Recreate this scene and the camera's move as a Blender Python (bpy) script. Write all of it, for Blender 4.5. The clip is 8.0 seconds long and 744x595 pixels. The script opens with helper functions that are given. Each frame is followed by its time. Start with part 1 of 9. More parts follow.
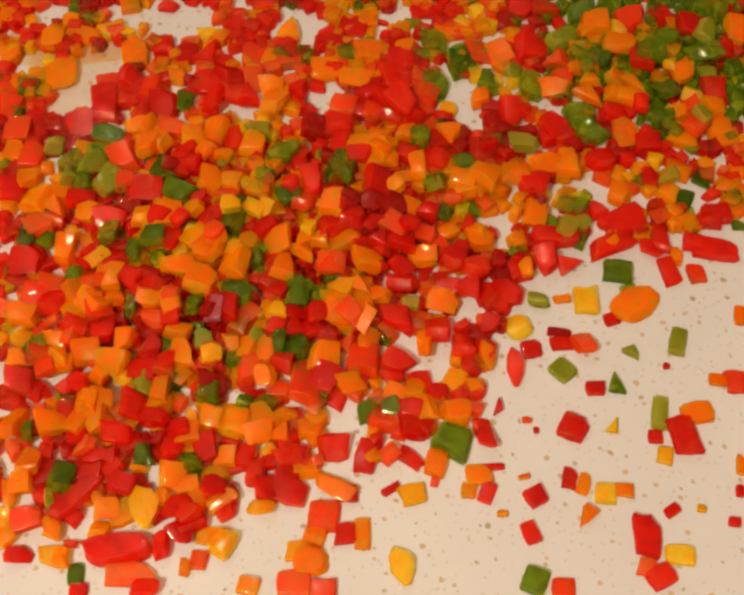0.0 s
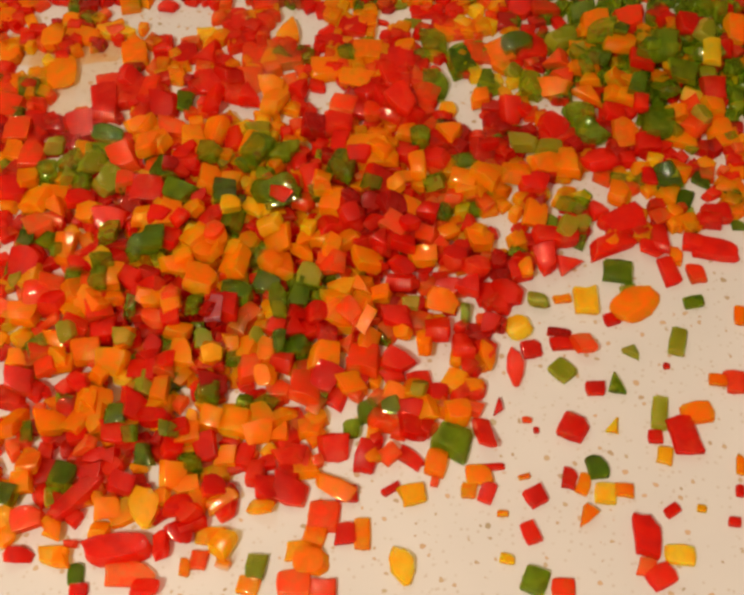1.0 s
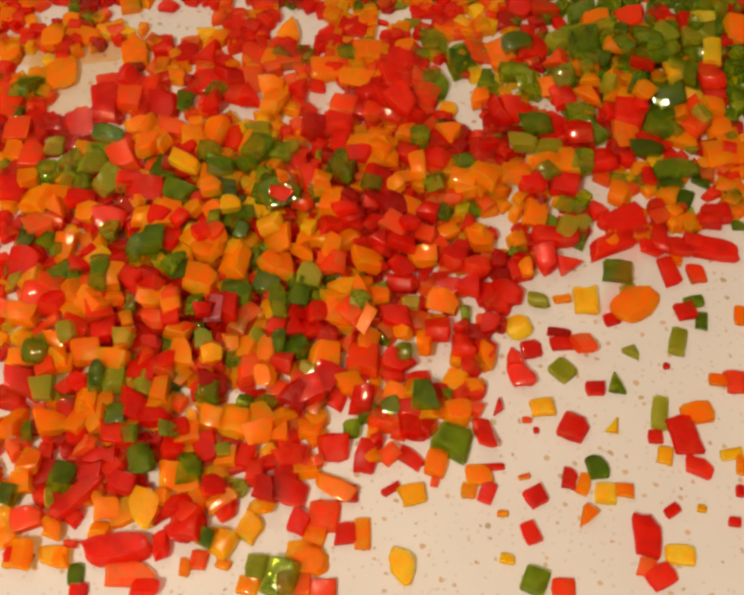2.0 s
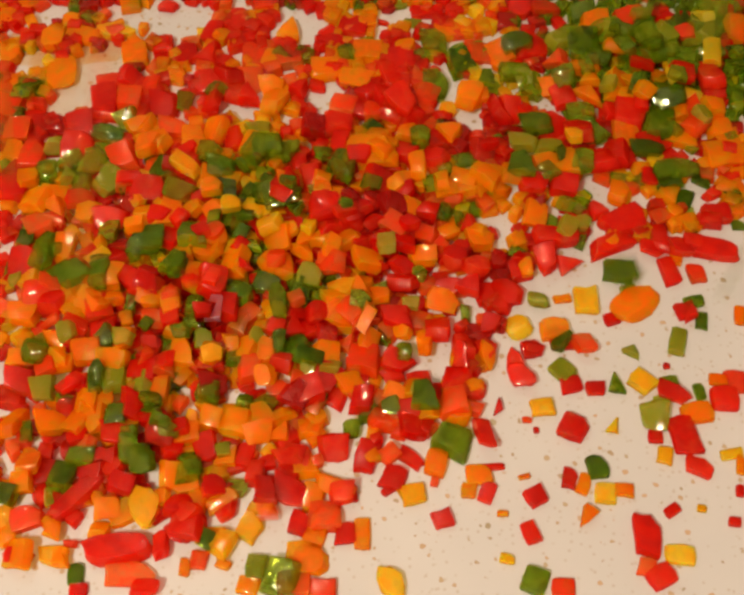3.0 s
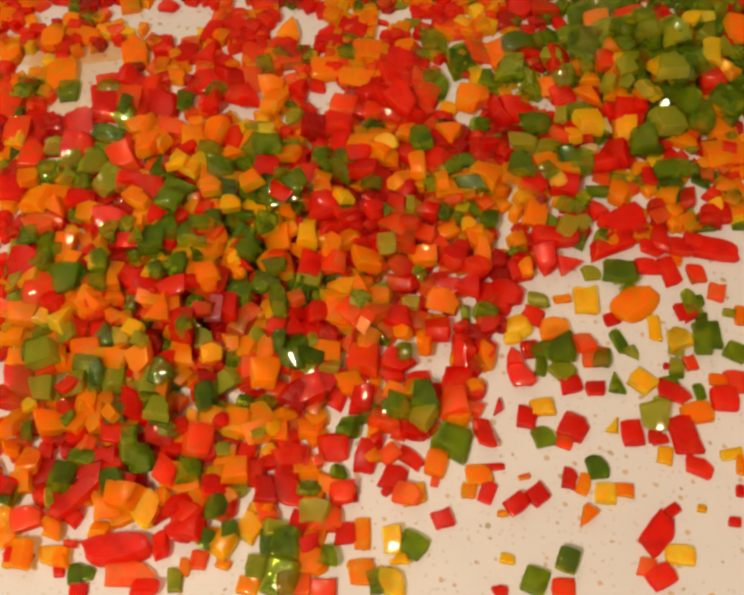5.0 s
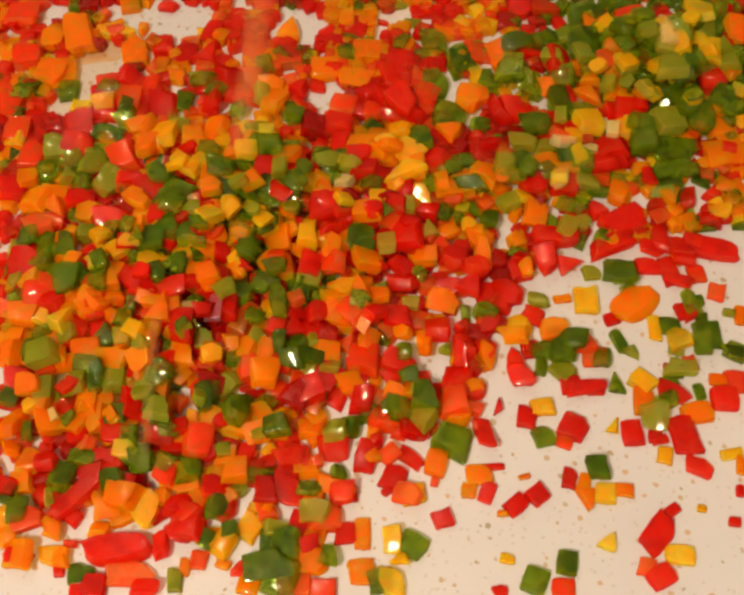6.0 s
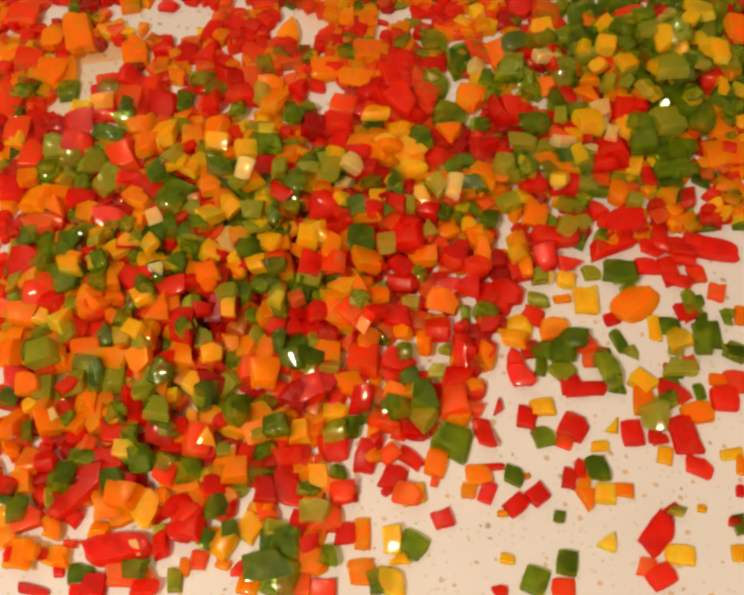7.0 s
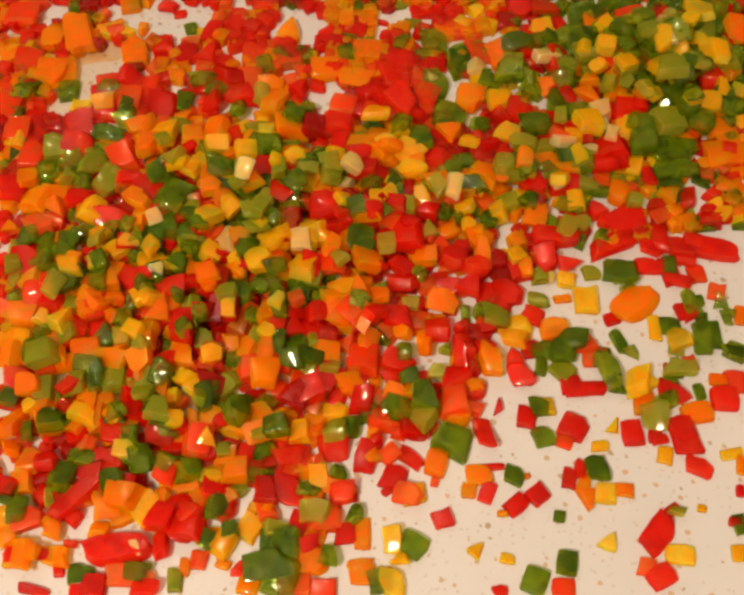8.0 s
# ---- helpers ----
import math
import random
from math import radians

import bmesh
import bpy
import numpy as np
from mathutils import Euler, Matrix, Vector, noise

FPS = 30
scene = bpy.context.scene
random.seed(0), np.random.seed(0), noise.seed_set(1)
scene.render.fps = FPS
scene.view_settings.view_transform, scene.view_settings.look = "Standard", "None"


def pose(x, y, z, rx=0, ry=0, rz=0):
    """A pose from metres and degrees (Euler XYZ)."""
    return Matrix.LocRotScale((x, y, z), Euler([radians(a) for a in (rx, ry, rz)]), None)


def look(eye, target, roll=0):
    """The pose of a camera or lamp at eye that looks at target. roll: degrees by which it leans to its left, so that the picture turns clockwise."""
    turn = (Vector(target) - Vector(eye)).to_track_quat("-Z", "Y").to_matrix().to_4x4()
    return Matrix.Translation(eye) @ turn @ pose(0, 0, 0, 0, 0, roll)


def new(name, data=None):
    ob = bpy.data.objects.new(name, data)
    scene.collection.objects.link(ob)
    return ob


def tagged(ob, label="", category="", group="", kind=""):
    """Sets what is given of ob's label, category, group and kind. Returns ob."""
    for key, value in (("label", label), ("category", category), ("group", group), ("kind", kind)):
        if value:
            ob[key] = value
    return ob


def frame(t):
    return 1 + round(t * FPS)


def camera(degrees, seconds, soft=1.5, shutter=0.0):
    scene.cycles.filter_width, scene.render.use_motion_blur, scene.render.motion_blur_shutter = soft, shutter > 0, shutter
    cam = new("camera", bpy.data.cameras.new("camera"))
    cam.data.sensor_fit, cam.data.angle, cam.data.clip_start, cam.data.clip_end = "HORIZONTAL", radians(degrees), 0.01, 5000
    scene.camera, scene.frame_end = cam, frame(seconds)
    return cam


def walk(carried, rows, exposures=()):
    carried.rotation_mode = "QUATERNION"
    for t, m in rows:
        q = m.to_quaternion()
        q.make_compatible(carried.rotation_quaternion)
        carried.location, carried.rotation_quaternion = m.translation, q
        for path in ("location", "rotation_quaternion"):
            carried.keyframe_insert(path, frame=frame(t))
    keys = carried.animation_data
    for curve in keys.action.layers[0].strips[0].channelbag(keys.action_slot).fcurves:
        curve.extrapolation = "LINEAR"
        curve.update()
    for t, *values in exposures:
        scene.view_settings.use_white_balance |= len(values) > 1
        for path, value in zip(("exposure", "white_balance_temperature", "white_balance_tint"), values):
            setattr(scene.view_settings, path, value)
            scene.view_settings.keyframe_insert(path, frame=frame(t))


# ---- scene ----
cam = camera(36, 8.0, soft=3.0, shutter=0.5)
EYE = (0.0, -0.2648, 0.3782)
CAM = look(EYE, (0.0, 0.0, 0.0))
walk(cam, [(0.0, CAM), (8.0, CAM)], [(0.0, 0.06), (4.5, 0.06), (6.0, 0.16), (8.0, 0.18)])


# ---- light: a warm lamp over the near side of the table and a small unseen one added far behind it for glints, in a closed room ----
world = bpy.data.worlds.new("room_air")
scene.world = world
world.use_nodes = True
world.node_tree.nodes["Background"].inputs[0].default_value = (1.0, 0.84, 0.66, 1)
world.node_tree.nodes["Background"].inputs[1].default_value = 0.2
for energy, radius, place in ((103.0, 0.09, (-0.36, -0.72, 1.06)), (10.0, 0.03, (-0.30, 0.58, 1.08))):
    bulb = bpy.data.lights.new("lamp", "POINT")
    bulb.energy, bulb.color, bulb.shadow_soft_size = energy, (1.0, 0.785, 0.53), radius
    new("lamp", bulb).location = place


# ---- materials ----
def nodes_of(name):
    m = bpy.data.materials.new(name)
    m.use_nodes = True
    nt = m.node_tree
    return m, nt, nt.nodes["Principled BSDF"]


def node(nt, kind, **inputs):
    n = nt.nodes.new(kind)
    for key, value in inputs.items():
        n.inputs[key.replace("_", " ")].default_value = value
    return n


def ramp(nt, source, stops):
    r = nt.nodes.new("ShaderNodeValToRGB")
    while len(r.color_ramp.elements) < len(stops):
        r.color_ramp.elements.new(0.5)
    for e, (p, c) in zip(r.color_ramp.elements, stops):
        e.position, e.color = p, (*c, 1)
    nt.links.new(source, r.inputs[0])
    return r.outputs[0]


def mix(nt, factor, a, b, blend="MIX"):
    n = nt.nodes.new("ShaderNodeMix")
    n.data_type, n.blend_type = "RGBA", blend
    for socket, value in ((0, factor), (6, a), (7, b)):
        if isinstance(value, (int, float)):
            n.inputs[socket].default_value = value
        elif isinstance(value, tuple):
            n.inputs[socket].default_value = (*value, 1)
        else:
            nt.links.new(value, n.inputs[socket])
    return n.outputs[2]


def bump(nt, bsdf, source, strength, distance):
    b = node(nt, "ShaderNodeBump", Strength=strength, Distance=distance)
    nt.links.new(source, b.inputs["Height"])
    nt.links.new(b.outputs[0], bsdf.inputs["Normal"])


def pepper(name, dark, mid, pale, rough, gloss, clear=0.7):
    """Wet pepper: three tones that vary from piece to piece and across each piece."""
    m, nt, bsdf = nodes_of(name)
    link = nt.links.new
    coords = nt.nodes.new("ShaderNodeNewGeometry")
    info = nt.nodes.new("ShaderNodeObjectInfo")
    add = nt.nodes.new("ShaderNodeMath")
    add.operation = "ADD"
    link(info.outputs["Random"], add.inputs[0])
    link(coords.outputs["Random Per Island"], add.inputs[1])
    wrap = nt.nodes.new("ShaderNodeMath")
    wrap.operation = "FRACT"
    link(add.outputs[0], wrap.inputs[0])
    tone = ramp(nt, wrap.outputs[0], [(0.0, dark), (0.45, mid), (0.8, mid), (1.0, pale)])
    broad = node(nt, "ShaderNodeTexNoise", Scale=210.0, Detail=2.0, Distortion=0.6)
    link(coords.outputs["Position"], broad.inputs["Vector"])
    veins = ramp(nt, broad.outputs[0], [(0.34, (0.9, 0.9, 0.9)), (0.58, (0, 0, 0))])
    colour = mix(nt, veins, tone, dark)
    light_side = ramp(nt, broad.outputs[0], [(0.54, (0, 0, 0)), (0.70, (0.7, 0.7, 0.7))])
    colour = mix(nt, light_side, colour, pale)
    fine = node(nt, "ShaderNodeTexNoise", Scale=900.0, Detail=3.0)
    link(coords.outputs["Position"], fine.inputs["Vector"])
    fleck = ramp(nt, fine.outputs[0], [(0.62, (0, 0, 0)), (0.75, (0.25, 0.25, 0.25))])
    colour = mix(nt, fleck, colour, pale)
    link(colour, bsdf.inputs["Base Color"])
    bsdf.inputs["Roughness"].default_value = rough
    bsdf.inputs["Subsurface Weight"].default_value = 1.0
    bsdf.inputs["Subsurface Radius"].default_value = (1.0, 0.45, 0.15)
    bsdf.inputs["Subsurface Scale"].default_value = 0.007
    bsdf.inputs["Specular IOR Level"].default_value = 0.0
    bump(nt, bsdf, broad.outputs[0], 0.3, 0.0010)
    # wet flesh lets much of the light through, in its own tint
    deep = node(nt, "ShaderNodeGamma", Gamma=0.25)
    link(colour, deep.inputs[0])
    tint = deep.outputs[0]
    pass_through = nt.nodes.new("ShaderNodeBsdfTransparent")
    link(tint, pass_through.inputs[0])
    blend = nt.nodes.new("ShaderNodeMixShader")
    watery = nt.nodes.new("ShaderNodeMapRange")
    for socket, value in ((1, 0.3), (2, 0.7), (3, clear - 0.07), (4, clear + 0.07)):
        watery.inputs[socket].default_value = value
    link(broad.outputs[0], watery.inputs[0])
    link(watery.outputs[0], blend.inputs[0])
    link(bsdf.outputs[0], blend.inputs[1])
    link(pass_through.outputs[0], blend.inputs[2])
    # a wavy film of juice over it all gives the glints
    waves = node(nt, "ShaderNodeTexNoise", Scale=190.0, Detail=1.5)
    link(coords.outputs["Position"], waves.inputs["Vector"])
    film = node(nt, "ShaderNodeBump", Strength=1.0, Distance=0.0010)
    link(waves.outputs[0], film.inputs["Height"])
    wet = node(nt, "ShaderNodeBsdfGlossy", Roughness=0.05)
    link(film.outputs[0], wet.inputs["Normal"])
    coat = nt.nodes.new("ShaderNodeMixShader")
    coat.inputs[0].default_value = gloss
    link(blend.outputs[0], coat.inputs[1])
    link(wet.outputs[0], coat.inputs[2])
    link(coat.outputs[0], nt.nodes["Material Output"].inputs["Surface"])
    return m


FLESH = {
    "red": pepper("red_flesh", (0.56, 0.008, 0.004), (0.82, 0.024, 0.008), (0.88, 0.075, 0.020), 0.32, 0.028),
    "dark": pepper("dark_red_flesh", (0.36, 0.008, 0.006), (0.48, 0.012, 0.008), (0.58, 0.03, 0.014), 0.32, 0.028),
    "vermilion": pepper("vermilion_flesh", (0.80, 0.06, 0.008), (0.87, 0.11, 0.012), (0.90, 0.22, 0.05), 0.32, 0.028),
    "orange": pepper("orange_flesh", (0.84, 0.18, 0.002), (0.92, 0.31, 0.003), (0.92, 0.45, 0.014), 0.32, 0.028),
    "yellow": pepper("yellow_flesh", (0.84, 0.39, 0.006), (0.90, 0.55, 0.010), (0.91, 0.66, 0.08), 0.32, 0.028),
    "green": pepper("green_flesh", (0.085, 0.145, 0.003), (0.165, 0.245, 0.004), (0.32, 0.38, 0.014), 0.32, 0.028),
    "lime": pepper("lime_flesh", (0.25, 0.26, 0.015), (0.36, 0.355, 0.028), (0.50, 0.46, 0.08), 0.40, 0.022),
    "cream": pepper("cream_flesh", (0.74, 0.50, 0.18), (0.83, 0.62, 0.28), (0.86, 0.70, 0.42), 0.42, 0.022),
    "purple": pepper("purple_onion", (0.42, 0.06, 0.09), (0.55, 0.13, 0.16), (0.70, 0.36, 0.36), 0.32, 0.028),
}
SKIN = {
    "red": pepper("red_skin", (0.46, 0.006, 0.004), (0.74, 0.013, 0.005), (0.84, 0.035, 0.010), 0.24, 0.034),
    "dark": pepper("dark_red_skin", (0.30, 0.005, 0.005), (0.40, 0.008, 0.006), (0.50, 0.014, 0.008), 0.24, 0.034),
    "vermilion": pepper("vermilion_skin", (0.74, 0.035, 0.006), (0.83, 0.07, 0.008), (0.86, 0.12, 0.015), 0.24, 0.034),
    "orange": pepper("orange_skin", (0.82, 0.16, 0.002), (0.90, 0.27, 0.003), (0.92, 0.36, 0.006), 0.24, 0.034),
    "yellow": pepper("yellow_skin", (0.80, 0.33, 0.004), (0.87, 0.45, 0.006), (0.89, 0.54, 0.015), 0.24, 0.034),
    "green": pepper("green_skin", (0.042, 0.085, 0.002), (0.095, 0.165, 0.003), (0.18, 0.25, 0.006), 0.24, 0.034),
    "lime": pepper("lime_skin", (0.19, 0.22, 0.01), (0.28, 0.295, 0.016), (0.37, 0.36, 0.035), 0.26, 0.03),
    "cream": pepper("cream_skin", (0.70, 0.46, 0.16), (0.80, 0.57, 0.22), (0.84, 0.65, 0.32), 0.26, 0.03),
    "purple": pepper("purple_skin", (0.32, 0.03, 0.06), (0.46, 0.07, 0.11), (0.60, 0.2, 0.22), 0.24, 0.034),
}


def white_plastic():
    m, nt, bsdf = nodes_of("speckled_white_board")
    link = nt.links.new
    place = nt.nodes.new("ShaderNodeNewGeometry")
    cells = node(nt, "ShaderNodeTexVoronoi", Scale=215.0)
    warp = node(nt, "ShaderNodeTexNoise", Scale=400.0, Detail=2.0)
    link(place.outputs["Position"], warp.inputs["Vector"])
    bent = mix(nt, 0.0022, place.outputs["Position"], warp.outputs["Color"], "ADD")
    link(bent, cells.inputs["Vector"])
    keep = node(nt, "ShaderNodeSeparateColor")
    link(cells.outputs["Color"], keep.inputs[0])
    size = nt.nodes.new("ShaderNodeMath")
    size.operation = "MULTIPLY_ADD"
    size.inputs[1].default_value, size.inputs[2].default_value = -0.30, 0.285
    link(keep.outputs[0], size.inputs[0])
    inside = nt.nodes.new("ShaderNodeMath")
    inside.operation = "SUBTRACT"
    link(size.outputs[0], inside.inputs[0])
    link(cells.outputs["Distance"], inside.inputs[1])
    fleck = ramp(nt, inside.outputs[0], [(0.0, (0, 0, 0)), (0.03, (0.95, 0.95, 0.95))])
    fleck_colour = ramp(nt, keep.outputs[1], [(0.0, (0.20, 0.16, 0.10)), (0.5, (0.34, 0.23, 0.15)), (1.0, (0.26, 0.22, 0.15))])
    cloud = node(nt, "ShaderNodeTexNoise", Scale=9.0, Detail=4.0)
    link(place.outputs["Position"], cloud.inputs["Vector"])
    white = ramp(nt, cloud.outputs[0], [(0.3, (0.352, 0.345, 0.375)), (0.7, (0.40, 0.392, 0.427))])
    tiny = node(nt, "ShaderNodeTexVoronoi", Scale=330.0)
    link(place.outputs["Position"], tiny.inputs["Vector"])
    dust = ramp(nt, tiny.outputs["Distance"], [(0.0, (0.7, 0.7, 0.7)), (0.26, (0, 0, 0))])
    base = mix(nt, dust, white, (0.26, 0.21, 0.15))
    link(mix(nt, fleck, base, fleck_colour), bsdf.inputs["Base Color"])
    bsdf.inputs["Roughness"].default_value = 0.42
    wave = node(nt, "ShaderNodeTexNoise", Scale=60.0, Detail=3.0)
    link(place.outputs["Position"], wave.inputs["Vector"])
    bump(nt, bsdf, wave.outputs[0], 0.12, 0.002)
    return m


def plaster(name, tone):
    m, nt, bsdf = nodes_of(name)
    n = node(nt, "ShaderNodeTexNoise", Scale=4.0, Detail=5.0)
    nt.links.new(ramp(nt, n.outputs[0], [(0.3, tuple(0.9 * c for c in tone)), (0.7, tone)]), bsdf.inputs["Base Color"])
    bsdf.inputs["Roughness"].default_value = 0.8
    bump(nt, bsdf, n.outputs[0], 0.2, 0.004)
    return m


BOARD = white_plastic()
WALL = plaster("plain_plaster", (0.38, 0.35, 0.31))


# ---- the board, and an unseen plain room added round it to bounce the lamplight ----
def block(name, x0, y0, z0, x1, y1, z1, material, edge=0.0, parent=None):
    bm = bmesh.new()
    bmesh.ops.create_cube(bm, size=1.0, matrix=Matrix.Translation(((x0 + x1) / 2, (y0 + y1) / 2, (z0 + z1) / 2))
                          @ Matrix.Diagonal((x1 - x0, y1 - y0, z1 - z0, 1)))
    if edge:
        bmesh.ops.bevel(bm, geom=bm.edges[:], offset=edge, segments=3, affect="EDGES", profile=0.5)
    data = bpy.data.meshes.new(name)
    bm.to_mesh(data)
    bm.free()
    data.materials.append(material)
    ob = new(name, data)
    ob.parent = parent
    return ob


tagged(block("work_surface", -0.60, -0.45, -0.03, 0.60, 0.60, 0.0, BOARD, 0.004),
       "white speckled plastic work surface under the diced peppers", "work surface", kind="structure")
tagged(block("counter_base", -0.57, -0.42, -0.9, 0.57, 0.57, -0.032, WALL, 0.004), "plain counter base under the work surface", "counter", kind="structure")
tagged(block("floor", -1.8, -1.8, -1.0, 1.8, 1.8, -0.9, WALL), "plain floor", "floor", kind="structure")
tagged(block("ceiling", -1.8, -1.8, 1.7, 1.8, 1.8, 1.8, WALL), "plain plaster ceiling", "ceiling", kind="structure")
for side, box in (("north", (-1.8, 1.7, 1.8, 1.8)), ("south", (-1.8, -1.8, 1.8, -1.7)),
                  ("west", (-1.8, -1.7, -1.7, 1.7)), ("east", (1.7, -1.7, 1.8, 1.7))):
    tagged(block("wall_" + side, box[0], box[1], -0.9, box[2], box[3], 1.7, WALL), "plain plaster wall", "wall", kind="structure")


# ---- cut pieces ----
def outline(shape, rnd, neat):
    """Corners of a cut piece seen from above, in a unit square."""
    if shape == "wedge":
        pts = [(-0.5, -0.45), (0.5, -0.4), (0.06, 0.5)]
    elif shape == "petal":
        pts = [(0.5 * math.cos(a), 0.5 * math.sin(a)) for a in (0.3, 1.0, 1.9, 2.7, 3.4, 4.2, 5.0, 5.75)]
    else:
        pts = [(-0.5, -0.5), (0.5, -0.5), (0.5, 0.5), (-0.5, 0.5)]
        if rnd.random() < 0.35:
            cut = rnd.choice((0.25, 0.35))
            pts[2:3] = [(0.5, 0.5 - cut), (0.5 - cut, 0.5)]
    wild = 0.07 if shape == "petal" or neat else 0.18
    pts = [(x + rnd.uniform(-wild, wild), y + rnd.uniform(-wild, wild)) for x, y in pts]
    torn = []
    for (x, y), (u, v) in zip(pts, pts[1:] + pts[:1]):
        share, out = rnd.uniform(0.35, 0.65), rnd.uniform(-0.07, 0.09)
        torn += [(x, y), (x + (u - x) * share + (v - y) * out, y + (v - y) * share - (u - x) * out)]
    return torn


def piece_meshes(shape, seed, neat=False):
    """The flesh and the peel of one cut piece in unit size, standing on z = 0. The peel is a thin layer over the upper face."""
    rnd = random.Random(seed)
    pts = outline(shape, rnd, neat)
    lean = 0.07 if neat else 0.16
    lean_x, lean_y = rnd.uniform(-lean, lean), rnd.uniform(-lean, lean)
    arch_x, arch_y = rnd.uniform(-0.10, 0.28), rnd.uniform(-0.08, 0.12)
    bm = bmesh.new()
    rings = []
    for level, grow in ((0.0, 0.95), (0.5, 0.99), (1.0, 0.91)):
        rings.append([bm.verts.new((x * grow + lean_x * level, y * grow + lean_y * level,
                                    level * (1 + 0.5 * lean_x * x - 0.6 * lean_y * y))) for x, y in pts])
    n = len(pts)
    bm.faces.new(rings[0][::-1])
    bm.faces.new(rings[2])
    for low, high in zip(rings, rings[1:]):
        for i in range(n):
            bm.faces.new((low[i], low[(i + 1) % n], high[(i + 1) % n], high[i]))
    sharp = [e for e in bm.edges if not (e.verts[0] in rings[1] and e.verts[1] in rings[1])]
    bmesh.ops.bevel(bm, geom=sharp, offset=0.045, segments=2, affect="EDGES", profile=0.5)
    caps = [f for f in bm.faces if abs(f.normal.z) > 0.8 and f.calc_area() > 0.12]
    bmesh.ops.poke(bm, faces=caps)
    shift = Vector((seed * 3.7, seed * 1.3, 0))
    for v in bm.verts:
        v.co += 0.06 * noise.noise_vector(v.co * 2.6 + shift) + 0.03 * noise.noise_vector(v.co * 7.0 + shift)
        v.co.z += 0.08 * max(v.co.z, 0) - max(v.co.z, 0) * (arch_x * (v.co.x ** 2 - 0.12) + arch_y * (v.co.y ** 2 - 0.12)) * 2
    low = min(v.co.z for v in bm.verts)
    for v in bm.verts:
        v.co.z = max(0.0, v.co.z - low - 0.02)
    for f in bm.faces:
        f.smooth = True
    bm.normal_update()
    flesh = bpy.data.meshes.new(shape + "_flesh")
    bm.to_mesh(flesh)
    bmesh.ops.delete(bm, geom=[f for f in bm.faces if f.normal.z < 0.45], context="FACES")
    for v in bm.verts:
        v.co += v.normal * 0.02
    skin = bpy.data.meshes.new(shape + "_skin")
    bm.to_mesh(skin)
    bm.free()
    return flesh, skin


SHAPES = {"dice": [piece_meshes("dice", s) for s in range(22)],
          "single": [piece_meshes("dice", 90 + s, True) for s in range(14)],
          "wedge": [piece_meshes("wedge", 40 + s) for s in range(6)],
          "petal": [piece_meshes("petal", 60 + s) for s in range(6)]}
COLOURED = {}


def coloured(data, material):
    key = (data.name, material.name)
    if key not in COLOURED:
        COLOURED[key] = data.copy()
        COLOURED[key].materials.append(material)
    return COLOURED[key]


WORDS = {"red": "red bell pepper", "dark": "dark red bell pepper", "vermilion": "orange-red bell pepper", "orange": "orange bell pepper",
         "yellow": "yellow bell pepper", "green": "green bell pepper", "lime": "pale green bell pepper", "cream": "cream pepper core",
         "purple": "purple onion"}


def juice(name, tint):
    """A clear tinted film: light goes through it, and its surface shines."""
    m, nt, bsdf = nodes_of(name)
    body = nt.nodes.new("ShaderNodeBsdfTransparent")
    place = nt.nodes.new("ShaderNodeNewGeometry")
    cloud = node(nt, "ShaderNodeTexNoise", Scale=70.0, Detail=3.0)
    nt.links.new(place.outputs["Position"], cloud.inputs["Vector"])
    pale = tuple(0.5 + 0.5 * c for c in tint)
    nt.links.new(ramp(nt, cloud.outputs[0], [(0.35, tint), (0.65, pale)]), body.inputs[0])
    shine = node(nt, "ShaderNodeBsdfGlossy", Roughness=0.06)
    blend = nt.nodes.new("ShaderNodeMixShader")
    blend.inputs[0].default_value = 0.04
    nt.links.new(body.outputs[0], blend.inputs[1])
    nt.links.new(shine.outputs[0], blend.inputs[2])
    nt.links.new(blend.outputs[0], nt.nodes["Material Output"].inputs["Surface"])
    return m


THIN_JUICE = juice("thin_pepper_juice", (0.99, 0.91, 0.80))
THICK_JUICE = juice("thick_pepper_juice", (0.99, 0.82, 0.60))
FORMS = {"dice": "cube", "wedge": "wedge", "petal": "slice"}
count = [0]


def piece(colour, shape, x, y, z, w, h, t, turn, tip=0.0, roll=0.0):
    """One cut piece; place of its foot and size in millimetres, turn and tilts in degrees."""
    count[0] += 1
    rnd = random.Random(count[0])
    flesh, skin = rnd.choice(SHAPES["single" if shape == "dice" and z < 0.5 else shape])
    ob = new(colour + ("_onion_" if colour == "purple" else "_pepper_") + (FORMS[shape] if w * h > 48 or shape != "dice" else "chip"), coloured(flesh, FLESH[colour]))
    ob.matrix_world = pose(x / 1000, y / 1000, z / 1000, tip, roll, turn)
    ob.scale = (w / 1000, h / 1000, t / 1000)
    skin_up = rnd.random() < 0.55
    if skin_up:
        cover = new("peel", coloured(skin, SKIN[colour]))
        cover.parent = ob
        tagged(cover, "thin glossy " + ("red" if colour == "vermilion" else colour) + " peel")
    tagged(ob, "wet " + WORDS[colour] + " " + FORMS[shape] + (", glossy peel up" if skin_up else ", cut flesh up")
           + (", on white surface" if z < 0.5 else ", on the heap"), "diced onion" if colour == "purple" else "diced pepper", "diced vegetables")
    return ob



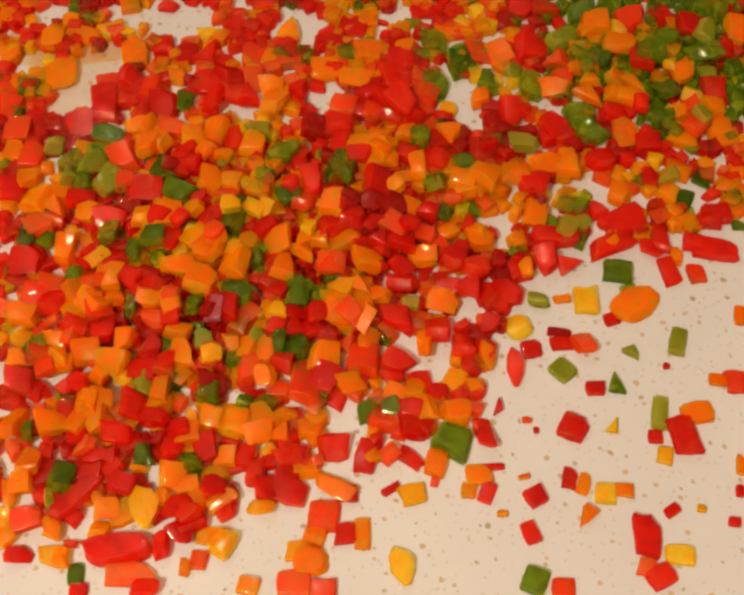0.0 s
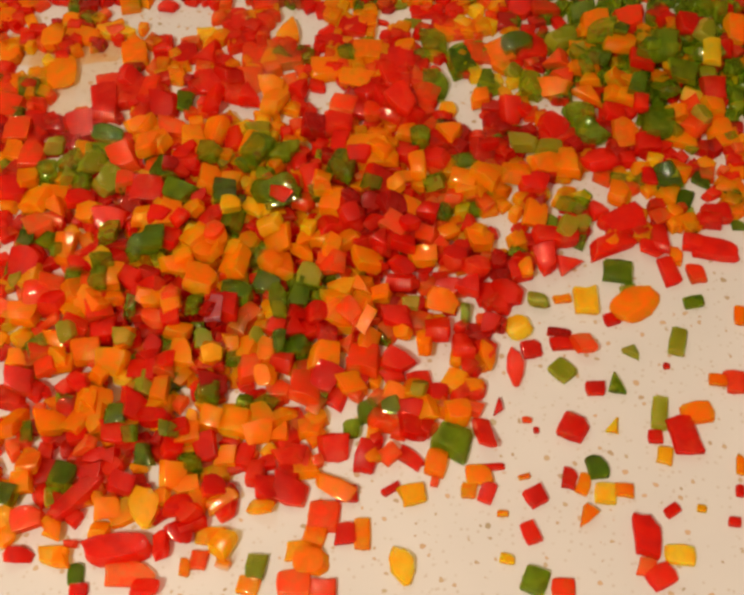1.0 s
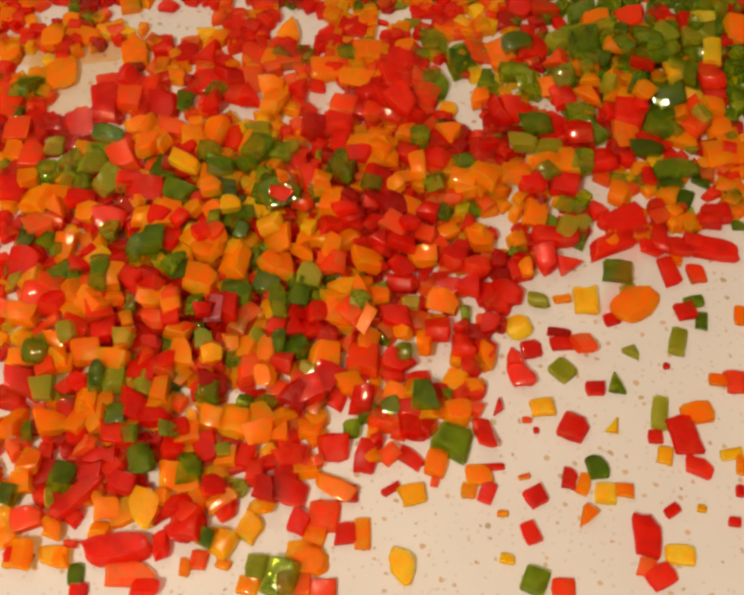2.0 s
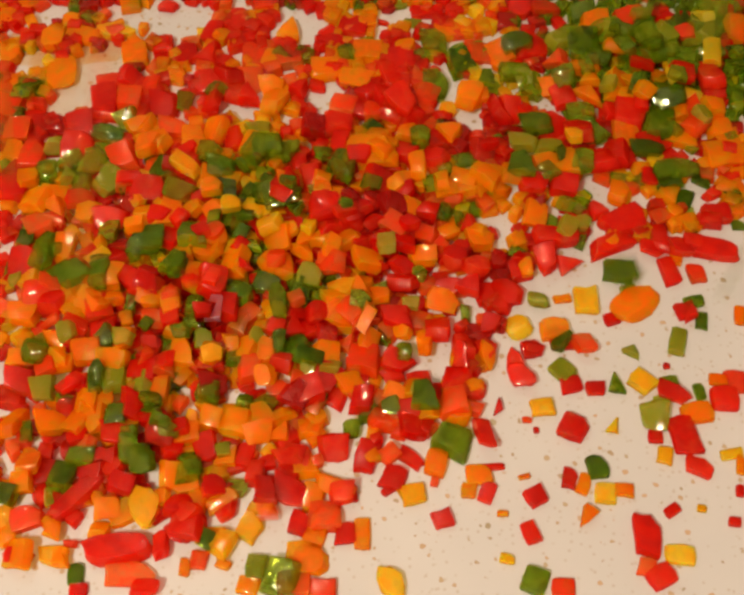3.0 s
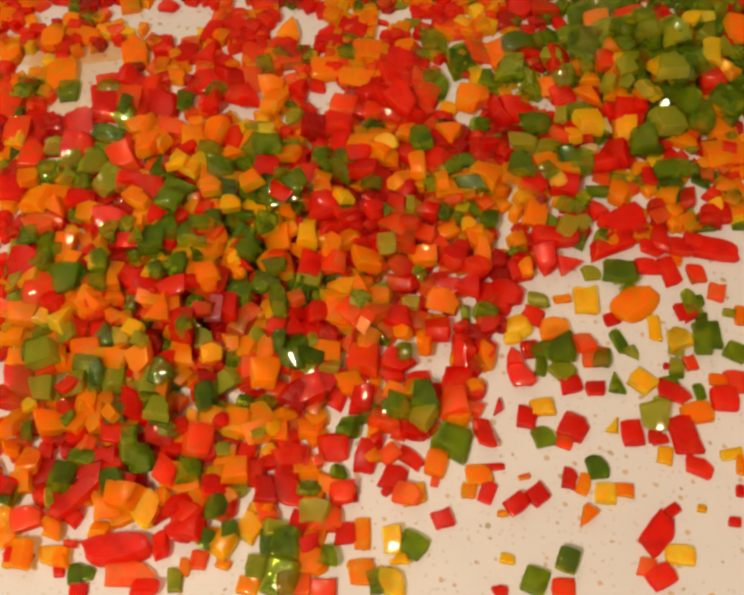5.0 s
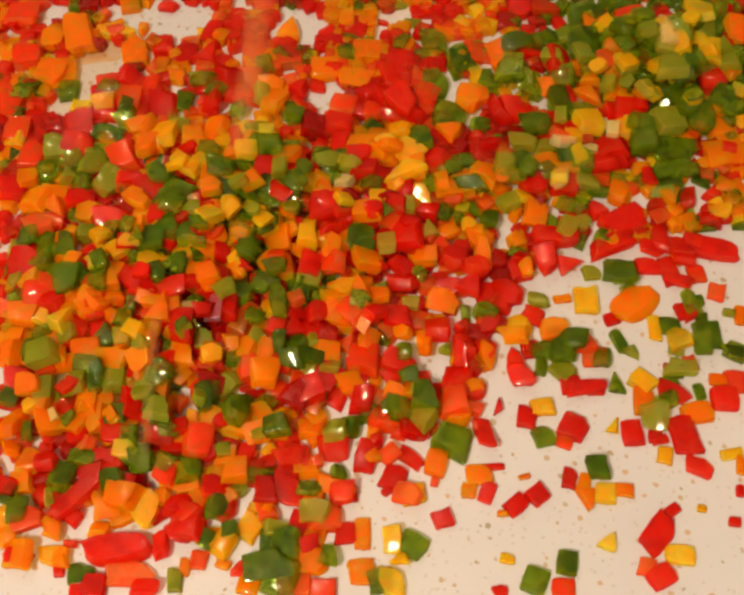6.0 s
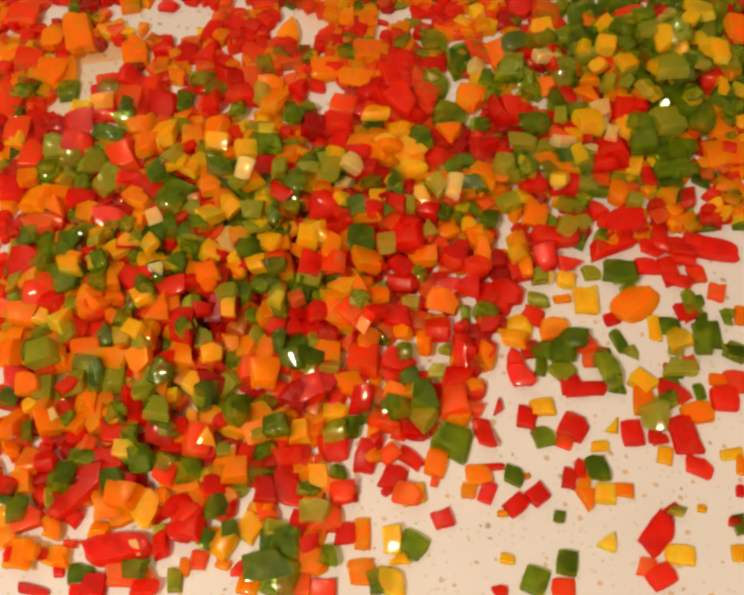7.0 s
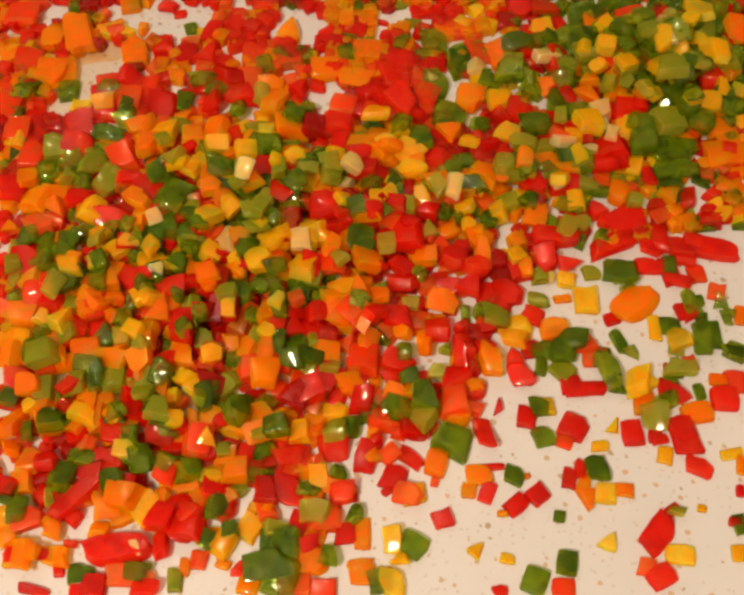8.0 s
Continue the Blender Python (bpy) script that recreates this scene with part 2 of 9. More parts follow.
# ---- the heap: countless small cubes under and between the single pieces ----
MOUNDS = [(-79, 16, 63, 61, 9),
          (134, 139, 50, 33, 12),
          (7, 51, 63, 44, 7),
          (-95, -55, 50, 44, 5),
          (77, 76, 38, 35, 5),
          (-39, 76, 57, 35, 4),
          (21, -30, 29, 35, 3)]


def heap_height(x, y):
    return sum(h * math.exp(-((x - a) / s) ** 2 - ((y - b) / q) ** 2) for a, b, s, q, h in MOUNDS)


EDGE = [(-140, -103), (-73, -95), (-38, -88), (-8, -76), (38, -60), (45, -31), (60, 3), (92, 29), (121, 27), (170, 34)]
BARE = [(-155, 166, 16.0, 6.1), (-104, 163, 26.0, 8.6), (-127, 123, 20.0, 20.1), (-158, 134, 5.0, 11.0), (-33, 156, 12.0, 13.5), (-23, 110, 12.0, 6.9), (-57, 107, 9.0, 11.0), (38, 113, 11.0, 11.0), (46, 100, 6.0, 4.9), (98, 55, 9.0, 6.4), (17, 64, 3.6, 5.4), (9, 163, 10.0, 6.1), (19, -29, 12.0, 11.0), (39, -9, 6.8, 8.8), (-98, -45, 3.6, 6.9), (-121, -39, 8.0, 3.4), (-11, -61, 11.0, 4.4), (-126, -88, 3.2, 11.0), (68, 71, 5.6, 4.4), (134, 56, 11.0, 5.4), (78, 109, 4.4, 5.9), (103, 124, 4.0, 3.7)]


def spread(x, y):
    """Whether cubes lie at a place in millimetres: behind the heap's near edge and outside its bare patches."""
    if y < np.interp(x, [p[0] for p in EDGE], [p[1] for p in EDGE]) + 9 * noise.noise((x * 0.06, y * 0.06, 3)):
        return False
    wobble = 1 + 0.6 * noise.noise((x * 0.09, y * 0.09, 7))
    return all(((x - cx) / rx) ** 2 + ((y - cy) / ry) ** 2 > wobble for cx, cy, rx, ry in BARE)


def heap():
    rnd = random.Random(11)
    verts, faces, slots = [], [], []
    names = ["red", "orange", "vermilion", "dark", "yellow", "green"]
    moulds = []
    for flesh, _ in SHAPES["dice"]:
        moulds.append(([v.co.copy() for v in flesh.vertices], [tuple(p.vertices) for p in flesh.polygons]))
    for level in range(5):
        step = 6.6
        y = -150.0
        while y < 190:
            x = -200.0
            while x < 215:
                px, py = x + rnd.uniform(-4, 4), y + rnd.uniform(-4, 4)
                top = heap_height(px, py)
                t = rnd.uniform(3.5, 5.0)
                z = level * 4.2 + rnd.uniform(0, 0.6)
                if spread(px, py) and (z + t < top + 2.5 if level else rnd.random() < 0.9):
                    tone = noise.noise((px * 0.03, py * 0.03, 1)) + 0.6 * rnd.uniform(-1, 1)
                    slot = 3 if tone < -0.62 else 0 if tone < 0.02 else 2 if tone < 0.2 else 1 if tone < 0.75 else 4
                    # more green cubes far right: the heap is greener there, and they darken it like shade
                    if px > 80 and py > 95 and rnd.random() < 0.5 or rnd.random() < 0.06:
                        slot = 5
                    points, polys = rnd.choice(moulds)
                    size = rnd.uniform(4.2, 8.4)
                    m = (pose(px / 1000, py / 1000, z / 1000, rnd.gauss(0, 7 if level else 0), rnd.gauss(0, 7 if level else 0), rnd.uniform(0, 360))
                         @ Matrix.Diagonal((size / 1000, size * rnd.uniform(0.75, 1.2) / 1000, t / 1000, 1)))
                    start = len(verts)
                    verts.extend(tuple(m @ p) for p in points)
                    faces.extend(tuple(start + i for i in p) for p in polys)
                    slots.extend([slot] * len(polys))
                x += step
            y += step
    data = bpy.data.meshes.new("pepper_heap")
    data.from_pydata(verts, [], faces)
    for n in names:
        data.materials.append(FLESH[n])
    data.polygons.foreach_set("material_index", slots)
    data.polygons.foreach_set("use_smooth", [True] * len(faces))
    data.update()
    tagged(new("pepper_heap", data), "heap of wet diced red and orange bell peppers on a white surface", "diced peppers", kind="stuff")


heap()


def puddle(x, y, w, h, t, material, seed):
    """A shallow pool of juice with an uneven rim; millimetres."""
    bm = bmesh.new()
    rim, crest = [], []
    for i in range(28):
        a = math.tau * i / 28
        r = 1 + 0.28 * noise.noise((2 * math.cos(a), 2 * math.sin(a), seed))
        rim.append(bm.verts.new((r * w * math.cos(a) / 2000, r * h * math.sin(a) / 2000, 0.0002)))
        crest.append(bm.verts.new((0.9 * r * w * math.cos(a) / 2000, 0.9 * r * h * math.sin(a) / 2000, t / 1000)))
    for i in range(28):
        bm.faces.new((rim[i], rim[(i + 1) % 28], crest[(i + 1) % 28], crest[i]))
    bm.faces.new(crest)
    data = bpy.data.meshes.new("juice_puddle")
    bm.to_mesh(data)
    bm.free()
    data.materials.append(material)
    ob = new("juice_puddle", data)
    ob.location = (x / 1000, y / 1000, 0)
    tagged(ob, "shallow orange-tinted puddle of pepper juice on white surface", "puddle")


puddle(-128, 122, 74, 66, 0.5, THIN_JUICE, 5)
puddle(-146, 146, 60, 30, 0.9, THICK_JUICE, 9)


def fall(t, *what):
    """A piece thrown from the cut vegetables beside the heap, which lands on its place at t seconds with a short hop."""
    ob = piece(*what)
    rnd = random.Random(count[0] + 900)
    slot = waiting[0]
    waiting[0] += 1
    tilts = what[9:11] if len(what) > 9 else (0, 0)
    rest = pose(what[2] / 1000, what[3] / 1000, what[4] / 1000, *tilts, what[8])
    side = pose(0.26 + 0.014 * (slot % 18) + rnd.uniform(-0.001, 0.001), -0.16 + 0.016 * (slot // 18), 0, 0, 0, what[8])
    flight = 0.70
    turn = rnd.choice((-1, 1)) * rnd.uniform(150, 300)
    way = rest.translation - side.translation

    def flying(u):
        """The pose after the share u of the flight."""
        place = side.translation + way * u + Vector((0, 0, 0.5 * 9.81 * flight ** 2 * u * (1 - u)))
        spin = turn * (u - 1)
        return Matrix.Translation(place) @ pose(0, 0, 0, tilts[0] + 0.7 * spin, tilts[1] + 0.3 * spin, what[8] + spin)

    start = t - flight
    rows = [(0.0, flying(1 - t / flight))] if start < 0.02 else [(0.0, side), (start - 0.01, side)]
    rows += [(start + flight * k / 10, flying(k / 10)) for k in range(1, 10) if start + flight * k / 10 > 0.03]
    rows.append((t, rest))
    if t < 7.8:
        hop = Matrix.Translation((0, 0, 0.003)) @ rest @ pose(0, 0, 0, 5, -4, 0.04 * turn)
        rows += [(t + 0.07, hop), (t + 0.14, rest)]
    if t < 7.99:
        rows.append((8.0, rest))
    walk(ob, rows)


waiting = [0]


def nudge(t, dx, dy, turned, *what):
    """A piece that is knocked aside at t seconds by another that lands beside it; millimetres and degrees."""
    ob = piece(*what)
    first = pose(what[2] / 1000, what[3] / 1000, what[4] / 1000, 0, 0, what[8])
    last = pose((what[2] + dx) / 1000, (what[3] + dy) / 1000, what[4] / 1000, 0, 0, what[8] + turned)
    walk(ob, [(0.0, first), (t, first), (t + 0.1, last), (8.0, last)])



# ---- single pieces lying there from the start ----
piece("red", "dice", -170.9, 171.3, 0.0, 11.8, 9.5, 4.0, -3)
piece("orange", "dice", -175.4, 164.4, 0.0, 8.5, 9.4, 4.2, -8)
piece("red", "dice", -147.6, 175.9, 0.0, 15.9, 4.3, 2.2, -7)
piece("orange", "petal", -142.9, 161.3, 0.0, 10.6, 10.7, 3.7, 0)
piece("orange", "petal", -150.7, 146.9, 0.0, 12.5, 14.0, 5.5, 0)
piece("orange", "dice", -136.8, 151.1, 0.0, 17.4, 9.7, 4.0, -12)
piece("yellow", "petal", -123.6, 154.2, 0.0, 19.5, 9.7, 4.2, -10)
piece("orange", "dice", -111.3, 137.5, 0.0, 11.5, 15.1, 5.0, 11)
piece("orange", "petal", -145.5, 126.9, 0.0, 15.1, 24.3, 4.2, 0)
piece("orange", "petal", -169.4, 137.7, 0.0, 10.5, 15.2, 4.7, 0)
piece("red", "dice", -167.4, 155.8, 0.0, 6.3, 4.2, 1.7, -2)
piece("vermilion", "dice", -166.9, 117.6, 0.0, 10.1, 13.8, 4.2, 8)
piece("vermilion", "dice", -163.9, 101.8, 0.0, 11.9, 13.2, 5.6, -12)
piece("red", "dice", -113.9, 113.0, 0.0, 22.3, 21.7, 4.2, 10)
piece("red", "dice", -122.0, 104.4, 2.6, 12.9, 19.3, 4.2, 10, 0, 0)
piece("red", "dice", -112.2, 119.8, 2.6, 13.2, 10.5, 3.8, -10, 10, 47)
piece("vermilion", "dice", -103.0, 113.6, 1.0, 7.5, 17.2, 4.1, -10, 5, -1)
piece("red", "dice", -94.2, 104.5, 2.0, 11.0, 13.4, 5.2, -5, 24, -9)
piece("orange", "dice", -91.1, 123.9, 0.0, 10.2, 9.0, 3.9, -13)
piece("red", "dice", -98.8, 144.6, 0.0, 9.4, 11.7, 4.0, 6)
piece("red", "dice", -99.1, 135.8, 0.0, 7.2, 6.9, 2.5, 9)
piece("red", "dice", -88.0, 137.9, 0.0, 10.3, 11.6, 4.3, 12)
piece("red", "wedge", -74.6, 138.8, 0.0, 13.4, 13.8, 5.6, -15)
piece("red", "dice", -75.2, 119.5, 1.2, 16.9, 15.0, 4.2, 14, -2, 3)
piece("vermilion", "dice", -57.4, 123.3, 1.1, 11.8, 12.8, 5.2, 24, 40, 9)
piece("red", "dice", -64.9, 110.4, 2.3, 10.5, 12.7, 5.2, 11, -13, 20)
piece("red", "dice", -65.7, 119.1, 3.8, 12.8, 12.1, 5.2, 35, -21, 33)
piece("red", "wedge", -55.9, 107.0, 3.0, 12.0, 13.1, 5.2, 20, -6, 14)
piece("red", "dice", -57.5, 149.7, 0.0, 18.5, 9.2, 3.5, 25)
piece("red", "dice", -70.4, 103.4, 3.1, 12.0, 13.4, 5.2, 12, -21, -53)
piece("red", "dice", -130.9, 90.5, 1.3, 12.7, 12.0, 5.2, 9, 21, -2)
piece("dark", "dice", -144.3, 92.3, 0.0, 14.6, 11.2, 4.1, 3)
piece("vermilion", "dice", -157.3, 88.7, 0.0, 11.8, 13.0, 5.6, -3)
piece("red", "dice", -151.4, 96.6, 0.0, 9.9, 8.8, 3.4, 1)
piece("orange", "dice", -105.3, 90.7, 2.7, 9.9, 8.4, 5.1, 12, 19, 4)
piece("orange", "dice", -99.7, 87.7, 3.4, 7.9, 11.0, 4.2, -9, -5, -41)
piece("vermilion", "dice", -86.8, 87.6, 4.4, 11.8, 9.5, 5.2, -4, 14, 11)
piece("orange", "dice", -79.3, 77.2, 6.5, 10.7, 10.6, 5.2, 10, -5, 18)
piece("orange", "dice", -67.3, 82.6, 6.7, 12.5, 12.5, 5.2, -30, 28, -37)
piece("red", "dice", -58.7, 78.0, 8.0, 5.9, 13.4, 3.4, 1, -2, -19)
piece("orange", "dice", -127.4, 75.5, 2.3, 8.7, 9.4, 5.0, 6, 10, 13)
piece("orange", "dice", -157.3, 76.4, 0.0, 9.7, 10.6, 4.7, -14)
piece("vermilion", "dice", -147.9, 72.2, 1.3, 8.9, 13.9, 5.2, -4, -4, 6)
piece("vermilion", "dice", -106.5, 69.1, 4.7, 10.6, 12.8, 5.2, 6, 11, -12)
piece("orange", "dice", -91.8, 76.9, 5.3, 9.7, 10.6, 5.2, -8, -9, -24)
piece("orange", "dice", -96.5, 72.5, 8.5, 8.7, 10.6, 4.9, -7, -4, -13)
piece("vermilion", "dice", -70.7, 69.2, 8.3, 12.1, 8.0, 4.9, -34, -26, 4)
piece("red", "wedge", -70.1, 59.1, 9.2, 11.4, 8.2, 4.7, -2, -1, -10)
piece("red", "dice", -78.2, 68.4, 7.6, 11.3, 8.3, 4.9, 39, -22, -12)
piece("red", "dice", -76.6, 58.3, 12.2, 9.6, 8.2, 4.4, -14, -21, -21)
piece("red", "dice", -94.9, 51.9, 7.4, 12.1, 12.6, 5.2, -4, 10, 2)
piece("orange", "dice", -68.5, 51.2, 9.8, 9.5, 10.3, 5.2, 2, 5, 25)
piece("orange", "dice", -58.6, 51.4, 10.3, 7.6, 10.6, 3.9, -4, -12, 2)
piece("red", "dice", -154.7, 53.0, 1.5, 11.3, 12.5, 5.2, 12, -4, 10)
piece("orange", "dice", -147.5, 58.3, 1.8, 9.5, 10.4, 4.9, 9, -16, 4)
piece("orange", "dice", -135.4, 49.0, 3.2, 12.0, 12.5, 5.2, -3, 3, 37)
piece("red", "dice", -122.6, 45.5, 4.7, 11.2, 8.1, 4.3, 14, -3, 17)
piece("vermilion", "dice", -105.5, 54.6, 6.0, 7.6, 8.1, 4.8, 11, -3, 3)
piece("red", "dice", -65.0, 160.9, 0.0, 9.5, 13.9, 4.3, -15)
piece("orange", "dice", -50.7, 171.4, 0.0, 11.8, 9.5, 3.8, 11)
piece("red", "dice", -20.5, 168.9, 0.0, 13.8, 9.9, 4.0, 4)
piece("red", "dice", -8.9, 157.6, 0.0, 14.6, 10.9, 4.2, -13)
piece("orange", "wedge", -39.0, 152.8, 0.0, 11.6, 14.2, 5.0, 0)
piece("red", "dice", -18.9, 146.1, 0.0, 13.5, 9.6, 4.1, 15)
piece("orange", "dice", -2.0, 139.0, 0.0, 13.5, 13.9, 5.3, -4)
piece("vermilion", "dice", -38.7, 134.5, 0.0, 12.4, 11.4, 4.6, 10)
piece("vermilion", "dice", -54.2, 134.3, 0.0, 13.3, 17.6, 4.2, -2)
piece("orange", "dice", -46.5, 134.3, 0.0, 9.3, 14.1, 4.2, -13)
piece("orange", "dice", -44.3, 115.0, 2.1, 10.1, 13.5, 5.2, 4, 8, 0)
piece("red", "wedge", -32.2, 111.4, 2.6, 9.1, 9.8, 5.2, -20, -7, -6)
piece("orange", "dice", -18.5, 125.9, 0.9, 17.0, 12.8, 4.2, -4, -3, 3)
piece("red", "dice", -28.8, 137.3, 0.0, 8.3, 6.9, 2.6, 8)
piece("orange", "dice", -14.3, 136.8, 0.0, 8.3, 11.7, 3.5, -13)
piece("orange", "dice", -6.3, 121.0, 1.2, 15.0, 12.7, 4.2, -13, -3, -2)
piece("red", "dice", 5.5, 161.3, 0.0, 5.3, 2.6, 1.9, -13)
piece("red", "dice", 26.8, 168.3, 0.0, 15.8, 8.8, 3.3, 2)
piece("orange", "dice", 41.2, 155.9, 0.0, 21.4, 12.0, 4.2, 15)
piece("red", "dice", 10.4, 146.5, 0.0, 12.5, 9.3, 3.5, 0)
piece("orange", "dice", 14.8, 141.0, 2.1, 10.4, 9.3, 3.3, 1, -13, -13)
piece("red", "dice", 14.6, 132.3, 0.0, 12.3, 13.6, 5.8, 6)
piece("dark", "dice", 3.4, 103.3, 3.2, 12.0, 13.4, 5.2, -9, -13, -3)
piece("dark", "dice", 9.8, 101.2, 6.5, 10.6, 8.9, 5.2, -39, 20, 16)
piece("red", "wedge", 8.4, 93.7, 4.7, 10.9, 10.3, 5.1, -19, -28, 13)
piece("red", "dice", 17.0, 94.6, 4.2, 11.9, 10.0, 5.2, 37, -16, -39)
piece("dark", "dice", 16.3, 105.1, 2.6, 10.7, 9.6, 5.2, 16, 21, -25)
piece("vermilion", "dice", 21.9, 106.9, 2.3, 10.8, 13.4, 5.2, -16, 13, 20)
piece("red", "dice", 6.8, 122.1, 1.0, 9.8, 14.6, 5.1, 16, 13, 10)
piece("red", "wedge", 13.8, 122.8, 0.9, 10.0, 13.6, 3.9, -3, 21, 8)
piece("vermilion", "wedge", 22.6, 121.5, 0.9, 10.4, 11.6, 4.6, 30, 7, -6)
piece("red", "petal", 5.5, 100.1, 9.7, 10.1, 13.2, 5.2, 15, -9, 21)
piece("red", "dice", 12.9, 97.0, 12.9, 11.1, 12.8, 5.2, 38, 15, -6)
piece("red", "dice", 1.1, 105.5, 6.5, 11.2, 8.2, 5.0, 30, -15, 2)
piece("red", "dice", -6.9, 97.7, 4.6, 10.7, 7.9, 4.7, -20, 27, 5)
piece("dark", "dice", -8.1, 107.9, 2.8, 11.7, 8.5, 4.1, -33, 24, 34)
piece("vermilion", "petal", 0.0, 95.4, 4.7, 9.3, 9.3, 5.2, -1, 1, 8)
piece("vermilion", "dice", -13.6, 99.1, 4.5, 12.0, 10.9, 5.2, -13, 4, -8)
piece("dark", "dice", -26.8, 84.3, 7.9, 12.6, 10.7, 5.2, -3, 1, 15)
piece("red", "dice", -16.4, 84.6, 7.6, 11.8, 13.1, 5.2, -3, -7, 6)
piece("red", "dice", -13.1, 74.6, 9.2, 9.7, 9.4, 5.2, -9, 6, -17)
piece("orange", "dice", -44.6, 102.5, 4.0, 12.0, 13.4, 5.2, -10, -19, -12)
piece("orange", "dice", -52.0, 73.3, 9.1, 9.7, 10.6, 5.2, -7, 4, 3)
piece("red", "dice", -25.7, 52.0, 10.8, 8.5, 12.8, 4.4, 8, 15, -12)
piece("orange", "dice", 1.2, 69.8, 9.0, 19.7, 15.4, 4.2, -5, 5, 0)
piece("red", "dice", 31.0, 95.4, 3.8, 7.9, 4.2, 2.4, -11, -17, 8)
piece("orange", "wedge", 34.4, 78.8, 6.2, 10.8, 15.2, 5.2, -180, 6, 8)
piece("orange", "dice", 49.6, 105.5, 2.9, 8.0, 8.7, 4.5, 4, 7, -7)
piece("vermilion", "dice", 50.5, 140.1, 0.9, 12.4, 11.6, 4.3, 7, 7, 12)
piece("red", "dice", 60.8, 99.4, 4.1, 9.0, 13.3, 5.2, 7, 38, 8)
piece("red", "dice", 28.7, 65.2, 7.7, 9.6, 8.2, 5.0, 4, -10, -24)
piece("dark", "dice", 46.4, 72.7, 6.8, 11.6, 10.6, 5.2, 1, 19, 17)
piece("orange", "dice", 19.4, 60.6, 8.5, 7.7, 12.9, 4.7, 6, -1, -10)
piece("orange", "dice", 39.7, 48.5, 6.9, 8.8, 9.2, 4.6, 3, 2, -7)
piece("orange", "wedge", 46.0, 49.2, 6.6, 9.3, 8.0, 4.4, -39, -10, -22)
piece("orange", "dice", 39.0, 55.9, 7.3, 10.4, 9.0, 4.9, -17, 1, -5)
piece("orange", "dice", 47.6, 53.8, 9.3, 11.1, 7.9, 4.7, -38, -23, 8)
piece("orange", "dice", 15.0, 39.9, 8.0, 7.5, 7.9, 4.9, -11, 9, 25)
piece("red", "dice", 1.2, 53.8, 9.8, 11.4, 12.7, 5.2, -4, 4, 39)
piece("orange", "dice", -16.5, 38.6, 9.7, 11.2, 10.2, 4.9, -8, 10, -1)
piece("red", "dice", -8.3, 30.8, 8.4, 9.2, 11.5, 5.2, -15, -29, 11)
piece("dark", "dice", 6.7, 32.0, 7.7, 9.4, 11.5, 5.2, 10, 26, -8)
piece("dark", "dice", -1.2, 29.1, 7.8, 10.7, 10.6, 5.2, -16, -3, 31)
piece("dark", "petal", -0.0, 38.8, 8.9, 10.3, 10.4, 5.2, -22, 4, 5)
piece("dark", "petal", -9.6, 36.4, 12.7, 10.6, 10.4, 5.1, 6, -2, 25)
piece("dark", "dice", 7.9, 37.2, 10.9, 10.0, 11.0, 5.2, 36, 27, 11)
piece("dark", "dice", 64.2, 161.3, 1.1, 8.5, 9.3, 4.4, -2, 9, 3)
piece("red", "dice", 70.5, 169.3, 1.0, 10.7, 9.2, 5.2, 4, 22, -7)
piece("red", "dice", 84.0, 166.9, 2.2, 12.8, 8.1, 4.3, 8, -10, 12)
piece("orange", "dice", 59.4, 140.6, 1.5, 10.4, 13.9, 5.2, 14, 13, -24)
piece("red", "dice", 72.6, 140.7, 2.9, 13.3, 14.0, 5.2, 11, 13, 24)
piece("orange", "dice", 104.2, 150.2, 7.5, 12.7, 14.2, 5.2, 2, 2, -8)
piece("vermilion", "wedge", 88.4, 130.2, 5.3, 12.8, 8.6, 5.1, -21, 10, -23)
piece("orange", "dice", 98.4, 130.6, 7.1, 13.2, 8.1, 4.9, -16, 18, 8)
piece("orange", "dice", 97.0, 122.3, 6.1, 13.1, 8.4, 4.3, -1, 8, 10)
piece("vermilion", "wedge", 88.3, 119.4, 4.8, 11.2, 7.8, 4.2, -28, 14, 10)
piece("orange", "dice", 85.1, 114.1, 4.3, 12.2, 11.1, 5.2, -7, 27, -14)
piece("orange", "dice", 113.0, 134.5, 10.0, 13.3, 14.0, 5.2, -7, -21, 4)
piece("vermilion", "dice", 121.7, 150.8, 9.9, 12.7, 11.7, 5.2, 11, -3, -7)
piece("orange", "petal", 109.5, 114.5, 6.2, 13.6, 8.3, 5.0, -7, 3, 46)
piece("orange", "wedge", 100.0, 115.8, 5.6, 12.0, 7.6, 4.2, 15, -1, 1)
piece("orange", "dice", 108.9, 108.1, 5.0, 11.1, 7.7, 4.1, 12, 11, 22)
piece("orange", "wedge", 98.9, 108.5, 4.8, 14.9, 9.2, 4.2, -34, 5, -3)
piece("orange", "wedge", 118.7, 114.2, 6.7, 15.0, 7.5, 4.0, -34, 5, 4)
piece("orange", "dice", 116.2, 105.0, 4.6, 13.7, 8.9, 5.0, -27, -4, -16)
piece("red", "dice", 123.7, 124.2, 9.6, 10.3, 9.0, 4.5, -11, -5, 13)
piece("red", "dice", 147.3, 144.9, 10.8, 10.6, 11.6, 5.2, -3, 12, 21)
piece("orange", "dice", 169.9, 147.9, 6.7, 10.5, 14.2, 5.2, -7, 20, 8)
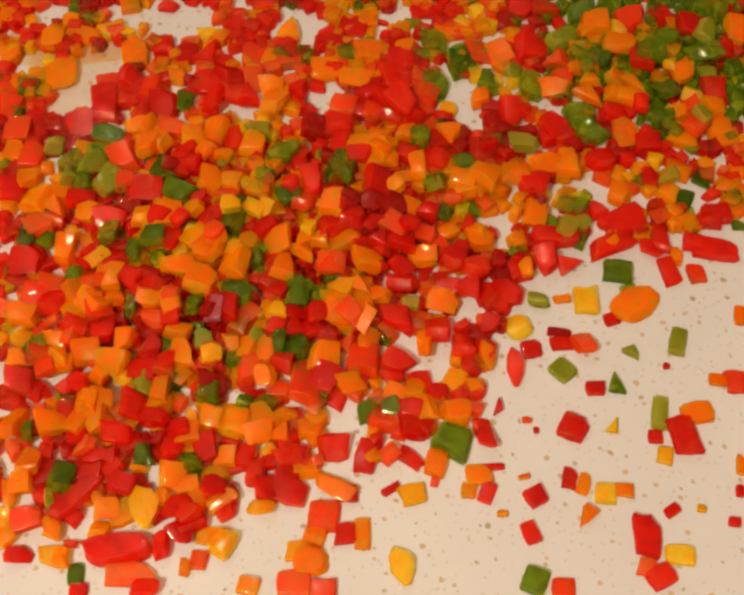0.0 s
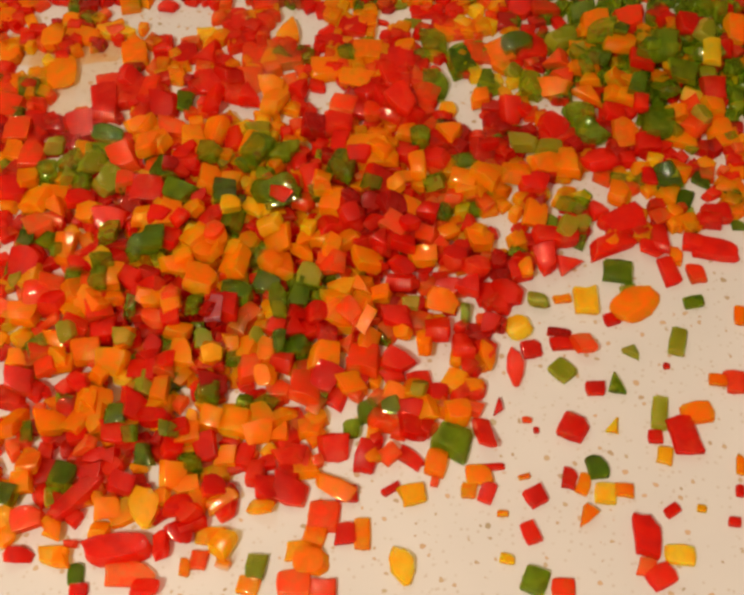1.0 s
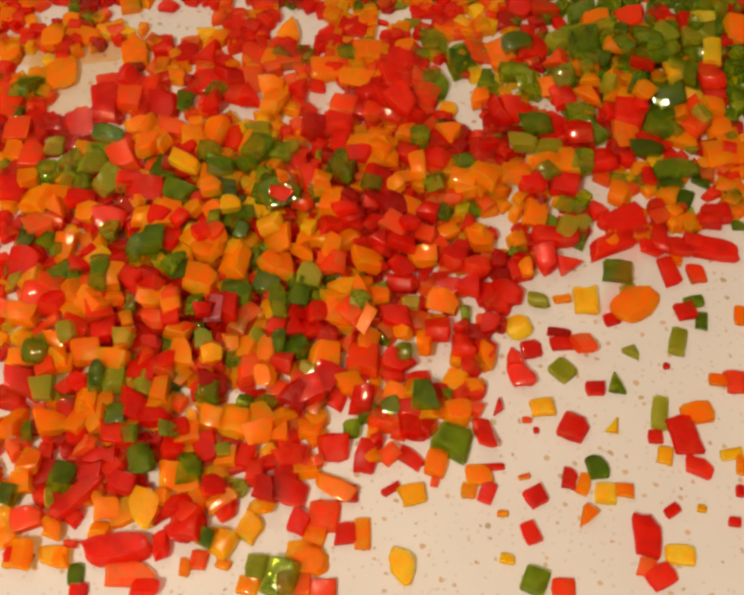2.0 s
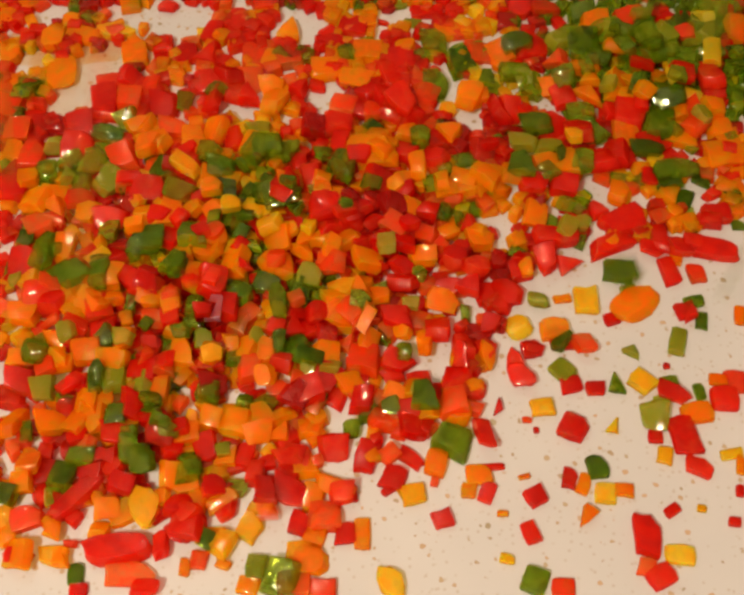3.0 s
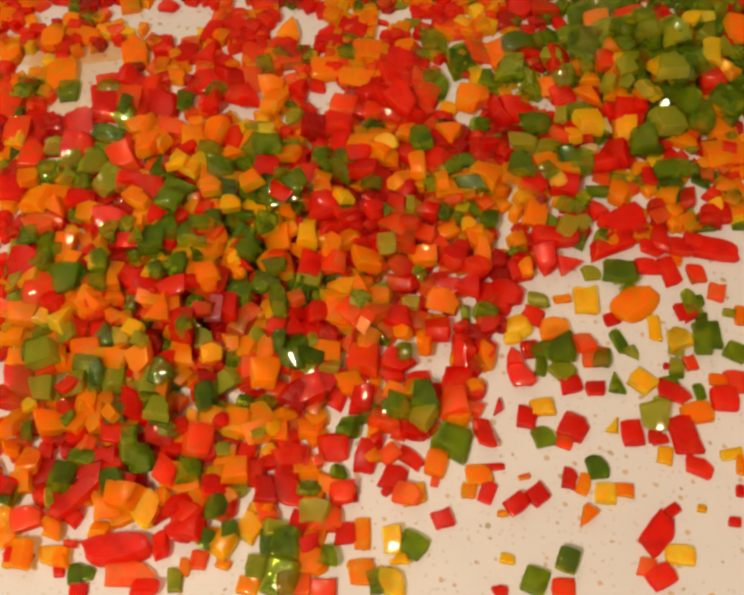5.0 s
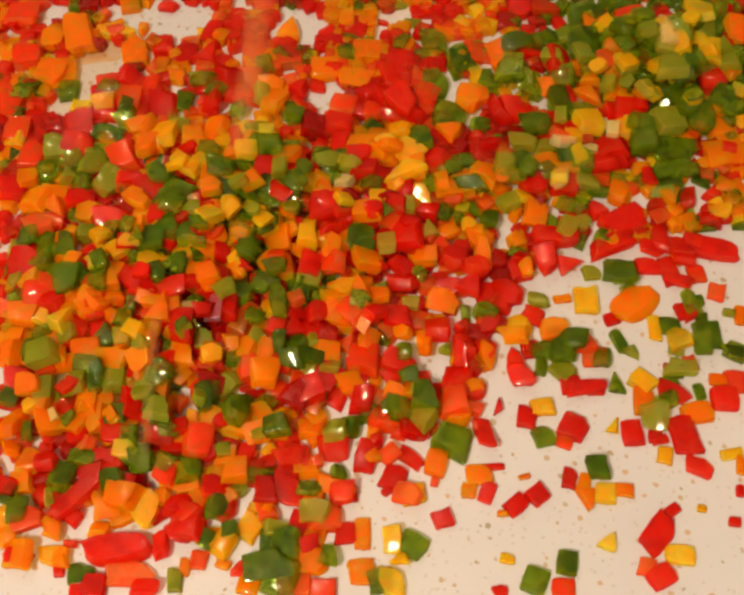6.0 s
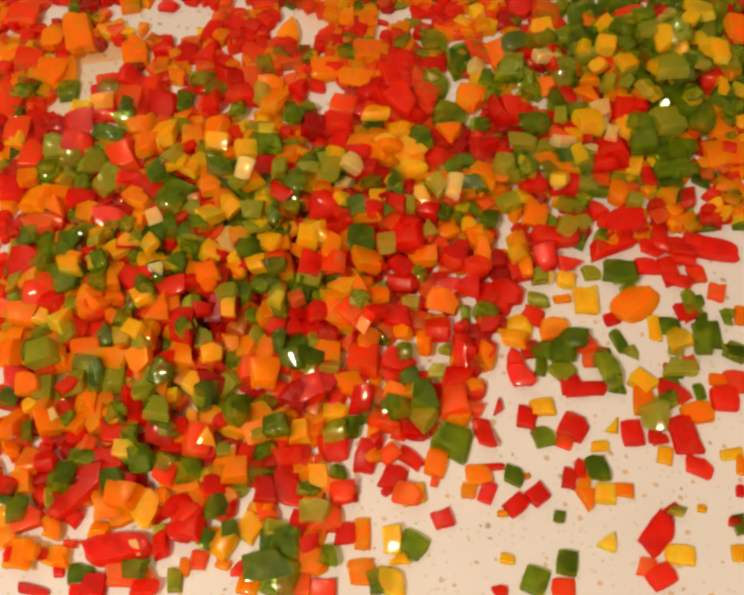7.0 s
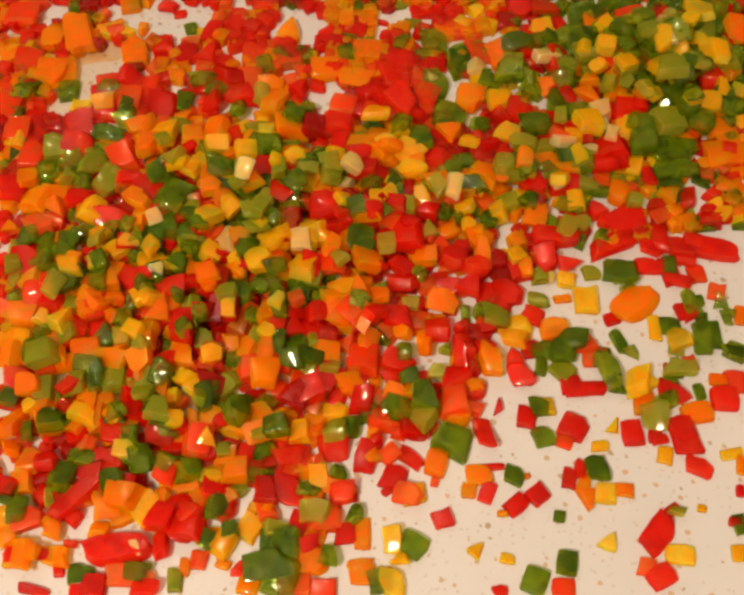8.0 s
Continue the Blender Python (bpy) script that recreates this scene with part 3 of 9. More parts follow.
piece("red", "dice", 163.9, 134.0, 8.2, 6.2, 11.7, 4.0, -9, -2, -17)
piece("red", "dice", 154.0, 111.7, 5.2, 12.9, 11.1, 5.2, 2, 12, -8)
piece("orange", "dice", 141.5, 118.0, 7.9, 10.2, 8.8, 4.9, 6, 11, -2)
piece("red", "petal", 78.7, 87.7, 5.8, 12.8, 14.3, 5.2, 0, 16, 15)
piece("red", "dice", 108.4, 96.0, 3.7, 9.9, 8.6, 4.3, -3, 8, 21)
piece("red", "dice", 119.6, 99.0, 7.7, 8.0, 8.6, 4.9, -4, -1, -6)
piece("orange", "petal", 138.5, 90.3, 1.7, 10.4, 8.5, 4.6, -14, 40, -10)
piece("vermilion", "dice", 143.5, 87.8, 4.6, 11.4, 10.0, 4.9, -37, 2, -27)
piece("orange", "dice", 152.9, 90.8, 1.3, 9.3, 10.0, 5.1, 10, 14, 13)
piece("vermilion", "dice", 145.4, 100.0, 3.0, 10.3, 10.2, 5.2, 5, -3, -38)
piece("orange", "dice", 151.6, 97.7, 6.2, 8.9, 9.7, 5.1, 3, -5, 19)
piece("orange", "dice", 138.5, 98.6, 2.9, 8.9, 9.9, 5.2, 9, 5, -22)
piece("orange", "dice", 157.0, 84.5, 0.0, 11.7, 10.9, 4.1, 6)
piece("orange", "dice", 135.7, 83.9, 1.2, 14.4, 7.8, 4.2, -10, 4, 1)
piece("red", "dice", 119.1, 79.8, 2.1, 11.7, 10.6, 5.2, 7, 12, 6)
piece("orange", "dice", 112.5, 86.1, 2.9, 9.8, 13.1, 5.2, 11, 21, -2)
piece("orange", "dice", 72.4, 64.6, 6.7, 11.5, 10.4, 5.2, 3, 13, 9)
piece("orange", "dice", 83.8, 65.3, 5.9, 12.3, 12.8, 5.2, -9, 2, -16)
piece("red", "dice", 98.6, 67.0, 4.2, 11.5, 9.4, 4.7, 14, -16, 4)
piece("orange", "dice", 158.7, 69.0, 0.0, 7.1, 14.4, 2.8, 0)
piece("red", "dice", 159.3, 78.4, 0.0, 7.7, 6.4, 2.9, 8)
piece("red", "dice", 117.8, 61.3, 1.7, 7.6, 8.2, 4.4, 2, 12, 7)
piece("orange", "dice", 105.0, 50.0, 2.3, 7.5, 10.3, 4.6, -13, -6, 0)
piece("orange", "dice", 59.7, 56.6, 6.6, 11.4, 10.3, 5.2, 3, -21, 9)
piece("red", "dice", 67.5, 53.2, 6.0, 11.4, 10.3, 5.2, -11, -3, -3)
piece("orange", "dice", 154.0, 54.9, 0.0, 11.3, 9.4, 4.0, 13)
piece("red", "dice", 145.5, 41.6, 0.0, 11.1, 10.2, 4.5, 2)
piece("red", "dice", 142.3, 22.8, 0.0, 18.5, 9.2, 4.1, -9)
piece("orange", "dice", 127.1, 38.3, 0.0, 6.5, 11.6, 3.2, 3)
piece("dark", "dice", 120.5, 34.4, 0.0, 6.8, 13.7, 3.3, -7)
piece("red", "dice", 104.4, 35.5, 1.3, 19.9, 11.8, 4.2, 25, 1, -4)
piece("red", "dice", 97.2, 24.4, 1.1, 19.6, 8.0, 4.2, 28, 3, 0)
piece("red", "dice", 118.2, 27.9, 2.0, 7.6, 15.7, 3.1, 2, -14, 3)
piece("red", "dice", 114.2, 21.9, 4.0, 10.9, 5.7, 2.0, -5, 9, 16)
piece("red", "dice", 121.3, 12.4, 0.0, 6.8, 13.5, 2.9, 12)
piece("orange", "dice", 125.3, 19.8, 0.0, 5.4, 8.2, 2.6, -11)
piece("vermilion", "dice", 132.3, 10.6, 0.0, 6.8, 8.5, 2.6, 8)
piece("red", "dice", 95.3, -11.2, 0.0, 6.1, 4.8, 2.1, 20)
piece("orange", "petal", 107.2, -4.6, 0.0, 25.5, 13.2, 4.2, 30)
piece("yellow", "dice", 85.7, -2.6, 0.0, 9.4, 14.0, 3.8, -3)
piece("orange", "dice", 76.4, -1.5, 0.0, 7.0, 3.8, 2.2, 7)
piece("orange", "dice", 67.8, 40.6, 4.4, 8.4, 12.6, 4.3, -12, 7, 17)
piece("red", "petal", 79.4, 27.0, 2.1, 11.6, 10.4, 5.2, -5, -3, -12)
piece("red", "dice", 71.8, 16.9, 1.7, 9.1, 11.6, 5.1, 10, 4, -12)
piece("red", "wedge", 78.4, 17.5, 1.4, 10.0, 11.2, 5.2, 36, 22, -20)
piece("red", "dice", 71.1, 26.0, 2.5, 11.0, 10.1, 5.2, -1, -7, 3)
piece("dark", "dice", 51.5, 9.2, 2.2, 9.2, 7.3, 4.2, 4, 26, 24)
piece("red", "wedge", 59.1, 16.2, 2.3, 9.3, 8.0, 4.2, -4, -17, 26)
piece("dark", "petal", 51.0, 13.2, 4.9, 7.9, 8.6, 4.6, -8, 5, 7)
piece("red", "dice", 58.8, 10.0, 1.8, 8.8, 8.3, 4.3, 23, 13, 2)
piece("orange", "dice", 62.5, 10.0, 4.5, 5.4, 10.1, 3.4, 9, -7, -22)
piece("red", "dice", 55.2, -0.3, 1.5, 11.3, 10.6, 5.2, -11, 12, -20)
piece("red", "petal", 54.9, -33.6, 0.9, 6.3, 17.4, 2.8, 0, 3, -2)
piece("red", "dice", 62.1, -25.5, 0.0, 7.7, 8.0, 3.1, 11)
piece("yellow", "petal", 58.8, -17.7, 0.9, 11.7, 10.5, 4.4, 0, -20, -16)
# thin dark strip that gives the next red piece its shaded far edge
piece("dark", "dice", 74.0, -17.3, 0.0, 9.5, 3.4, 1.7, -4)
piece("red", "dice", 75.3, -23.0, 0.0, 11.1, 5.3, 2.0, 2)
piece("vermilion", "dice", 81.3, -24.3, 1.3, 9.4, 9.1, 3.6, 20, -21, 8)
piece("red", "dice", 85.3, -43.1, 0.0, 7.0, 5.9, 2.5, -1)
piece("orange", "dice", 132.8, -39.2, 0.0, 7.5, 5.2, 2.2, -6)
piece("red", "dice", 138.8, -40.5, 0.0, 7.5, 9.5, 2.9, -3)
piece("orange", "dice", 146.5, -9.5, 0.0, 4.4, 8.0, 1.9, -6)
piece("orange", "dice", -37.3, 21.6, 8.9, 11.7, 12.1, 5.2, -1, 23, -36)
piece("orange", "wedge", -27.7, 21.5, 8.3, 10.8, 7.3, 4.4, 40, 8, 11)
piece("orange", "wedge", -27.3, 14.7, 7.5, 11.1, 7.9, 4.4, -35, -36, -8)
piece("orange", "wedge", -20.1, 21.0, 7.8, 9.9, 8.8, 4.9, -11, -9, -15)
piece("orange", "wedge", -19.6, 11.9, 6.6, 10.5, 8.5, 5.0, 26, 7, -12)
piece("red", "dice", -18.2, 27.1, 8.4, 11.0, 11.1, 5.2, 11, -22, 28)
piece("orange", "dice", -9.5, 21.9, 7.3, 11.6, 8.7, 4.5, 25, -17, -18)
piece("vermilion", "dice", -17.8, 9.5, 9.7, 10.8, 7.9, 3.8, -13, 2, -15)
piece("red", "wedge", 2.3, 28.7, 11.0, 9.9, 8.6, 4.5, 26, -43, -14)
piece("red", "dice", 12.0, 24.8, 6.4, 11.3, 8.2, 4.4, -3, 5, 20)
piece("red", "dice", -4.5, 19.8, 6.7, 10.9, 8.6, 5.2, 32, -18, 16)
piece("red", "petal", 3.9, 17.9, 6.0, 10.0, 8.8, 5.2, 22, -14, 28)
piece("vermilion", "dice", 10.1, 28.9, 10.9, 10.1, 9.1, 5.1, -35, 4, 4)
piece("red", "petal", -5.6, 28.1, 11.6, 9.3, 10.5, 5.2, 9, -18, 4)
piece("red", "petal", 14.8, 25.2, 14.1, 8.8, 7.2, 4.0, -16, -11, -4)
piece("red", "petal", 15.9, 34.1, 7.3, 9.3, 8.6, 4.0, 20, -17, -9)
piece("vermilion", "dice", 22.0, 28.1, 6.2, 10.3, 7.3, 4.4, -31, 15, -15)
piece("red", "dice", 23.1, 35.4, 7.0, 9.2, 8.2, 4.6, -18, -5, -4)
piece("orange", "dice", 30.5, 27.6, 5.5, 10.7, 6.2, 3.2, 30, -14, -2)
piece("orange", "dice", 45.0, 24.2, 4.0, 10.0, 11.0, 5.2, 4, -3, 11)
piece("red", "dice", 10.4, 12.0, 5.1, 9.4, 7.2, 4.3, -38, 2, 32)
piece("red", "dice", 10.9, 18.5, 9.3, 9.8, 8.7, 5.0, -3, -18, 16)
piece("red", "wedge", 4.1, 20.4, 9.3, 9.2, 9.3, 4.7, -13, 0, 2)
piece("red", "wedge", 3.1, 11.0, 5.3, 10.6, 8.4, 4.8, 14, -24, -14)
piece("orange", "dice", -1.7, 10.1, 8.2, 11.5, 10.8, 5.2, 0, -10, 26)
piece("red", "wedge", 38.4, 20.9, 4.2, 9.7, 6.8, 4.2, -22, 2, 6)
piece("dark", "wedge", 37.8, 15.1, 6.8, 10.5, 8.1, 4.3, -28, 13, 10)
piece("vermilion", "wedge", 30.1, 21.5, 4.8, 10.2, 8.7, 4.2, -2, 0, 1)
piece("red", "wedge", 29.1, 15.2, 4.3, 9.3, 7.0, 3.8, 26, -8, 26)
piece("orange", "dice", 20.4, 15.4, 4.9, 10.8, 8.9, 4.3, 3, 12, -10)
piece("orange", "dice", -36.8, 8.3, 7.6, 9.0, 12.0, 4.9, -5, -15, 11)
piece("orange", "petal", -3.6, 1.0, 4.6, 10.2, 8.0, 3.9, -8, -26, -7)
piece("orange", "dice", -12.0, -1.2, 4.8, 11.3, 8.5, 5.2, -13, -1, -26)
piece("vermilion", "wedge", -12.6, 7.8, 12.1, 12.1, 9.3, 5.1, -29, 17, -32)
piece("orange", "wedge", -3.9, 1.3, 7.1, 9.8, 9.1, 5.2, -17, 15, -13)
piece("orange", "dice", 4.0, -3.1, 4.2, 7.9, 7.5, 4.6, 4, -3, -16)
piece("red", "petal", 33.0, 2.8, 3.2, 11.9, 8.2, 5.0, 2, 22, -18)
piece("red", "petal", 34.2, 11.3, 6.6, 12.5, 9.0, 5.2, -38, -3, -7)
piece("red", "wedge", 40.1, -0.3, 6.3, 10.7, 10.2, 5.2, -22, 9, -8)
piece("red", "petal", 40.3, 6.2, 9.5, 9.9, 10.1, 5.2, -8, -21, 11)
piece("red", "dice", 12.5, 1.5, 4.2, 10.6, 7.5, 4.7, -2, -35, -4)
piece("orange", "dice", -5.5, -7.9, 4.0, 11.0, 11.4, 5.2, -8, -15, 10)
piece("orange", "dice", -13.4, -7.9, 7.3, 9.9, 9.1, 4.4, 12, -32, 13)
piece("orange", "dice", -13.0, -17.2, 3.6, 10.0, 9.0, 4.6, 14, -15, 17)
piece("vermilion", "wedge", -5.3, -15.6, 6.5, 11.1, 9.8, 5.2, 33, 8, 16)
piece("orange", "dice", -15.4, -13.0, 6.5, 10.5, 11.6, 5.2, -7, 22, 18)
piece("orange", "dice", 28.4, -4.7, 3.4, 11.3, 9.2, 4.4, -11, 21, 12)
piece("red", "dice", -31.1, -12.8, 5.1, 10.3, 7.4, 3.9, 13, 20, 44)
piece("red", "dice", -22.1, -19.5, 3.9, 10.0, 8.0, 3.8, 19, -6, -14)
piece("red", "petal", -22.6, -15.4, 9.7, 9.3, 9.0, 4.5, 10, 21, 31)
piece("red", "wedge", -30.1, -19.3, 4.5, 11.3, 8.6, 4.8, 26, 12, 11)
piece("dark", "dice", -18.8, -22.2, 6.2, 8.7, 10.5, 4.7, 9, -22, 15)
piece("red", "dice", 10.4, -14.3, 3.9, 11.1, 8.4, 4.8, -11, 8, 1)
piece("vermilion", "dice", -6.9, -15.0, 9.7, 7.1, 10.7, 3.8, 39, 2, -14)
piece("orange", "dice", -2.5, -24.8, 3.3, 8.0, 10.0, 4.3, -22, 2, 44)
piece("vermilion", "wedge", -7.5, -24.8, 3.2, 6.7, 10.8, 4.0, -39, 2, -19)
piece("orange", "dice", -2.1, -16.9, 12.1, 6.4, 10.3, 3.3, -21, 26, 10)
piece("red", "dice", 46.8, -15.0, 1.8, 6.9, 7.4, 4.3, -20, 11, -4)
piece("red", "dice", -35.1, -34.1, 3.9, 10.2, 11.1, 5.2, -5, -26, 3)
piece("orange", "petal", -39.7, -30.9, 7.2, 7.8, 11.3, 4.2, -7, 8, -4)
piece("orange", "dice", -46.4, -29.8, 5.5, 7.5, 9.8, 4.5, -9, -8, -27)
piece("orange", "petal", -39.3, -40.8, 7.2, 7.0, 9.8, 4.1, 9, 17, -17)
piece("vermilion", "dice", -45.9, -39.3, 4.7, 8.7, 10.4, 5.2, 12, 10, 5)
piece("orange", "dice", -18.7, -32.1, 2.9, 10.9, 11.2, 5.2, 1, 23, 16)
piece("red", "dice", 25.0, -20.9, 3.6, 11.0, 11.4, 5.2, 4, -32, -4)
piece("orange", "dice", 20.3, -26.0, 3.8, 6.5, 10.5, 3.9, 6, -20, -15)
piece("red", "dice", 34.1, -26.8, 2.9, 8.2, 11.4, 4.5, 5, -23, 4)
piece("orange", "petal", 43.6, -29.1, 1.9, 5.7, 13.0, 3.4, 10, 12, 14)
piece("red", "dice", 9.2, -33.6, 3.4, 11.5, 8.1, 4.5, -35, 3, 7)
piece("vermilion", "dice", -2.5, -33.5, 2.9, 10.2, 11.1, 5.2, -12, -14, 0)
piece("orange", "dice", -7.9, -43.4, 2.2, 10.0, 8.7, 4.4, 13, 9, 15)
piece("vermilion", "dice", -25.7, -45.8, 2.5, 10.7, 10.9, 5.2, -11, -16, 21)
piece("red", "dice", -18.7, -40.6, 2.5, 11.4, 10.7, 5.2, -30, 12, 2)
piece("orange", "dice", 39.7, -44.1, 1.8, 6.3, 6.7, 4.1, 6, -12, 5)
piece("red", "dice", 23.4, -46.3, 2.7, 8.0, 5.7, 3.1, 1, 15, 20)
piece("orange", "dice", 17.1, -46.6, 2.7, 6.7, 10.2, 3.9, -6, -28, -7)
piece("orange", "dice", 8.2, -45.5, 2.6, 8.3, 6.8, 3.8, -13, 19, 6)
piece("vermilion", "wedge", -131.4, 35.4, 4.2, 9.1, 8.7, 4.2, -17, -18, 6)
piece("orange", "wedge", -131.5, 43.5, 6.4, 10.6, 9.7, 5.2, -21, 25, 2)
piece("orange", "dice", -139.3, 43.4, 6.4, 9.7, 10.3, 4.8, -14, -8, -24)
piece("vermilion", "dice", -137.7, 32.4, 3.6, 10.7, 9.4, 4.7, 35, 4, 3)
piece("orange", "dice", -118.3, 37.9, 5.7, 9.3, 10.1, 5.2, -20, 10, -15)
piece("red", "dice", -106.8, 35.3, 7.3, 11.9, 12.3, 5.2, 9, 30, 4)
piece("orange", "dice", -94.3, 31.6, 8.8, 11.1, 10.0, 5.2, 2, -28, -4)
piece("orange", "dice", -84.4, 30.9, 9.6, 11.1, 12.3, 5.2, 4, 11, 17)
piece("orange", "petal", -62.9, 21.8, 10.1, 10.7, 9.0, 5.2, 14, 17, 13)
piece("orange", "dice", -69.1, 21.4, 10.2, 11.0, 9.2, 4.8, 39, -24, -5)
piece("orange", "dice", -62.5, 15.3, 9.9, 8.6, 8.3, 3.9, 15, -17, -30)
piece("orange", "petal", -67.9, 13.7, 10.0, 9.6, 8.4, 4.2, -25, -3, 9)
piece("red", "dice", -83.5, 21.4, 9.9, 9.1, 8.0, 4.0, -12, -5, 10)
piece("dark", "dice", -103.6, 16.2, 8.3, 11.6, 7.4, 3.6, 5, -21, -12)
piece("red", "dice", -111.8, 11.1, 7.4, 10.8, 7.7, 4.3, 29, -9, 7)
piece("red", "wedge", -102.2, 10.1, 8.5, 12.1, 8.6, 4.9, 32, -20, 3)
piece("red", "wedge", -111.7, 14.5, 10.0, 9.7, 8.5, 4.2, -2, -1, -4)
piece("red", "dice", -139.4, 14.6, 3.8, 11.5, 11.9, 5.2, -3, 19, -5)
piece("orange", "dice", -125.3, 19.4, 5.5, 9.1, 12.0, 5.2, -2, 11, -7)
piece("dark", "petal", -87.4, 1.7, 9.5, 9.7, 7.2, 4.4, -15, -35, 4)
piece("red", "dice", -95.5, 1.6, 9.1, 10.6, 7.7, 4.0, -37, 15, -2)
piece("red", "dice", -85.5, -5.5, 9.4, 11.3, 8.4, 5.1, -12, 21, -34)
piece("red", "wedge", -93.9, -6.2, 9.0, 11.7, 7.4, 4.3, 36, 12, 6)
piece("orange", "dice", -103.7, 2.9, 8.3, 10.7, 9.7, 5.2, -4, -2, -4)
piece("orange", "dice", -79.2, 7.8, 9.9, 11.5, 9.3, 4.8, 4, 6, 11)
piece("orange", "dice", -68.1, -0.1, 9.4, 11.4, 10.7, 5.2, 0, -2, 17)
piece("orange", "dice", -53.7, 7.2, 8.9, 10.8, 11.9, 5.2, -13, 0, -39)
piece("vermilion", "dice", -134.2, -3.5, 4.5, 10.6, 11.6, 5.2, 13, 9, 6)
piece("red", "dice", -125.6, -8.9, 5.6, 11.2, 9.0, 5.2, -7, -15, -13)
piece("vermilion", "dice", -127.1, -0.4, 5.4, 10.6, 7.6, 4.4, -20, -10, 5)
piece("orange", "dice", -117.4, -5.0, 6.7, 11.3, 9.9, 5.2, 12, -3, 24)
piece("orange", "dice", -107.6, -7.2, 7.8, 9.9, 8.7, 5.2, -37, 30, 5)
piece("vermilion", "dice", -108.3, -13.3, 7.7, 11.6, 9.2, 5.2, 27, 22, 18)
piece("orange", "dice", -116.0, -12.7, 6.8, 10.5, 8.0, 4.4, -32, -6, -21)
piece("orange", "wedge", -102.5, -1.6, 11.6, 7.5, 9.2, 4.1, 17, 7, 4)
piece("vermilion", "dice", -108.6, -2.7, 11.6, 7.9, 8.1, 4.5, -14, -38, -27)
piece("orange", "dice", -107.2, -9.8, 11.0, 8.6, 9.2, 5.2, 15, 30, -40)
piece("orange", "dice", -102.5, -7.5, 8.3, 7.8, 7.2, 3.9, 17, -17, 9)
piece("orange", "wedge", -77.5, -12.9, 9.1, 9.8, 5.9, 3.3, -7, 16, -13)
piece("orange", "petal", -85.7, -11.0, 12.6, 9.4, 7.7, 4.2, -2, 7, 6)
piece("orange", "petal", -78.9, -8.7, 11.2, 11.9, 6.6, 3.6, 29, -17, 18)
piece("vermilion", "petal", -83.8, -18.0, 9.0, 11.7, 6.7, 4.0, -32, 9, 1)
piece("red", "dice", -58.0, -12.7, 7.9, 10.5, 9.4, 5.2, -10, 3, 3)
piece("purple", "dice", -60.6, -15.4, 11.1, 6.3, 10.2, 3.6, -7, 23, -2)
piece("orange", "dice", -136.5, -12.4, 4.1, 10.5, 11.5, 5.2, 1, -11, 6)
piece("vermilion", "dice", -116.6, -24.4, 6.6, 8.4, 8.2, 4.6, 0, 24, 61)
piece("vermilion", "wedge", -123.9, -16.2, 5.8, 10.1, 6.6, 3.2, -3, -24, -39)
piece("orange", "dice", -122.5, -23.6, 5.9, 10.2, 7.1, 3.6, -13, 17, 4)
piece("red", "dice", -115.7, -20.1, 9.5, 8.9, 6.6, 3.9, -15, -26, 23)
piece("red", "dice", -104.7, -23.2, 7.9, 10.3, 7.5, 3.6, 5, -2, -2)
piece("red", "dice", -77.5, -17.7, 11.5, 8.7, 7.2, 3.6, 2, 14, -21)
piece("orange", "dice", -75.4, -23.7, 8.5, 11.0, 6.6, 3.9, -10, -20, 1)
piece("orange", "dice", -72.7, -32.3, 7.9, 10.9, 10.2, 4.9, 1, 7, -8)
piece("orange", "dice", -62.1, -32.5, 7.0, 8.5, 8.9, 4.2, -9, 5, -4)
piece("orange", "dice", -54.4, -26.7, 6.6, 6.9, 9.1, 3.8, 13, 31, -3)
piece("red", "dice", -93.2, -26.1, 8.6, 10.3, 7.3, 4.4, 1, 12, -17)
piece("orange", "dice", -137.1, -31.5, 3.9, 8.5, 7.0, 3.7, 7, 12, 2)
piece("orange", "dice", -117.8, -36.7, 6.3, 10.0, 6.0, 3.3, 9, -5, -12)
piece("vermilion", "dice", -123.9, -37.3, 5.6, 10.7, 7.3, 3.7, 26, -12, -17)
piece("vermilion", "dice", -126.1, -30.7, 5.4, 9.0, 6.2, 3.6, 11, -20, 21)
piece("orange", "wedge", -118.2, -34.3, 8.4, 8.3, 7.2, 4.2, -35, -31, 2)
piece("orange", "dice", -108.9, -32.0, 7.4, 10.9, 11.2, 5.2, 12, 20, -7)
piece("orange", "dice", -97.3, -36.7, 8.1, 10.2, 11.1, 5.2, -14, 37, -6)
piece("red", "dice", -133.1, -42.5, 4.3, 10.7, 9.1, 4.4, -13, 20, 20)
piece("vermilion", "wedge", -77.4, -40.0, 7.8, 9.9, 7.4, 4.2, -15, -22, 19)
piece("red", "dice", -78.1, -37.2, 10.5, 8.4, 6.6, 3.2, 10, -6, -32)
piece("red", "dice", -84.8, -40.4, 8.1, 9.7, 6.9, 3.8, -11, 5, -10)
piece("red", "wedge", -85.1, -34.9, 8.4, 9.9, 7.2, 3.9, -22, -1, 32)
piece("orange", "dice", -103.1, -41.4, 7.6, 7.1, 7.5, 4.6, -20, -12, 14)
piece("red", "dice", -89.9, -54.7, 7.2, 10.6, 10.8, 5.2, 4, 15, 42)
piece("orange", "dice", -79.2, -49.2, 7.3, 6.7, 8.9, 3.7, -8, 7, -1)
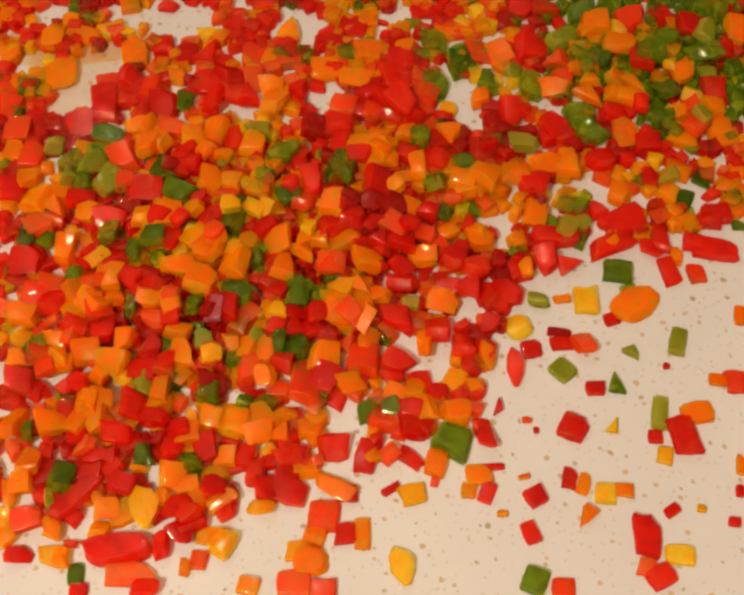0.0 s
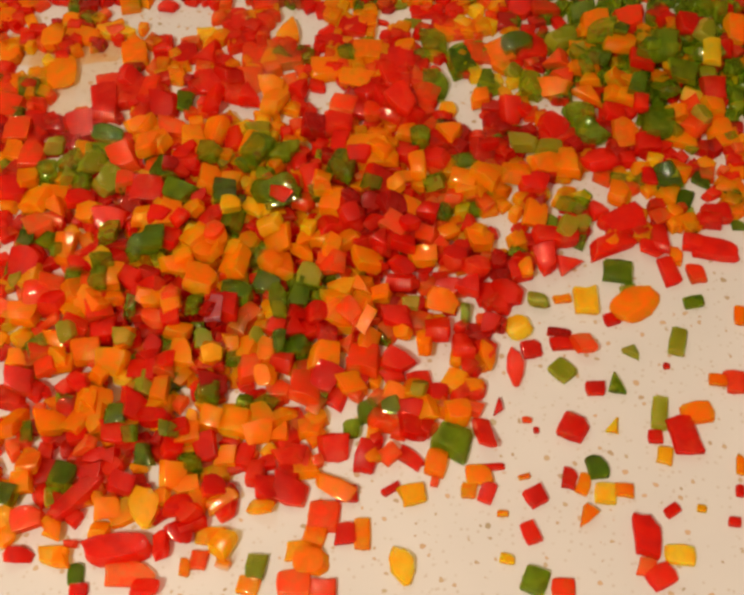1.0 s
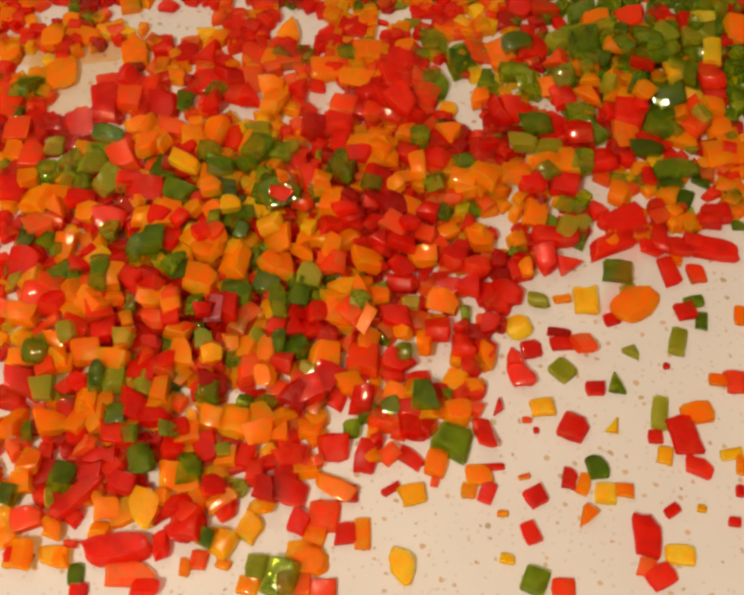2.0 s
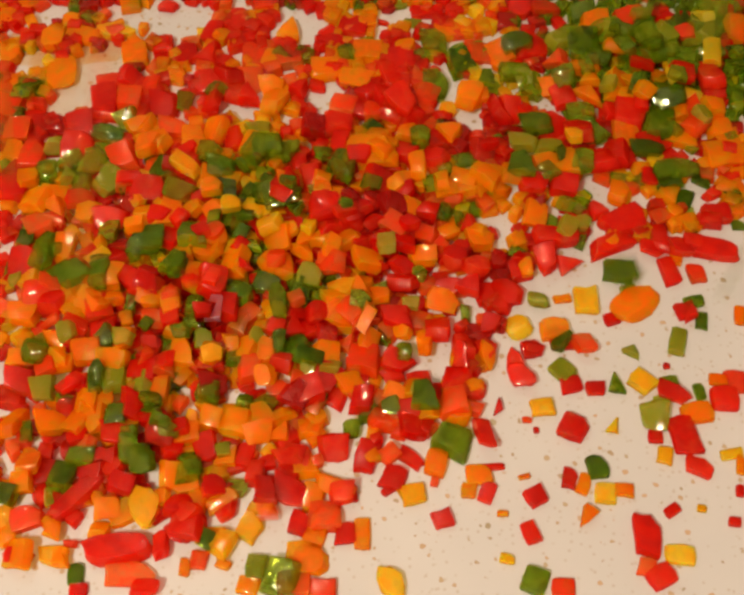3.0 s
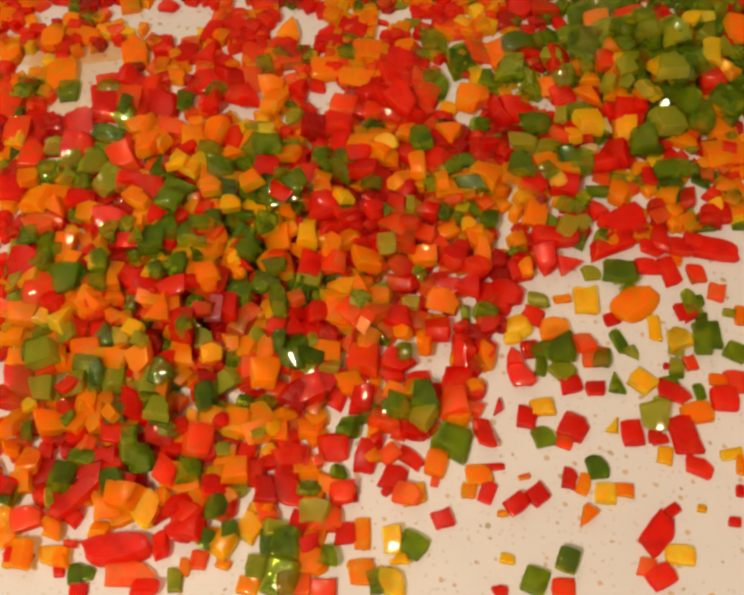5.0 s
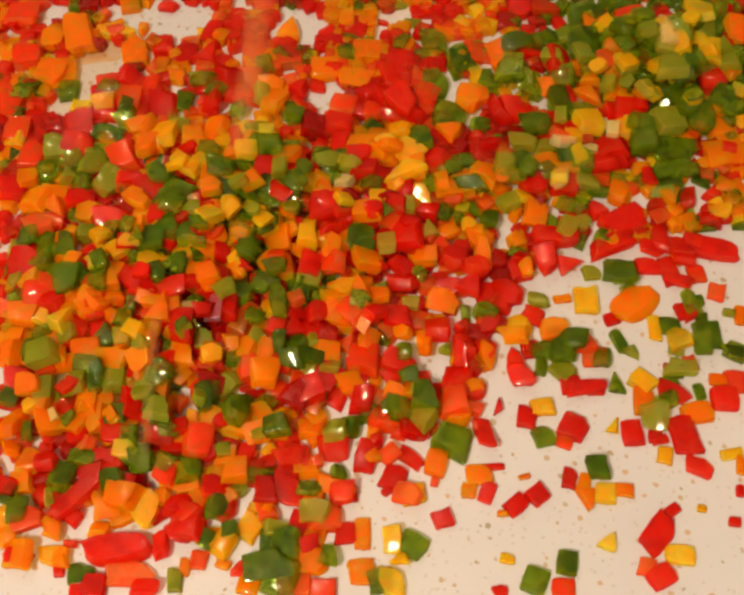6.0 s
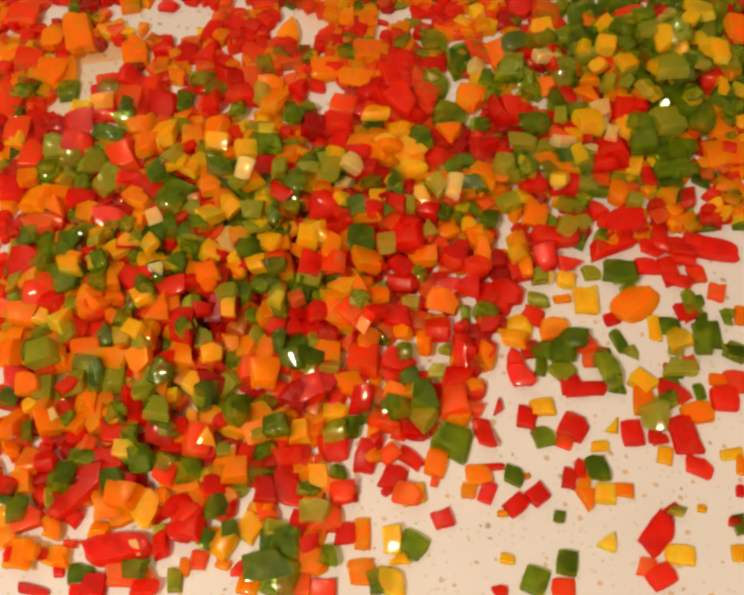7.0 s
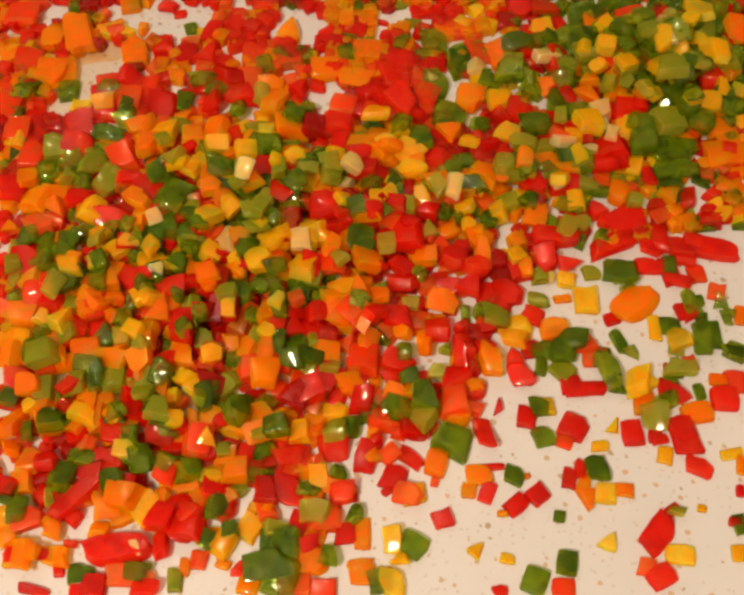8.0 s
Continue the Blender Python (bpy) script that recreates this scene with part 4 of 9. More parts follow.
piece("dark", "dice", -61.2, -43.7, 6.2, 10.1, 9.1, 4.7, 12, 34, 17)
piece("orange", "dice", -102.0, -50.3, 7.3, 8.3, 7.1, 4.0, -2, -1, 22)
piece("orange", "dice", -101.5, -59.4, 6.6, 7.1, 9.4, 3.7, 9, 10, -10)
piece("orange", "dice", -107.5, -60.4, 6.1, 6.9, 10.0, 3.3, -23, -12, -17)
piece("orange", "wedge", -102.4, -53.1, 9.7, 7.5, 9.7, 3.6, -34, -6, 0)
piece("orange", "dice", -107.5, -52.2, 6.8, 6.7, 11.2, 3.8, 5, 21, 32)
piece("red", "dice", -94.1, -65.6, 6.1, 10.4, 8.6, 4.0, 2, 4, 7)
piece("orange", "dice", -132.4, -62.4, 3.6, 8.2, 10.8, 4.6, -8, -26, -24)
piece("orange", "dice", -118.1, -61.5, 5.2, 9.8, 10.7, 5.2, 10, -1, 24)
piece("red", "dice", -107.1, -66.9, 5.5, 8.1, 4.8, 2.9, 9, -3, -10)
piece("vermilion", "dice", -102.2, -70.0, 5.4, 8.1, 6.9, 3.9, 2, -10, -47)
piece("orange", "dice", -66.4, -67.0, 4.7, 9.7, 8.7, 4.8, 2, 7, -8)
piece("orange", "dice", -60.1, -59.2, 4.9, 7.9, 10.1, 4.7, -8, 14, 0)
piece("orange", "dice", -66.2, -59.3, 5.4, 6.6, 8.2, 4.2, -12, 23, -5)
piece("orange", "dice", -49.6, -60.6, 3.7, 9.8, 8.8, 4.9, -13, 0, -3)
piece("orange", "dice", -41.4, -56.0, 3.2, 10.5, 8.8, 4.2, 13, 9, -12)
piece("orange", "dice", -33.8, -56.3, 2.5, 11.1, 7.9, 4.0, 32, 65, 3)
piece("orange", "dice", -41.8, -63.7, 2.7, 9.4, 9.1, 5.2, 11, 32, 6)
piece("orange", "wedge", -33.1, -63.0, 2.1, 10.1, 9.2, 4.8, -23, 20, -11)
piece("red", "dice", -79.0, -60.0, 6.4, 9.8, 8.5, 4.5, -2, -11, -4)
piece("red", "dice", -69.8, -64.4, 7.7, 6.5, 7.0, 3.9, 12, -25, -19)
piece("red", "dice", -73.0, -71.5, 4.7, 8.1, 7.0, 3.6, 0, -11, 5)
piece("red", "dice", -59.3, -70.4, 3.8, 9.7, 9.6, 5.0, 4, 23, -30)
piece("orange", "dice", -73.0, -80.0, 3.7, 9.2, 10.4, 5.2, 8, 37, 19)
piece("orange", "dice", -52.2, -75.5, 2.7, 7.7, 8.3, 4.4, -4, 5, -8)
piece("red", "dice", -56.5, -86.5, 2.1, 7.9, 8.1, 4.7, 7, -10, 13)
piece("red", "dice", -47.2, -73.2, 2.5, 6.1, 10.9, 3.6, -13, 2, 5)
piece("red", "petal", -92.4, -78.9, 4.5, 8.8, 6.4, 3.2, 37, 3, -11)
piece("red", "wedge", -93.8, -74.2, 5.1, 8.6, 6.5, 3.9, -14, 19, 2)
piece("red", "dice", -99.9, -79.4, 4.3, 9.1, 5.9, 3.6, 8, 11, -17)
piece("red", "petal", -100.6, -74.0, 5.0, 9.4, 5.5, 2.9, 15, 7, -8)
piece("red", "dice", -90.2, -85.4, 3.6, 9.5, 8.1, 4.9, -12, 3, 2)
piece("red", "petal", -103.3, -89.6, 3.0, 27.3, 7.0, 4.2, 48, 1, 1)
piece("orange", "dice", -123.9, -76.8, 3.3, 8.0, 9.6, 4.6, -3, -13, -3)
piece("orange", "dice", -124.4, -84.8, 2.6, 9.5, 8.5, 4.5, -3, 26, -17)
piece("orange", "dice", -129.6, -86.1, 2.2, 4.7, 10.8, 3.0, 6, 8, 14)
piece("yellow", "petal", -81.1, -93.0, 2.6, 10.8, 17.5, 4.2, 15, 0, 1)
piece("orange", "dice", -94.5, -92.3, 2.8, 8.1, 8.1, 4.5, 8, 11, 7)
piece("orange", "dice", -95.9, -103.2, 1.7, 7.4, 6.2, 3.6, -8, -31, -11)
piece("vermilion", "dice", -120.7, -97.3, 1.7, 9.9, 8.2, 5.0, 15, 6, -2)
piece("orange", "dice", -112.1, -100.9, 1.7, 6.5, 6.4, 3.2, -10, -2, 9)
piece("red", "petal", -69.5, -94.1, 2.1, 9.9, 8.1, 4.5, 21, -23, 7)
piece("red", "dice", -62.6, -100.0, 1.4, 9.3, 7.4, 4.2, 25, -37, 3)
piece("red", "petal", -63.4, -96.1, 4.0, 9.9, 8.2, 5.0, -9, 5, -27)
piece("red", "petal", -68.8, -101.7, 1.4, 9.4, 7.7, 4.4, -16, 6, 19)
piece("orange", "dice", -65.1, -85.5, 2.7, 7.9, 6.5, 3.2, 7, 12, -4)
piece("orange", "dice", -54.4, -89.4, 1.8, 10.7, 5.7, 3.4, 30, 9, -15)
piece("red", "dice", -51.0, -94.1, 1.3, 7.5, 7.1, 3.5, 13, -16, -21)
piece("red", "dice", -122.4, -110.1, 0.9, 8.8, 5.4, 2.2, 4, 13, 21)
piece("orange", "dice", -108.9, -111.5, 1.0, 11.2, 6.5, 2.8, -15, 4, -21)
piece("vermilion", "dice", -83.8, -117.1, 0.0, 18.1, 8.6, 2.9, -2)
piece("red", "petal", -87.6, -109.6, 1.2, 26.1, 10.3, 4.2, 5, -1, 1)
piece("red", "dice", -73.2, -107.4, 1.2, 5.5, 9.4, 3.6, 12, -9, -20)
piece("red", "dice", -78.0, -122.7, 1.8, 11.1, 5.5, 2.4, -5, -12, -13)
piece("red", "dice", -100.1, -122.9, 0.0, 6.0, 4.9, 2.2, 3)
piece("orange", "dice", -55.5, -103.4, 1.0, 11.1, 5.4, 1.9, -13, 10, -22)
piece("yellow", "dice", -52.5, -107.7, 2.2, 7.8, 8.4, 3.1, -30, -5, -13)
piece("vermilion", "dice", -59.8, -111.9, 0.0, 5.8, 7.1, 2.6, -7)
piece("orange", "dice", -64.6, -114.3, 0.0, 3.6, 6.2, 1.7, -2)
piece("orange", "dice", -42.0, -121.3, 0.0, 7.2, 5.9, 2.6, -11)
piece("red", "dice", -104.8, -106.2, 1.4, 4.3, 2.9, 1.8, -7, -1, -8)
piece("orange", "dice", -22.6, -63.0, 1.5, 8.1, 7.4, 3.8, -1, -14, 3)
piece("red", "dice", -30.1, -72.8, 1.4, 10.3, 7.8, 4.2, 12, 1, 11)
piece("red", "dice", -14.6, -68.5, 1.0, 10.4, 9.7, 3.4, 5, 45, 6)
piece("orange", "dice", -24.7, -78.1, 1.0, 9.2, 7.9, 3.5, 12, -8, 4)
piece("red", "dice", -1.6, -71.9, 0.0, 8.2, 14.5, 3.5, -15)
piece("red", "dice", -9.2, -86.8, 0.0, 7.9, 7.1, 2.4, 0)
piece("orange", "dice", -14.3, -84.0, 1.5, 13.9, 7.4, 3.1, -28, 14, 1)
piece("red", "dice", -38.0, -86.1, 1.2, 7.9, 8.1, 4.8, -6, 8, 16)
piece("red", "dice", -30.4, -85.7, 0.9, 11.7, 10.6, 4.0, -13, 9, 9)
piece("orange", "dice", -39.4, -92.8, 1.0, 9.4, 6.6, 2.5, -10, -20, -35)
piece("vermilion", "dice", -16.6, -95.9, 0.0, 10.6, 10.1, 3.6, -3)
piece("red", "dice", -9.3, -102.0, 0.0, 7.4, 7.6, 2.8, 1)
piece("orange", "dice", -3.2, -102.2, 0.0, 5.5, 10.6, 2.5, 1)
piece("orange", "dice", -19.8, -103.2, 0.0, 7.4, 6.8, 2.8, -13)
piece("orange", "dice", -25.4, -108.5, 0.0, 9.1, 6.7, 2.9, 0)
piece("vermilion", "dice", -26.6, -120.5, 0.0, 11.1, 8.5, 3.1, 0)
piece("vermilion", "dice", -16.8, -122.2, 0.0, 9.0, 7.7, 2.8, -5)
piece("orange", "petal", -20.3, -112.3, 0.0, 11.9, 11.3, 4.1, 0)
piece("red", "dice", 7.0, -84.8, 0.0, 7.0, 3.0, 1.9, 30)
piece("yellow", "dice", 14.6, -87.3, 0.0, 9.4, 7.7, 2.9, 13)
piece("orange", "dice", 23.5, -74.8, 0.0, 7.7, 9.9, 3.4, -13)
piece("red", "dice", 40.6, -62.4, 0.9, 6.9, 14.9, 2.9, 8, -25, 7)
piece("red", "dice", 14.0, -72.9, 0.0, 10.2, 5.4, 2.3, -35)
piece("red", "dice", 13.3, -61.5, 1.5, 9.8, 9.7, 5.2, 3, -4, 25)
piece("vermilion", "dice", 2.8, -59.4, 1.5, 9.5, 8.4, 4.8, 2, -14, 20)
piece("orange", "dice", 31.1, -55.4, 1.7, 10.5, 8.5, 4.6, 9, -3, 0)
piece("orange", "dice", 20.5, -53.5, 2.2, 8.2, 8.0, 4.3, 10, 3, -31)
piece("red", "dice", 13.5, -52.7, 2.2, 8.3, 7.9, 4.7, -10, 11, -2)
piece("orange", "dice", 38.9, -79.3, 0.0, 9.5, 7.5, 2.7, 10)
piece("orange", "dice", 35.0, -85.6, 0.0, 5.4, 6.0, 2.2, -8)
piece("red", "dice", 41.6, -86.4, 0.0, 5.3, 7.5, 2.2, -20)
piece("red", "wedge", 47.5, -51.1, 1.0, 4.1, 6.8, 1.8, 0, 10, -6)
piece("red", "dice", 44.2, -76.3, 0.0, 8.0, 2.2, 2.0, 7)
piece("red", "dice", 75.0, -60.4, 0.0, 10.0, 10.7, 4.4, -25)
piece("yellow", "wedge", 90.8, -58.7, 0.0, 5.6, 6.6, 2.1, -20)
piece("orange", "dice", 122.1, -54.0, 0.0, 11.4, 7.8, 3.1, 10)
piece("red", "dice", 105.3, -63.7, 0.0, 5.4, 4.7, 2.0, -1)
piece("red", "dice", 115.8, -63.2, 0.0, 10.6, 15.0, 3.8, 8)
piece("yellow", "dice", 107.4, -71.6, 0.0, 5.3, 7.6, 2.5, -15)
piece("orange", "dice", 134.6, -75.4, 0.0, 3.2, 7.3, 2.1, -9)
piece("red", "dice", 71.4, -81.1, 0.0, 5.2, 7.6, 2.2, -15)
piece("orange", "dice", 76.4, -82.9, 0.0, 5.0, 8.0, 1.8, -25)
piece("yellow", "dice", 84.1, -86.9, 0.0, 7.5, 7.0, 2.7, -4)
piece("orange", "dice", 90.6, -85.5, 0.0, 6.6, 5.6, 2.4, -7)
piece("vermilion", "dice", 95.1, -114.4, 0.0, 6.3, 6.4, 2.4, -15)
piece("red", "dice", 99.4, -118.0, 0.0, 9.2, 7.3, 3.2, 30)
piece("red", "dice", 107.0, -93.1, 0.0, 5.8, 3.6, 2.0, 35)
piece("yellow", "dice", 107.2, -110.1, 0.0, 10.1, 6.6, 2.4, -5)
piece("yellow", "dice", 117.6, -92.5, 0.0, 3.4, 2.6, 1.9, -10)
piece("vermilion", "dice", 65.7, -122.0, 0.0, 7.8, 6.0, 2.2, -1)
piece("red", "dice", 132.4, -85.7, 0.0, 2.8, 4.1, 1.9, -9)
piece("red", "dice", 128.5, -97.7, 0.0, 4.3, 2.9, 2.1, -7)
piece("orange", "dice", 46.5, -94.4, 0.0, 4.0, 2.2, 2.0, -1)
piece("vermilion", "dice", 57.9, -56.6, 0.0, 3.6, 2.0, 1.8, 1)
piece("vermilion", "dice", 22.5, -82.0, 0.0, 2.8, 3.7, 2.2, -8)
piece("orange", "dice", 55.2, -80.0, 0.0, 4.1, 2.0, 1.7, 13)
piece("red", "dice", 61.1, -61.0, 0.0, 2.0, 2.0, 1.7, 1)
piece("red", "dice", 113.7, -33.1, 0.0, 2.4, 2.0, 1.9, 2)
piece("green", "dice", -156.7, 115.8, 0.0, 10.1, 13.6, 4.7, 7)
piece("green", "dice", -85.2, 106.4, 2.1, 6.4, 11.2, 4.2, -2, 6, 16)
piece("green", "dice", -119.5, 72.0, 3.2, 9.6, 8.2, 4.8, -3, -10, 5)
piece("lime", "petal", -122.6, 66.2, 3.4, 11.4, 10.1, 5.2, 35, 17, 14)
piece("green", "petal", -122.3, 57.0, 4.0, 9.0, 9.7, 5.2, -10, 27, -30)
piece("lime", "wedge", -130.0, 59.0, 3.2, 9.5, 8.8, 5.1, 20, -2, 27)
piece("green", "dice", -131.3, 67.2, 2.6, 11.3, 9.7, 5.2, 35, 21, -2)
piece("lime", "dice", -140.4, 77.6, 1.4, 8.7, 9.4, 5.2, 6, -26, 6)
piece("green", "petal", -116.2, 84.2, 2.5, 16.3, 10.0, 4.2, -10, 3, 3)
piece("lime", "dice", -113.0, 56.6, 5.1, 12.1, 12.1, 5.2, -30, 6, 12)
piece("green", "dice", -86.6, 59.7, 7.7, 12.2, 12.2, 5.2, -30, 6, -28)
piece("green", "dice", -79.1, 46.4, 9.3, 12.0, 10.0, 5.2, -30, 9, -6)
piece("lime", "wedge", -62.0, 63.7, 9.5, 5.8, 9.8, 3.0, -20, -15, -45)
piece("green", "dice", -3.2, 173.6, 0.0, 12.9, 7.1, 3.1, 13)
piece("lime", "dice", 19.7, 160.6, 0.0, 8.5, 5.9, 2.1, -11)
piece("green", "dice", 29.5, 145.3, 0.0, 11.5, 15.2, 5.5, 5)
piece("lime", "dice", -49.5, 81.5, 8.0, 9.8, 8.3, 5.0, 13, -10, 13)
piece("green", "petal", -38.4, 67.3, 10.3, 15.2, 10.4, 4.2, 30, -2, 0)
piece("green", "dice", -13.8, 58.5, 10.6, 11.5, 12.7, 5.2, -20, -8, 9)
piece("green", "dice", -33.3, 44.1, 10.6, 9.4, 9.1, 5.1, 11, 10, -4)
piece("green", "petal", 21.5, 78.4, 6.6, 9.8, 9.4, 5.2, 0, 4, -2)
piece("green", "dice", 29.1, 115.7, 1.4, 10.1, 13.5, 5.2, 4, 16, 3)
piece("green", "dice", 42.2, 129.1, 0.9, 11.4, 16.3, 4.2, 20, 5, 5)
piece("green", "dice", 52.6, 120.2, 1.7, 8.1, 8.8, 4.7, -7, 2, -5)
piece("green", "dice", 40.9, 66.8, 7.1, 8.7, 5.9, 3.0, -7, 20, -19)
piece("green", "dice", 26.8, 50.8, 7.9, 8.5, 9.1, 5.1, -2, -34, -24)
piece("green", "dice", 99.5, 164.5, 4.1, 12.8, 9.3, 4.6, 13, 33, -8)
piece("lime", "petal", 64.9, 124.2, 2.3, 10.2, 8.3, 4.7, 0, 18, 34)
piece("green", "dice", 72.1, 114.3, 3.3, 9.7, 13.5, 5.2, -7, 7, 25)
piece("lime", "dice", 88.3, 143.5, 5.2, 14.2, 8.4, 4.3, 30, 13, -3)
piece("green", "dice", 103.9, 126.4, 8.8, 10.3, 13.8, 5.2, -8, -20, 4)
piece("green", "dice", 127.7, 125.7, 12.4, 12.4, 11.4, 5.2, -10, 2, 4)
piece("green", "dice", 134.6, 135.6, 11.9, 10.5, 9.0, 5.2, -11, -20, -6)
piece("green", "dice", 134.3, 109.8, 5.7, 9.1, 11.1, 4.9, 13, -18, -13)
piece("green", "dice", 159.7, 164.6, 5.1, 7.9, 13.5, 4.8, -30, -6, 13)
piece("lime", "dice", 152.7, 140.3, 14.1, 8.4, 10.8, 5.0, -15, 8, 25)
piece("green", "petal", 166.6, 161.4, 4.9, 9.2, 11.8, 5.2, -5, 3, 8)
piece("green", "petal", 161.5, 145.3, 8.6, 7.7, 13.9, 4.1, 18, -33, -17)
piece("green", "dice", 151.4, 128.5, 9.6, 12.4, 13.9, 5.2, -8, -28, -12)
piece("lime", "dice", 152.6, 118.8, 8.4, 7.2, 5.6, 2.9, 5, 11, -7)
piece("green", "petal", 93.2, 93.7, 4.6, 14.6, 12.4, 4.2, -10, -1, -1)
piece("green", "dice", 97.4, 84.6, 4.5, 12.6, 11.9, 5.2, 15, 10, -34)
piece("green", "petal", 132.4, 95.5, 2.6, 6.9, 13.9, 4.2, 17, -25, -10)
piece("green", "wedge", 126.1, 88.9, 2.1, 6.9, 13.1, 3.6, 21, 5, 1)
piece("green", "dice", 131.4, 86.7, 4.3, 8.5, 10.6, 4.7, 32, -4, 59)
piece("green", "dice", 126.4, 96.3, 4.3, 8.5, 12.4, 4.3, -25, -16, -4)
piece("lime", "dice", 145.8, 90.6, 7.6, 7.1, 9.7, 4.6, 5, -12, 20)
piece("lime", "dice", 67.1, 75.3, 6.9, 10.7, 9.4, 5.2, -11, -3, -6)
piece("lime", "dice", 127.5, 62.5, 1.0, 10.5, 9.0, 3.2, 0, -16, -37)
piece("green", "dice", 143.4, 61.9, 0.0, 8.5, 7.7, 3.3, -30)
piece("green", "dice", 133.0, 50.0, 0.0, 6.6, 10.7, 3.0, -20)
piece("lime", "dice", 135.0, 42.8, 0.0, 3.7, 6.3, 1.8, 9)
piece("green", "dice", 134.4, 32.9, 0.0, 4.0, 5.7, 2.1, -2)
piece("green", "dice", 153.9, 36.2, 0.0, 5.5, 4.0, 2.1, -2)
piece("lime", "dice", 103.5, 1.8, 0.0, 6.2, 6.9, 2.6, 3)
piece("green", "dice", 100.1, 11.3, 0.0, 11.1, 10.9, 4.4, -10)
piece("lime", "petal", 66.9, -3.7, 0.8, 9.1, 9.1, 3.3, 0, -28, 6)
piece("lime", "petal", 80.9, 42.6, 3.7, 7.8, 8.1, 4.8, -15, -36, -1)
piece("lime", "petal", 86.8, 34.3, 2.4, 7.4, 9.6, 4.5, -34, -9, 0)
piece("lime", "dice", 79.8, 30.8, 5.3, 7.9, 9.4, 4.5, -26, 10, 11)
piece("green", "dice", 86.1, 43.0, 3.4, 7.7, 8.2, 4.3, -29, -24, 0)
piece("lime", "wedge", 102.6, -26.8, 0.0, 8.3, 5.4, 2.4, -30)
piece("lime", "dice", 119.8, -22.2, 0.0, 6.2, 10.8, 3.0, -15)
piece("lime", "dice", 73.5, -35.6, 0.0, 8.7, 7.1, 3.0, -45)
piece("green", "wedge", 93.1, -39.5, 0.0, 6.0, 12.0, 3.0, 0)
piece("green", "dice", -29.9, 0.7, 6.2, 9.5, 8.1, 4.5, -26, 22, -25)
piece("green", "dice", -29.6, -7.3, 7.5, 8.0, 8.3, 4.4, -5, 21, 14)
piece("green", "dice", -22.4, -5.2, 5.0, 8.4, 7.0, 4.2, -23, -4, -21)
piece("green", "wedge", -23.0, 0.3, 5.6, 8.6, 7.2, 4.3, -21, 15, -12)
piece("lime", "dice", 14.7, -6.5, 4.0, 7.4, 5.3, 3.1, 3, 11, 1)
piece("green", "dice", -36.0, -28.4, 9.8, 5.1, 8.1, 2.7, -3, 3, 0)
piece("green", "dice", -28.1, -28.6, 3.7, 10.2, 11.2, 5.2, -6, -18, -18)
piece("lime", "dice", -45.2, -23.8, 5.7, 5.5, 7.2, 3.2, -9, -9, 27)
piece("green", "dice", 7.3, -53.0, 2.0, 7.9, 6.6, 4.1, 12, 22, -11)
piece("green", "dice", -54.8, 39.7, 10.5, 5.6, 8.2, 3.6, 11, -42, 7)
piece("green", "dice", -59.1, 31.8, 10.3, 7.8, 11.9, 4.8, 2, 17, 41)
piece("green", "dice", -107.5, 23.3, 7.7, 8.8, 9.4, 5.2, 0, -15, -13)
piece("green", "dice", -87.7, 19.4, 12.3, 10.1, 7.9, 4.2, 1, 5, -6)
piece("green", "dice", -96.2, 14.6, 9.1, 6.9, 9.1, 4.4, 12, -8, -26)
piece("green", "dice", -143.6, 25.8, 3.2, 6.9, 7.0, 4.2, -11, 12, 10)
piece("green", "dice", -133.3, 23.5, 4.4, 8.1, 6.6, 3.2, -30, 7, -24)
piece("green", "dice", -120.5, 4.0, 6.3, 5.7, 8.3, 3.5, -5, 3, 16)
piece("green", "dice", -93.9, -9.9, 11.7, 5.3, 5.8, 2.8, -6, 23, 2)
piece("green", "dice", -69.5, -11.7, 8.8, 6.7, 9.3, 3.9, 1, -26, -13)
piece("green", "petal", -53.0, -5.6, 8.0, 14.7, 8.9, 4.2, -20, 2, -4)
piece("lime", "dice", -65.3, -25.1, 7.8, 6.5, 7.4, 4.2, 7, 23, 2)
piece("green", "dice", -53.1, -34.1, 5.9, 5.8, 7.9, 3.3, 6, -14, -2)
piece("green", "dice", -129.4, -26.8, 5.0, 8.7, 6.2, 3.8, 25, 20, -19)
piece("lime", "dice", -84.9, -45.4, 7.8, 6.4, 7.7, 3.7, -11, 8, -37)
piece("green", "dice", -61.7, -49.2, 5.8, 8.7, 7.8, 4.6, -11, 4, 0)
piece("green", "dice", -126.3, -65.1, 4.1, 4.5, 7.7, 2.7, 7, 5, -10)
piece("green", "dice", -48.5, -52.2, 4.2, 6.3, 5.7, 3.0, -9, -27, 6)
piece("green", "dice", -82.1, -72.6, 5.1, 7.4, 7.9, 4.7, -2, 28, -18)
piece("green", "dice", -65.3, -77.4, 3.5, 7.4, 8.3, 4.3, 9, -31, 15)
piece("lime", "dice", -114.4, -89.9, 2.6, 5.3, 6.6, 2.8, 4, -7, 24)
piece("green", "dice", -111.8, -82.6, 3.5, 9.8, 9.6, 4.9, -15, -6, -2)
piece("green", "dice", -101.9, -117.3, 0.0, 5.1, 7.1, 2.4, 4)
piece("green", "dice", 28.0, -67.1, 1.0, 14.3, 9.8, 5.2, -25, 4, 6)
